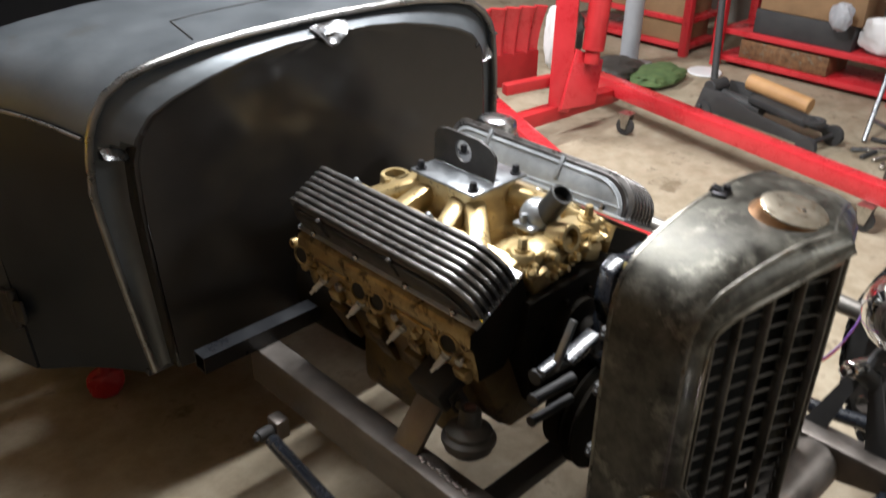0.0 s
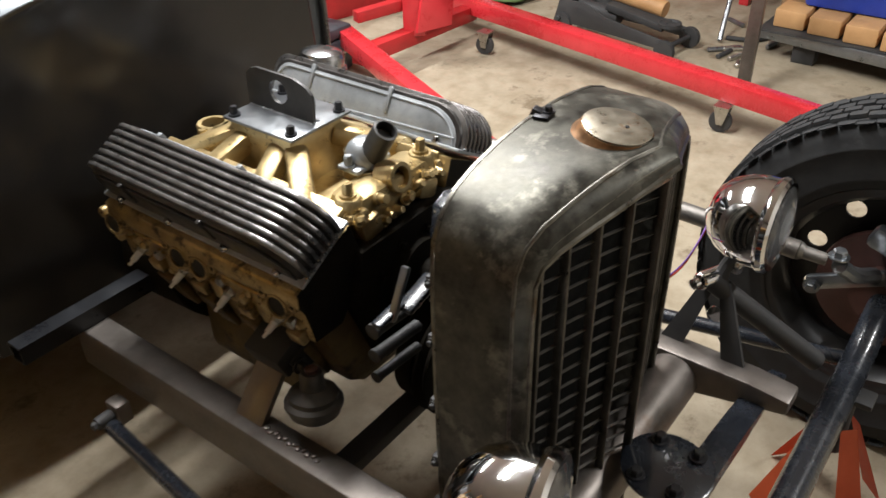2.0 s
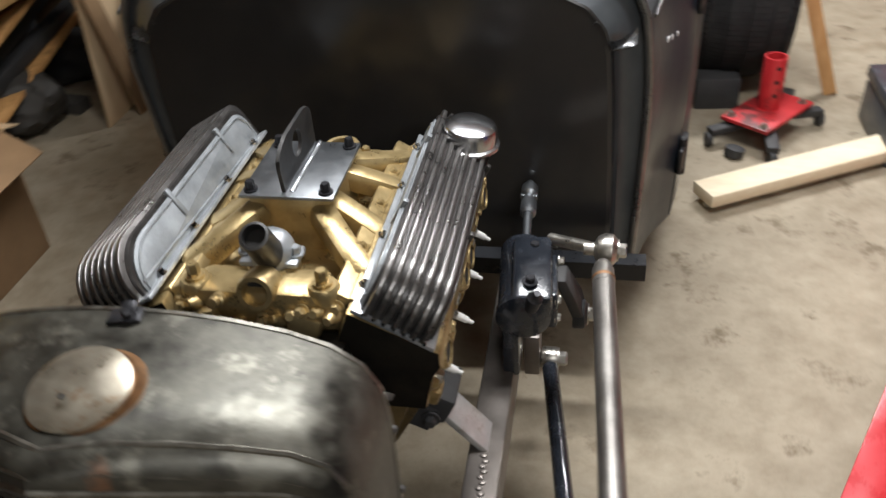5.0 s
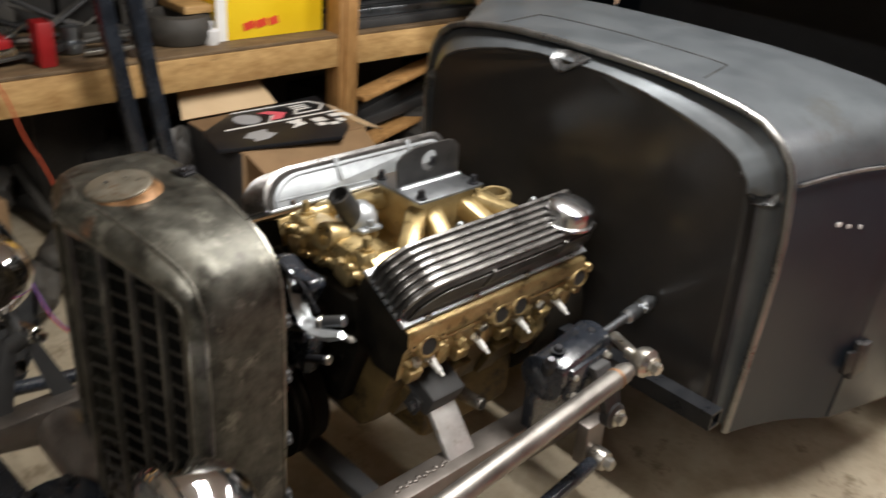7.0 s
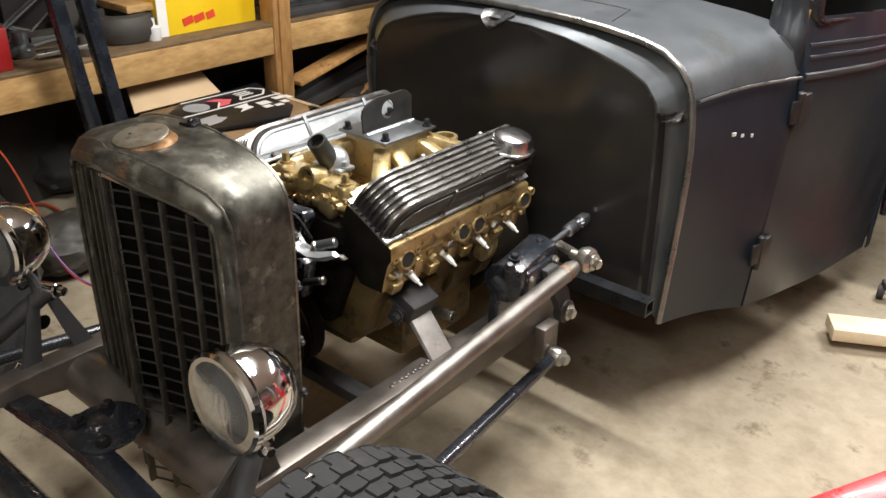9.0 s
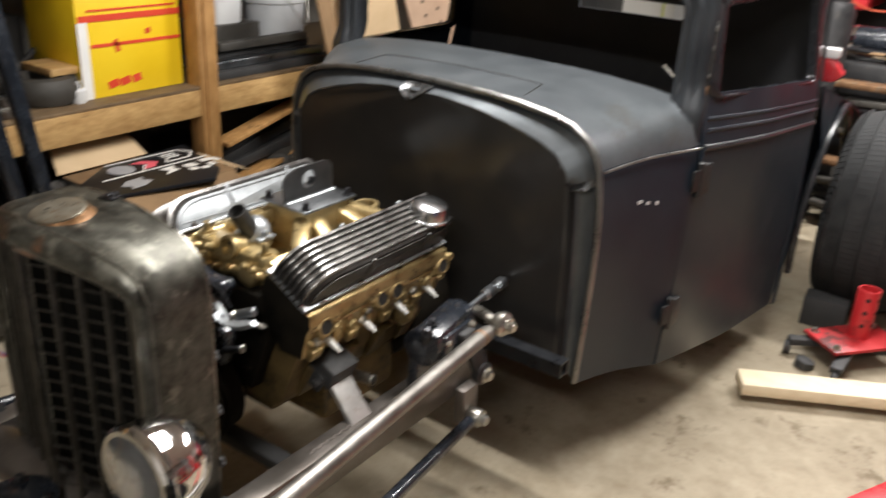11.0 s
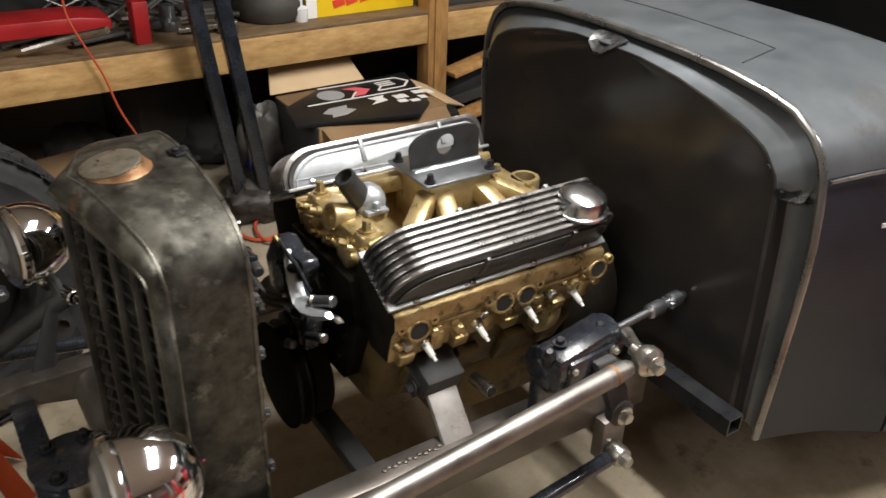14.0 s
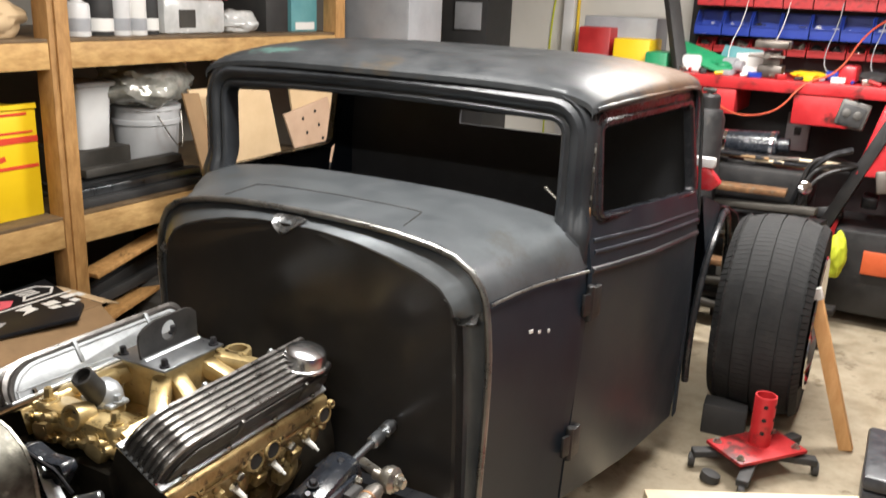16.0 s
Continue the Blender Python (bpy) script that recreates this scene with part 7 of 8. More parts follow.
beam(bm, (1.70, 1.72, 0.12), (1.70, 1.70, 0.50), 0.04, 0.02)
part("brace", bm, RED_DARK, HO)
bm = B()
rod(bm, (2.04, 1.30, 0.42), (2.16, 1.34, 1.1), 0.05, 20)
rod(bm, (2.03, 1.295, 0.36), (2.04, 1.30, 0.42), 0.035, 16)
part("ram", bm, RED_DARK, HO)
bm = B()
prism(bm, [(1.92, 1.36, 0.15), (2.10, 1.30, 0.15), (2.13, 1.30, 0.36), (2.0, 1.36, 0.42)], (0.01, 0.02, 0), 0, 0.003)
part("gusset", bm, RED, HO)
for x, y in ((2.21, 1.19), (2.045, -0.01), (1.63, 1.58), (1.24, 0.62), (0.955, 0.05)):
    bm = B()
    lathe(bm, (x - 0.012, y, 0.045), (1, 0.15, 0), [(0.02, 0), (0.042, 0.002), (0.044, 0.008), (0.044, 0.018), (0.042, 0.024), (0.02, 0.026)], 24)
    w_ = part("caster", bm, BLACK_DULL, HO, "black caster wheel")
    bm = B()
    prism(bm, [(x - 0.02, y - 0.03, 0.105), (x - 0.02, y + 0.03, 0.105), (x - 0.02, y + 0.012, 0.035), (x - 0.02, y - 0.012, 0.035)], (0.003, 0, 0))
    prism(bm, [(x + 0.02, y - 0.03, 0.105), (x + 0.02, y + 0.03, 0.105), (x + 0.02, y + 0.012, 0.035), (x + 0.02, y - 0.012, 0.035)], (0.003, 0, 0))
    box(bm, (x, y, 0.108), (0.06, 0.06, 0.006))
    part("fork", bm, BOLT, w_)
# ribbed red seat behind the hoist
rs = thing("ribbed_red_stool", (2.2, 2.05, 0), "ribbed red plastic roller stool", "stool")
bm = B()
rows = []
for z in np.linspace(0.17, 0.43, 9):
    flare = ((z - 0.17) / 0.26) ** 2
    rows.append([Vector((2.08 + 0.45 * t_ - 0.06 * flare * (1 - t_), 2.16 - 0.12 * t_ - 0.05 * flare + 0.020 * math.cos(t_ * 34 + 0.5 * flare), z + 0.03 * (1 - t_) * flare)) for t_ in np.linspace(0, 1, 60)])
loft(bm, rows, thick=0.012)
part("ribbed_panel", bm, RED, rs)
bm = B()
beam(bm, (2.06, 2.17, 0.09), (2.54, 2.05, 0.09), 0.08, 0.18)
part("base", bm, RED_DARK, rs)

# ---------------------------------------------------------------- board, dolly and things by the driver's door
bm = B()
beam(bm, (0.80, 1.33, 0.045), (1.72, 1.84, 0.045), 0.105, 0.042, 0.003)
solid("pine_plank", bm, PALEWOOD, "fresh pale pine plank lying across small casters", "plank")
for t_ in (0.05, 0.38):
    bm = B()
    p = Vector((0.80, 1.33, 0)).lerp(Vector((1.72, 1.84, 0)), t_)
    lathe(bm, p + Vector((-0.03, -0.03, 0.0122)), (0.5, 0.9, 0), [(0.012, 0), (0.012, 0.1)], 12)
    solid("socket", bm, BOLT, "short plated rod under the plank", "metal rod", "rods under the plank")
ds = thing("red_wheel_dolly", (1.05, 1.83, 0), "red steel plate stand with a tube on black casters", "dolly")
bm = B()
box(bm, (1.052, 1.83, 0.088), (0.30, 0.178, 0.014), turn(0, 0, 51), 0.003)
part("plate", bm, BENCH_RED, ds)
bm = B()
lathe(bm, (1.056, 1.852, 0.093), (0, 0, 1), [(0.038, 0), (0.038, 0.186), (0.037, 0.188), (0.032, 0.188), (0.032, 0.08)], 24, ends=False)
part("tube", bm, BENCH_RED, ds)
for z in (0.15, 0.20, 0.25):
    for dx, dy in ((0.2, -1), (1, -0.25)):
        q = Vector((dx, dy, 0)).normalized()
        bm = B()
        cyl(bm, Vector((1.056, 1.852, z)) + q * 0.030, Vector((1.056, 1.852, z)) + q * 0.039, 0.008, n=12)
        part("pin_hole", bm, DEEP_BLACK, ds)
for x, y in ((0.853, 1.726), (1.045, 1.60), (1.248, 1.902), (1.165, 2.06)):
    bm = B()
    c = Vector((1.052, 1.83, 0.068))
    e = Vector((x, y, 0.055))
    beam(bm, c.lerp(e, 0.12), e, 0.042, 0.026)
    arm = part("arm", bm, BLACK_DULL, ds)
    bm = B()
    lathe(bm, (x - 0.012, y, 0.026), (1, 0.2, 0), [(0.012, 0), (0.025, 0.002), (0.026, 0.012), (0.025, 0.022), (0.012, 0.024)], 18)
    part("caster", bm, BLACK_DULL, arm)
for x, y in ((0.925, 1.775), (1.085, 1.965), (1.175, 1.885), (1.02, 1.69)):
    bm = B()
    bolt(bm, (x, y, 0.095), (0, 0, 1), 0.011, 0.012)
    part("bolt", bm, BOLT, ds)
st = thing("wooden_stick", (1.33, 2.17, 0), "orange-brown wooden stick with a pale tip leaning on the tyre", "stick")
a, b = Vector((1.335, 2.16, 0.004)), Vector((1.128, 2.18, 0.60))
bm = B()
beam(bm, a, a.lerp(b, 0.93), 0.030, 0.048, 0.003)
part("shaft", bm, STICKWOOD, st)
bm = B()
beam(bm, a.lerp(b, 0.93), b, 0.032, 0.052, 0.004)
part("tip", bm, PAPER, st, "white painted tip")
tbx = thing("black_toolbox", (1.57, 1.79, 0), "speckled dark grey plastic toolbox standing on the floor", "toolbox")
part("base", span(B(), (1.395, 1.60, 0.0), (1.75, 1.98, 0.15), 0.012), TOOLBOX, tbx)
part("lid", span(B(), (1.390, 1.595, 0.153), (1.755, 1.985, 0.205), 0.016), TOOLBOX, tbx)
part("latch", span(B(), (1.50, 1.588, 0.12), (1.56, 1.602, 0.175), 0.003), DARK_BOLT, tbx)
part("carry_handle", pipe(B(), [(1.50, 1.79, 0.205), (1.50, 1.79, 0.235), (1.65, 1.79, 0.235), (1.65, 1.79, 0.205)], 0.010, 8), BLACK_DULL, tbx)
bm = B()
box(bm, (0.90, 2.06, 0.06), (0.16, 0.10, 0.12), turn(0, 0, 5), 0.006)
solid("wheel_chock", bm, BLACK_DULL, "black block wedged at the rear tyre", "chock")
bm = B()
lathe(bm, (0.93, 1.66, 0.0), (0.2, 0.1, 1), [(0.03, 0), (0.033, 0.004), (0.033, 0.03), (0.02, 0.034)], 18)
solid("small_socket", bm, BLACK_DULL, "small dark round part on the floor", "car part")
# red lamp-like reflector and white cup behind the cab
rl = thing("red_light", (0.70, 2.09, 0.93), "red plastic light with a white rim on the rear deck", "light")
bm = B()
prism(bm, [(0.63, 2.07, 0.925), (0.735, 2.07, 0.93), (0.765, 2.07, 0.96), (0.72, 2.07, 1.01), (0.665, 2.07, 1.015), (0.635, 2.07, 0.97)], (0, 0.05, 0), 0, 0.010)
part("body", bm, RED, rl)
bm = B()
span(bm, (0.655, 2.075, 1.012), (0.735, 2.115, 1.05), 0.010)
part("cap", bm, WHITE, rl)

# ---------------------------------------------------------------- workbench and wall at the north end
BN = thing("red_tool_bench", (0.9, 4.5, 0), "long red steel tool bench crowded with tools", "workbench")
bm = B()
span(bm, (0.0, 4.18, 1.13), (3.6, 4.9, 1.20), 0.006)
part("bench_top", bm, BENCH_RED, BN)
for x in (0.02, 1.5, 3.5):
    bm = B()
    span(bm, (x, 4.22, 0), (x + 0.07, 4.29, 1.13), 0.004)
    part("leg", bm, RED_DARK, BN)
for x0, x1, z0 in ((0.22, 0.42, 0.98), (0.74, 1.05, 0.96), (1.6, 2.3, 0.3)):
    bm = B()
    span(bm, (x0, 4.19, z0), (x1, 4.75, 1.128), 0.006)
    part("drawer", bm, BENCH_RED, BN)
bm = B()
span(bm, (0.1, 4.5, 0.25), (3.5, 4.88, 0.29), 0.004)
part("lower_shelf", bm, RED_DARK, BN)
bm = B()
span(bm, (0.0, 4.84, 0.30), (3.6, 4.86, 1.12))
part("back_panel", bm, MACHINE, BN)
vs = thing("bench_vise", (0.57, 4.35, 1.2), "grey cast bench vise on the red bench", "vise")
bm = B()
box(bm, (0.57, 4.38, 1.235), (0.14, 0.16, 0.07), None, 0.01)
box(bm, (0.57, 4.40, 1.31), (0.10, 0.10, 0.09), None, 0.012)
box(bm, (0.57, 4.36, 1.39), (0.20, 0.07, 0.05), None, 0.008)
part("body", bm, RAIL, vs)
bm = B()
box(bm, (0.57, 4.28, 1.39), (0.19, 0.05, 0.045), None, 0.008)
rod(bm, (0.57, 4.12, 1.33), (0.57, 4.30, 1.33), 0.018, 14)
rod(bm, (0.47, 4.13, 1.33), (0.67, 4.13, 1.33), 0.008, 10)
part("jaw", bm, RAIL, vs)
rng = random.Random(21)
items = [(0.10, 0.12, 0.10, WHITE, "white"), (0.26, 0.2, 0.08, GREEN_BRIGHT, "green"), (0.34, 0.14, 0.12, GREY_PLASTIC, "grey"), (0.42, 0.10, 0.05, WHITE, "white"), (0.78, 0.18, 0.04, YELLOW, "yellow"), (0.92, 0.12, 0.07, BLUE, "blue"), (1.0, 0.1, 0.1, RED, "red"),
         (1.12, 0.2, 0.06, BLACK_DULL, "black"), (1.25, 0.12, 0.1, GREEN_BRIGHT, "green"), (1.4, 0.2, 0.05, WHITE, "white"), (1.6, 0.2, 0.12, RED_DARK, "dark red"), (1.85, 0.2, 0.1, BLACK_DULL, "black")]
for k, (x, w, h, m, c) in enumerate(items):
    y = 4.36 + rng.uniform(0, 0.15)
    if k % 3 == 1:
        bag("bench_bag", (x, y, 1.2 + h * 0.55), (w * 0.6, 0.1, h * 0.6), m, f"crumpled {c} plastic bag on the bench", 200 + k)
    elif k % 3 == 2:
        bm = B()
        lathe(bm, (x - w * 0.4, y, 1.2 + h * 0.4), (1, rng.uniform(-0.5, 0.5), 0), [(h * 0.2, 0), (h * 0.4, 0.005), (h * 0.4, w * 0.6), (h * 0.28, w * 0.62), (h * 0.28, w * 0.9), (h * 0.1, w * 0.92)], 18)
        solid("bench_tool", bm, m, f"{c} power tool lying on the bench", "tool", "tools on the bench")
    else:
        bm = B()
        box(bm, (x, y, 1.2 + h / 2), (w, 0.16, h), turn(0, 0, rng.uniform(-25, 25)), min(h, w) * 0.2)
        solid("bench_item", bm, m, f"{c} plastic tool case lying on the bench", "tool case", "cases on the bench")
for k in range(26):
    bm = B()
    x, y = 0.05 + 0.075 * k, rng.uniform(4.2, 4.32)
    m = (BOLT, RED_DARK, BLACK_DULL, YELLOW, GREY_PLASTIC, PAPER, BLUE)[k % 7]
    if k % 2:
        rod(bm, (x, y, 1.21), (x + rng.uniform(-0.1, 0.1), y + rng.uniform(-0.02, 0.1), 1.21 + rng.uniform(0, 0.02)), 0.010, 8)
    else:
        box(bm, (x, y, 1.2 + 0.016), (rng.uniform(0.03, 0.08), 0.05, 0.032), turn(0, 0, rng.uniform(-40, 40)), 0.006)
    solid("small_tool", bm, m, "small hand tool lying on the bench", "tool", "small tools on the bench")
# rack of blue bins
rk = thing("bin_rack", (0.9, 4.85, 1.4), "red wall rack of blue plastic parts bins", "bin rack")
bm = B()
span(bm, (-0.05, 4.90, 1.205), (2.2, 4.93, 2.0), 0.003)
part("rack", bm, BLACK_DULL, rk, "dark rack panel")


def bin_mesh(w, d, h, m):
    """An open hopper-fronted parts bin: floor, back, two sides with a cut front and a low lip."""
    bm = B()
    t = 0.005
    span(bm, (0, -d, 0), (w, 0, t))
    span(bm, (t, -t, t), (w - t, 0, h))
    span(bm, (t, -d, t), (w - t, -d + t, h * 0.42))
    span(bm, (t, -d - 0.012, h * 0.42 - 0.004), (w - t, -d + t, h * 0.42 + 0.004))
    for x in (0, w - t):
        prism(bm, [(x, -d, t), (x, 0, t), (x, 0, h), (x, -d * 0.62, h), (x, -d, h * 0.42)], (t, 0, 0))
    return finish(bm, "bin", m)


blue_bin, red_bin, low_bin = bin_mesh(0.168, 0.20, 0.15, BLUE), bin_mesh(0.168, 0.20, 0.15, BENCH_RED), bin_mesh(0.105, 0.14, 0.09, RED_DARK)
rng = random.Random(77)


def rack_bin(me, x, z, w, fill):
    ob = new("bin", me)
    ob.location = (x, 4.895, z)
    ob.parent = rk
    ob.matrix_parent_inverse = Matrix.Translation(-ROOT[rk])
    bm = B()
    for _ in range(7):
        box(bm, (x + rng.uniform(0.03, w - 0.03), 4.895 - rng.uniform(0.05, 0.11), z + rng.uniform(0.02, 0.06)), (rng.uniform(0.02, 0.06), rng.uniform(0.02, 0.05), rng.uniform(0.015, 0.04)), turn(rng.uniform(-40, 40), rng.uniform(-40, 40), rng.uniform(-60, 60)), 0.003)
    solid("bin_contents", bm, fill, "small loose parts lying in a plastic bin", "small parts", "contents of the bins")


for k in range(12):
    rack_bin(blue_bin, 0.02 + 0.175 * k, 1.42, 0.168, (BOLT, PAPER, DEEP_BLACK, WHITE, GREY_PLASTIC)[(k * 3 + 1) % 5])
    for z in (1.60, 1.78):
        rack_bin(red_bin, 0.02 + 0.175 * k, z, 0.168, (DEEP_BLACK, BOLT)[k % 2])
# low bins in darker red: the shade below the blue row is painted in
for k in range(18):
    rack_bin(low_bin, 0.03 + 0.114 * k, 1.31, 0.105, (DEEP_BLACK, DARK_BOLT, BOLT)[k % 3])
# tray, printed sheets and a switch box about the bench
bm = B()
box(bm, (0.16, 4.40, 1.285), (0.40, 0.012, 0.13), turn(-48, 16, -12), 0.004)
box(bm, (0.16, 4.355, 1.245), (0.40, 0.05, 0.012), turn(-10, 16, -12), 0.004)
solid("green_tray", bm, GREEN_BRIGHT, "green plastic tray lying tilted on the bench", "tray")
for c, sz, r, m, lb in (((0.36, 4.52, 1.30), (0.24, 0.004, 0.14), (-42, 4, -8), TEAL, "pale teal printed sheet on the bench"), ((0.46, 4.46, 1.285), (0.22, 0.004, 0.14), (-50, -6, 6), PAPER, "white paper sheet on the bench")):
    bm = B()
    box(bm, c, sz, turn(*r))
    solid("bench_sheet", bm, m, lb, "paper", "papers on the bench")
sw = thing("switch_box", (0.75, 4.82, 0.79), "small grey switch box fixed under the bench", "switch box")
part("body", span(B(), (0.66, 4.79, 0.72), (0.80, 4.838, 0.96), 0.006), GREY_PLASTIC, sw)
part("switch", span(B(), (0.71, 4.782, 0.82), (0.75, 4.79, 0.87), 0.002), BLACK_DULL, sw)
tk = thing("gas_cylinder", (0.428, 3.40, 0), "dark steel gas cylinder standing behind the cab", "gas cylinder")
bm = B()
lathe(bm, (0.428, 3.40, 0.0), (0, 0, 1), [(0.075, 0), (0.088, 0.01), (0.088, 1.04), (0.072, 1.08), (0.055, 1.09), (0.055, 1.15), (0.045, 1.16)], 28)
part("tank", bm, MACHINE, tk)
bm = B()
rod(bm, (0.428, 3.40, 1.15), (0.428, 3.40, 1.19), 0.016, 12)
rod(bm, (0.39, 3.40, 1.18), (0.46, 3.38, 1.18), 0.010, 12)
part("valve", bm, GREY_CAST, tk)
bm = B()
pipe(bm, [(0.25, 4.3, 1.08), (0.35, 4.12, 1.02), (0.5, 4.1, 0.98), (0.68, 4.12, 1.03), (0.78, 4.18, 1.2), (0.95, 4.25, 1.25), (1.05, 4.4, 1.5), (1.25, 4.6, 1.62), (1.35, 4.7, 1.9)], 0.0058, 8, smooth=3)
solid("orange_bench_cord", bm, ORANGE, "orange extension cord draped over the bench", "cord")
for x in (0.30, 0.55, 0.85, 1.1):
    bm = B()
    pipe(bm, [(x, 4.86, 2.1), (x + 0.05, 4.7, 1.6), (x - 0.03, 4.45, 1.28), (x + 0.1, 4.4, 1.22)], 0.003, 6, smooth=2)
    solid("hanging_cable", bm, WHITE if x < 0.7 else GREY_PLASTIC, "thin pale cable hanging over the bench", "cable", "bench cables")
# left of the bench: cabinet, pale door, cord
cbt = thing("grey_cabinet", (-1.35, 4.75, 0), "dark grey metal cabinet by the wall", "cabinet")
bm = B()
span(bm, (-1.86, 4.55, 0), (-1.41, 4.98, 2.0), 0.006)
part("body", bm, BLACK_DULL, cbt)
bm = B()
span(bm, (-1.66, 4.53, 1.36), (-1.45, 4.548, 1.55), 0.004)
part("vent_panel", bm, GREY_PLASTIC, cbt)
bm = B()
span(bm, (-0.98, 4.93, 0), (-0.90, 4.998, 2.1), 0.004)
solid("door_frame_trim", bm, WHITE, "white painted door trim", "trim", kind="structure")
bm = B()
pipe(bm, [(-1.06, 4.992, 2.5), (-1.05, 4.992, 1.75), (-1.09, 4.992, 1.45), (-1.10, 4.992, 1.0), (-1.08, 4.992, 0.01)], 0.007, 8, smooth=2)
solid("hanging_lead", bm, LIME, "yellow cord hanging on the pale wall", "cord")
bm = B()
pipe(bm, [(-0.88, 4.96, 2.1), (-0.87, 4.95, 1.2), (-0.88, 4.96, 0.1)], 0.012, 8)
solid("yellow_pipe", bm, YELLOW, "yellow strip beside the door trim", "pipe")
tb = thing("grey_storage_tote", (-1.55, 3.4, 0), "grey plastic tote standing on a dark box", "tote")
bm = B()
span(bm, (-1.85, 3.2, 1.0), (-1.25, 3.6, 1.75), 0.02)
part("tub", bm, GREY_PLASTIC, tb)
bm = B()
span(bm, (-1.87, 3.18, 0.0), (-1.23, 3.62, 1.0), 0.01)
part("dark_box", bm, SHADOWED, tb)
for x, y, w, h, m, lb in ((-0.57, 4.6, 0.22, 1.43, RED_DARK, "dark red tool chest"), (-0.30, 4.55, 0.24, 1.37, YELLOW, "yellow tool case on a stand"), (-0.45, 4.75, 0.5, 1.50, GREY_PLASTIC, "grey tool case on a stand"), (-0.12, 4.5, 0.14, 1.3, GREEN_BRIGHT, "green tool case on a stand")):
    bm = B()
    span(bm, (x - w / 2, y - 0.15, 0), (x + w / 2, y + 0.15, h), 0.01)
    solid("tool_case", bm, m, lb, "tool case", "cases by the wall")
bm = B()
beam(bm, (0.06, 4.3, 1.18), (-0.13, 4.5, 1.75), 0.08, 0.06)
solid("black_press_arm", bm, BLACK_DULL, "black metal machine arm by the bench", "machine")
# offcuts and scraps heaped behind the rear wheel
rng = random.Random(63)
for k in range(16):
    x, y = 0.34 + 0.085 * k * 0.55 + rng.uniform(-0.03, 0.03), 3.52 + rng.uniform(-0.05, 0.05)
    L, a = rng.uniform(0.14, 0.34), rng.uniform(-0.5, 0.5)
    z = 0.612 + 0.012 * (k % 4)
    bm = B()
    if k % 3 == 2:
        rod(bm, (x, 3.66, z + 0.188), (x + L * math.cos(a), 3.66 + 0.12 * a, z + 0.19), 0.009, 8)
    else:
        box(bm, (x + L / 2, 3.68, z + 0.183), (L, 0.05, 0.016), turn(rng.uniform(-6, 6), rng.uniform(-5, 5), math.degrees(a) * 0.6), 0.003)
    solid("bench_scrap", bm, (MACHINE, RAIL, CARD, DARK_BOLT, MACHINE, PALEWOOD)[k % 6], "offcut heaped among parts under the bench", "offcut", "heaped offcuts")
# machines on the floor before the bench
mc = thing("welding_machine", (1.25, 3.75, 0), "black and red wheeled shop machine with hoses", "machine")
bm = B()
span(bm, (1.10, 3.62, 0.07), (1.75, 4.1, 0.52), 0.02)
part("body", bm, MACHINE, mc)
bm = B()
prism(bm, [(1.14, 3.6, 0.80), (1.40, 3.6, 0.80), (1.46, 3.6, 1.14), (1.22, 3.6, 1.14)], (0, 0.3, 0), 0, 0.01)
part("red_housing", bm, RED, mc)
bm = B()
beam(bm, (1.02, 3.66, 0.45), (1.30, 3.62, 1.15), 0.08, 0.06)
part("frame_arm", bm, MACHINE, mc)
bm = B()
box(bm, (1.09, 3.58, 1.10), (0.14, 0.06, 0.13), turn(-10, 12, 0), 0.012)
lh = part("gauge_housing", bm, GREY_CAST, mc)
bm = B()
box(bm, (1.088, 3.547, 1.10), (0.11, 0.006, 0.10), turn(-10, 12, 0), 0.002)
part("gauge_face", bm, MACHINE, lh, "dark gauge face")
for k in range(2):
    bm = B()
    lathe(bm, (1.062 + 0.052 * k, 3.543, 1.112 - 0.010 * k), (0.17, -1, 0.15), [(0.019, -0.004), (0.021, 0.002), (0.017, 0.004)], 20)
    part("dial", bm, GREY_CAST, lh, "small pale gauge dial")
bm = B()
pipe(bm, [(0.88, 3.56, 0.62), (0.93, 3.52, 0.80), (1.02, 3.52, 0.90), (1.12, 3.56, 0.93)], 0.016, 8, smooth=2)
part("grey_hose", bm, DARK_BOLT, mc)
bm = B()
lathe(bm, (0.93, 3.50, 0.72), (0.3, -1, 0.4), [(0.03, 0), (0.034, 0.006), (0.034, 0.03), (0.02, 0.036)], 18)
part("chrome_valve", bm, CHROME, mc)
rng = random.Random(31)
for k in range(9):
    bm = B()
    x, z = rng.uniform(1.05, 1.6), rng.uniform(0.54, 0.78)
    box(bm, (x, rng.uniform(3.62, 3.9), z), (rng.uniform(0.06, 0.16), 0.12, rng.uniform(0.05, 0.12)), turn(rng.uniform(-20, 20), rng.uniform(-20, 20), 0), 0.012)
    part("machine_part", bm, (MACHINE, GREY_CAST, RAIL, DARK_BOLT)[k % 4], mc)
for k in range(3):
    bm = B()
    pipe(bm, [(1.0 + 0.05 * k, 3.6, 0.30), (0.90, 3.5, 0.5 + 0.1 * k), (0.95, 3.5, 0.78 + 0.06 * k), (1.15, 3.6, 0.85)], 0.011, 8, smooth=3)
    part("hose", bm, MACHINE, mc)
bm = B()
span(bm, (1.25, 3.6, 0.30), (1.45, 3.618, 0.42), 0.004)
part("red_panel", bm, ORANGE_RED, mc)
bag("lime_rag", (1.13, 3.5, 0.40), (0.05, 0.05, 0.12), LIME, "bright lime cloth hanging on a machine", 31)


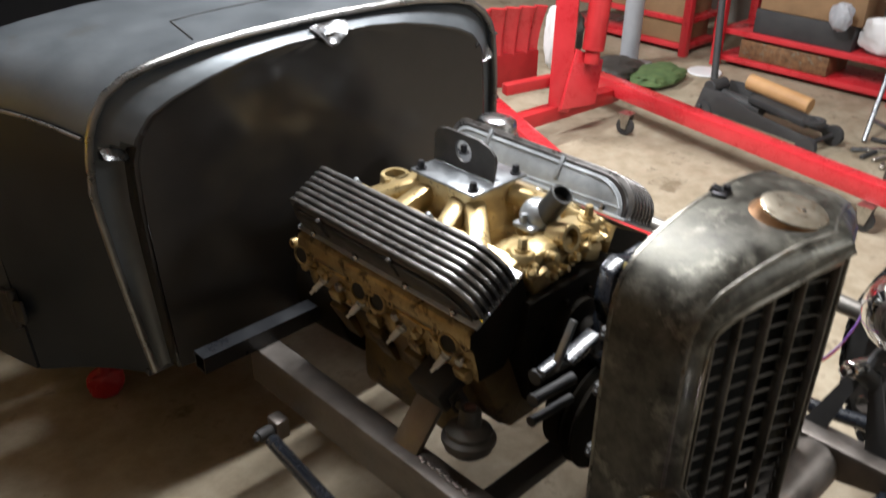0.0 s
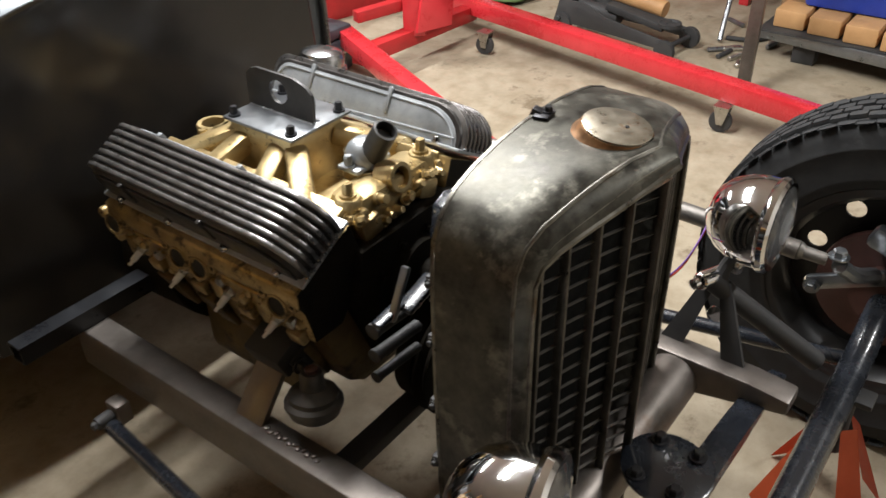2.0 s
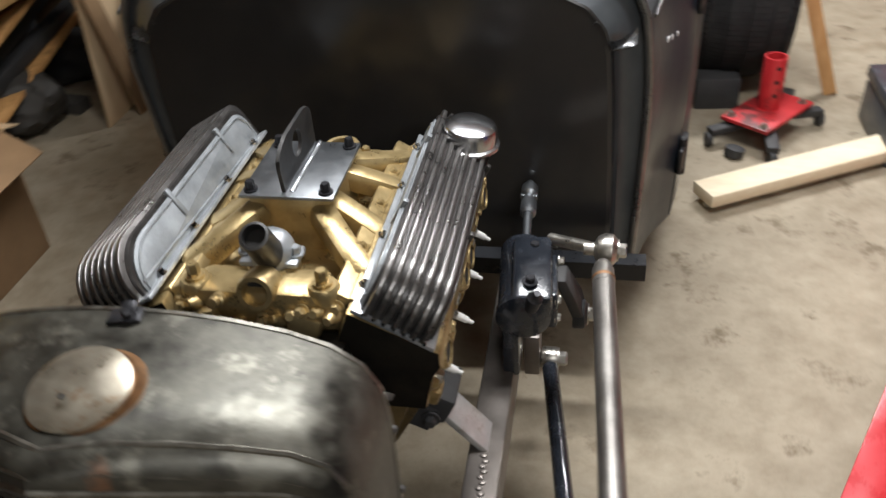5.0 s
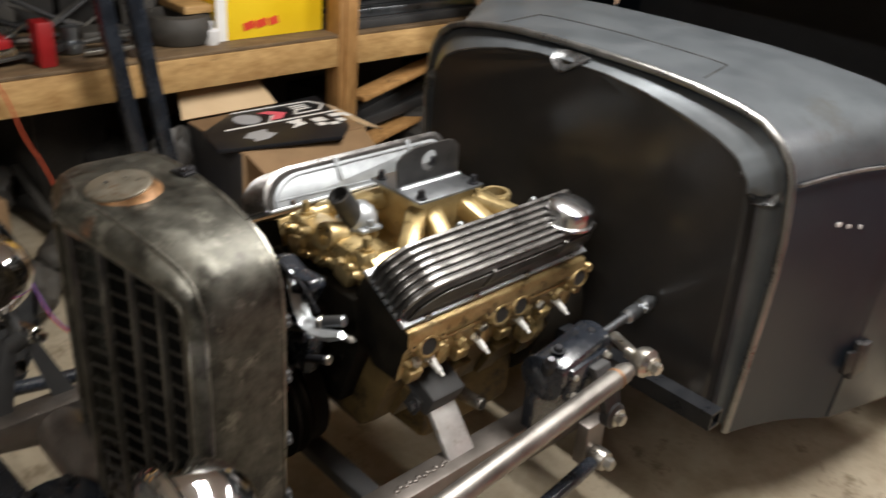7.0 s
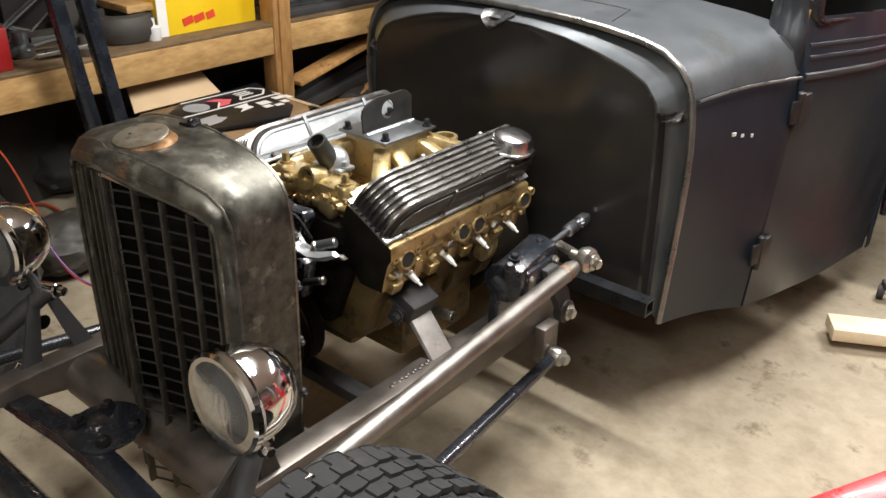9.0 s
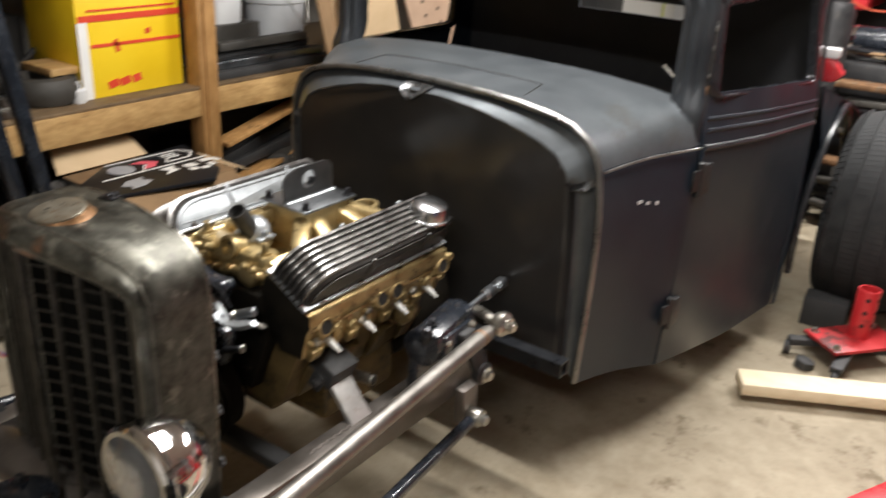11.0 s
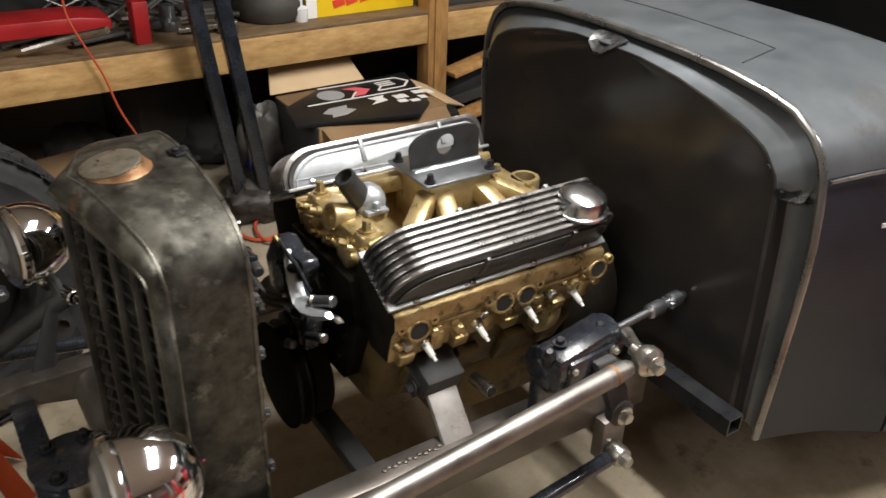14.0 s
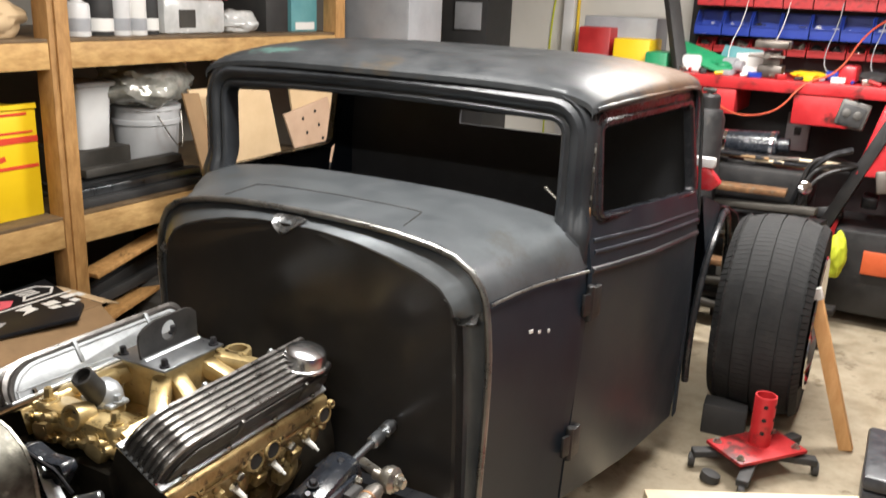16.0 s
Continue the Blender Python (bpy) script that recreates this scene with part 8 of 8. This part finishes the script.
def cyl_band(x):
    bm = B()
    z = 0.86 + 0.02 * (x - 0.42) / 0.32
    rod(bm, (x, 3.80, z), (x + 0.022, 3.80, z), 0.0775, 24)
    return bm


en = thing("dark_motor", (0.6, 3.75, 0.6), "dark electric motor and parts under the bench", "motor")
bm = B()
rod(bm, (0.42, 3.80, 0.86), (0.74, 3.80, 0.88), 0.075, 24)
rod(bm, (0.74, 3.80, 0.88), (0.80, 3.80, 0.885), 0.04, 18)
part("motor", bm, BLACK, en)
for x in (0.455, 0.70):
    part("band", cyl_band(x), CHROME, en, "bright metal band")
bm = B()
span(bm, (0.25, 3.6, 0.60), (0.95, 4.1, 0.78), 0.02)
part("base", bm, MACHINE, en)
bm = B()
span(bm, (0.25, 3.65, 0.0), (0.95, 4.1, 0.60), 0.02)
part("cabinet", bm, MACHINE, en)
bm = B()
beam(bm, (0.80, 3.0, 0.62), (1.10, 3.05, 0.60), 0.04, 0.05)
span(bm, (0.80, 2.98, 0), (0.84, 3.02, 0.60))
span(bm, (1.06, 3.03, 0), (1.10, 3.07, 0.58))
solid("red_floor_stand", bm, RED_DARK, "low dark red steel stand behind the wheel", "stand")

rng = random.Random(52)
for k in range(9):
    bm = B()
    x0, z = rng.uniform(0.30, 0.55), 0.785 + 0.012 * k if k < 3 else 0.62
    y = rng.uniform(3.2, 3.55)
    box(bm, (x0 + 0.3, y, 0.10 + 0.075 * k), (rng.uniform(0.35, 0.7), rng.uniform(0.06, 0.14), 0.03), turn(0, rng.uniform(-5, 5), rng.uniform(-14, 14)), 0.004)
    solid("scrap_board", bm, (SHADOWED, MACHINE, SHADOWED, RUST, RAIL)[k % 5], "scrap board stacked before the bench", "board", "scrap boards")
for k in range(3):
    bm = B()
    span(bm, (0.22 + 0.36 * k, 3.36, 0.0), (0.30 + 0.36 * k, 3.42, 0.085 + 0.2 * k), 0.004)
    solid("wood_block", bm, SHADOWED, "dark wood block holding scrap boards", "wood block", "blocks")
# ---------------------------------------------------------------- east side: tool carts, jack, clutter
def cart(y0, y1, seed, label):
    c = thing("red_tool_cart", (3.75, (y0 + y1) / 2, 0), label, "tool cart", "tool carts")
    for y in (y0, y1):
        for x in (3.58, 3.98):
            bm = B()
            span(bm, (x - 0.025, y - 0.025, 0.0), (x + 0.025, y + 0.025, 1.4), 0.004)
            part("upright", bm, RED, c)
    for z in (0.05, 0.21, 0.75, 1.3):
        bm = B()
        span(bm, (3.60, y0, z - 0.02), (3.96, y1, z + 0.012), 0.004)
        part("shelf", bm, RED_DARK if z > 0.3 else RED, c)
    return c


cart(0.46, 1.50, 1, "red steel tool cart with loaded open shelves")
cart(1.72, 2.7, 2, "red steel tool cart holding cardboard boxes")
for lo, hi, m, lb in (((3.62, 0.75, 0.222), (3.9, 1.32, 0.36), BLACK_DULL, "black plastic tool case on a cart shelf"), ((3.62, 0.72, 0.362), (3.9, 1.30, 0.62), CARD, "cardboard box on a tool case"), ((3.62, 0.85, 0.063), (3.9, 1.38, 0.17), RUST, "rust-brown box on the bottom shelf"),
                      ((3.62, 1.78, 0.063), (3.95, 2.1, 0.6), CARD, "tall cardboard box on a cart"), ((3.62, 2.2, 0.222), (3.9, 2.6, 0.5), CARD, "cardboard box on a cart shelf")):
    bm = B()
    span(bm, lo, hi, 0.006)
    solid("shelf_box", bm, m, lb, "box", "boxes on carts")
bag("white_rag", (3.66, 0.62, 0.33), (0.04, 0.12, 0.1), WHITE, "white rag hanging on a cart", 14)
bag("grey_mask", (3.52, 0.80, 0.42), (0.04, 0.06, 0.08), GREY_PLASTIC, "grey mask hanging on a cart", 16)
# floor jack
fj = thing("floor_jack", (2.75, 0.75, 0), "low black trolley floor jack with a tan pad", "floor jack")
fjm = Matrix.Translation((2.75, 0.76, 0)) @ Matrix.Rotation(radians(-8), 4, "Z")
for dx in (-0.115, 0.105):
    bm = B()
    prism(bm, [(dx, 0.33, 0.05), (dx, 0.30, 0.16), (dx, 0.16, 0.17), (dx, 0.02, 0.125), (dx, -0.30, 0.09), (dx, -0.34, 0.045), (dx, -0.05, 0.05)], (0.010, 0, 0), 0, 0.003)
    bmesh.ops.transform(bm, matrix=fjm, verts=bm.verts)
    part("side_frame", bm, BLACK_DULL, fj)
for nm, a, b, r in (("front_axle", (-0.14, -0.30, 0.055), (0.14, -0.30, 0.055), 0.012), ("rear_axle", (-0.14, 0.29, 0.07), (0.14, 0.29, 0.07), 0.012), ("cylinder", (0, 0.26, 0.11), (0, 0.02, 0.10), 0.036)):
    bm = B()
    rod(bm, a, b, r, 16)
    bmesh.ops.transform(bm, matrix=fjm, verts=bm.verts)
    part(nm, bm, BLACK_DULL, fj)
bm = B()
beam(bm, (0, 0.08, 0.15), (0, -0.24, 0.115), 0.09, 0.035, 0.006)
lathe(bm, (0, -0.25, 0.115), (0, 0, 1), [(0.04, 0), (0.055, 0.006), (0.055, 0.022), (0.045, 0.024), (0.04, 0.014)], 20)
bmesh.ops.transform(bm, matrix=fjm, verts=bm.verts)
part("lift_arm", bm, BLACK_DULL, fj)
bm = B()
rod(bm, (-0.06, 0.30, 0.15), (0.06, 0.30, 0.15), 0.035, 18)
bmesh.ops.transform(bm, matrix=fjm, verts=bm.verts)
part("handle_socket", bm, BLACK_DULL, fj)
bm = B()
rod(bm, (2.81, 0.90, 0.205), (2.79, 0.57, 0.165), 0.04, 18)
part("pad", bm, TAN, fj, "tan rolled leather pad")
for x, y in ((2.58, 0.47), (2.82, 0.45), (2.68, 1.05), (2.90, 1.05)):
    bm = B()
    lathe(bm, (x - 0.015, y, 0.05), (1, -0.1, 0), [(0.02, 0), (0.048, 0.002), (0.05, 0.015), (0.048, 0.028), (0.02, 0.03)], 20)
    part("wheel", bm, BLACK_DULL, fj)
bm = B()
rod(bm, (2.80, 1.08, 0.15), (3.0, 1.25, 1.0), 0.018, 14)
part("handle", bm, BLACK_DULL, fj)
for a, b, r, m, lb in (((3.2, 1.86, 0.0), (3.2, 1.86, 2.6), 0.055, GREY_PLASTIC, "grey painted steel support post"),):
    bm = B()
    rod(bm, a, b, r, 24)
    box(bm, (3.2, 1.86, 0.006), (0.2, 0.2, 0.012))
    solid("support_post", bm, m, lb, "post")
bm = B()
beam(bm, (2.425, 0.045, 0.012), (2.46, 0.05, 1.45), 0.05, 0.05, 0.004)
box(bm, (2.425, 0.045, 0.006), (0.16, 0.16, 0.012), None, 0.003)
solid("steel_stand_post", bm, RAIL, "bare square steel stand post on a foot plate", "stand")
bm = B()
rod(bm, (2.95, 0.35, 0.012), (3.5, 0.45, 0.75), 0.012, 12)
solid("steel_rod", bm, PLATE, "thin steel rod leaning on a cart", "rod")
bag("green_rag", (3.02, 1.55, 0.04), (0.2, 0.13, 0.05), GREEN, "crumpled green cloth on the floor", 41)
bag("dark_rag", (2.85, 1.75, 0.05), (0.22, 0.16, 0.07), SHADOWED, "crumpled dark cloth on the floor", 43)
bag("white_bag", (2.75, 2.05, 0.2), (0.07, 0.09, 0.2), WHITE, "white plastic bag by the hoist", 45)
bag("blue_jug", (2.95, 2.15, 0.18), (0.09, 0.1, 0.18), SHADOWED, "dark blue plastic jug on the floor", 47)
bm = B()
lathe(bm, (3.38, 1.45, 0.0), (0, 0, 1), [(0.09, 0), (0.10, 0.006), (0.095, 0.012), (0.02, 0.014)], 24)
solid("white_dish", bm, WHITE, "white dish on the floor", "dish")
for k in range(14):
    bm = B()
    rng = random.Random(60 + k)
    x, y = rng.uniform(2.7, 3.4), rng.uniform(0.05, 0.35)
    rod(bm, (x, y, 0.012), (x + rng.uniform(-0.12, 0.12), y + rng.uniform(-0.12, 0.12), 0.012), 0.011, 10)
    solid("loose_tool", bm, [BOLT, BLACK_DULL, PLATE][k % 3], "loose hand tool lying on the floor", "tool", "tools on the floor")
# low trolley with small boxes and a blue bin
tr = thing("low_trolley", (3.1, -0.3, 0), "low silver trolley with tan boxes", "trolley")
bm = B()
beam(bm, (2.92, 0.16, 0.11), (2.80, -0.75, 0.11), 0.05, 0.05)
beam(bm, (3.5, 0.16, 0.11), (3.4, -0.75, 0.11), 0.05, 0.05)
part("rail", bm, PLATE, tr)
bm = B()
span(bm, (2.84, -0.75, 0.136), (3.5, 0.15, 0.145))
part("deck", bm, BLACK_DULL, tr)
bm = B()
part("foot", span(bm, (2.9, -0.1, 0.0), (2.98, 0.0, 0.086), 0.006), BLACK_DULL, tr)
part("foot", span(B(), (3.4, -0.65, 0.0), (3.48, -0.55, 0.086), 0.006), BLACK_DULL, tr)
for k in range(5):
    bm = B()
    y = 0.04 - 0.155 * k
    span(bm, (2.90 - 0.02 * k, y - 0.068, 0.146), (3.06, y + 0.068, 0.225), 0.008)
    solid("small_tan_box", bm, TAN, "small tan box on a trolley", "box", "small boxes on the trolley")
bm = B()
span(bm, (3.0, -0.85, 0.226), (3.5, 0.02, 0.62), 0.02)
solid("blue_crate", bm, BLUE, "deep blue plastic crate on a trolley", "crate")
bm = B()
span(bm, (3.08, 0.02, 0.146), (3.4, 0.14, 0.32), 0.01)
solid("carton_piece", bm, CARD, "worn cardboard carton on a trolley", "box")
# red rag on the west floor by the cowl
bag("red_cloth", (-0.465, 1.01, 0.05), (0.05, 0.03, 0.055), RED_DARK, "small crumpled red cloth on the floor", 71)

# sack toned down to dark grey, no print drawn
bag("printed_sack", (-1.60, 0.35, 0.20), (0.08, 0.11, 0.20), GREY_CAST, "plastic sack in a plain dark grey", 91)
bm = B()
lathe(bm, (-1.50, 0.285, 0.0), (0, 0, 1), [(0.03, 0), (0.033, 0.006), (0.033, 0.20), (0.02, 0.24), (0.012, 0.25), (0.012, 0.29)], 18)
solid("blue_bottle", bm, BLUE, "blue plastic bottle standing by leaning bars", "bottle")
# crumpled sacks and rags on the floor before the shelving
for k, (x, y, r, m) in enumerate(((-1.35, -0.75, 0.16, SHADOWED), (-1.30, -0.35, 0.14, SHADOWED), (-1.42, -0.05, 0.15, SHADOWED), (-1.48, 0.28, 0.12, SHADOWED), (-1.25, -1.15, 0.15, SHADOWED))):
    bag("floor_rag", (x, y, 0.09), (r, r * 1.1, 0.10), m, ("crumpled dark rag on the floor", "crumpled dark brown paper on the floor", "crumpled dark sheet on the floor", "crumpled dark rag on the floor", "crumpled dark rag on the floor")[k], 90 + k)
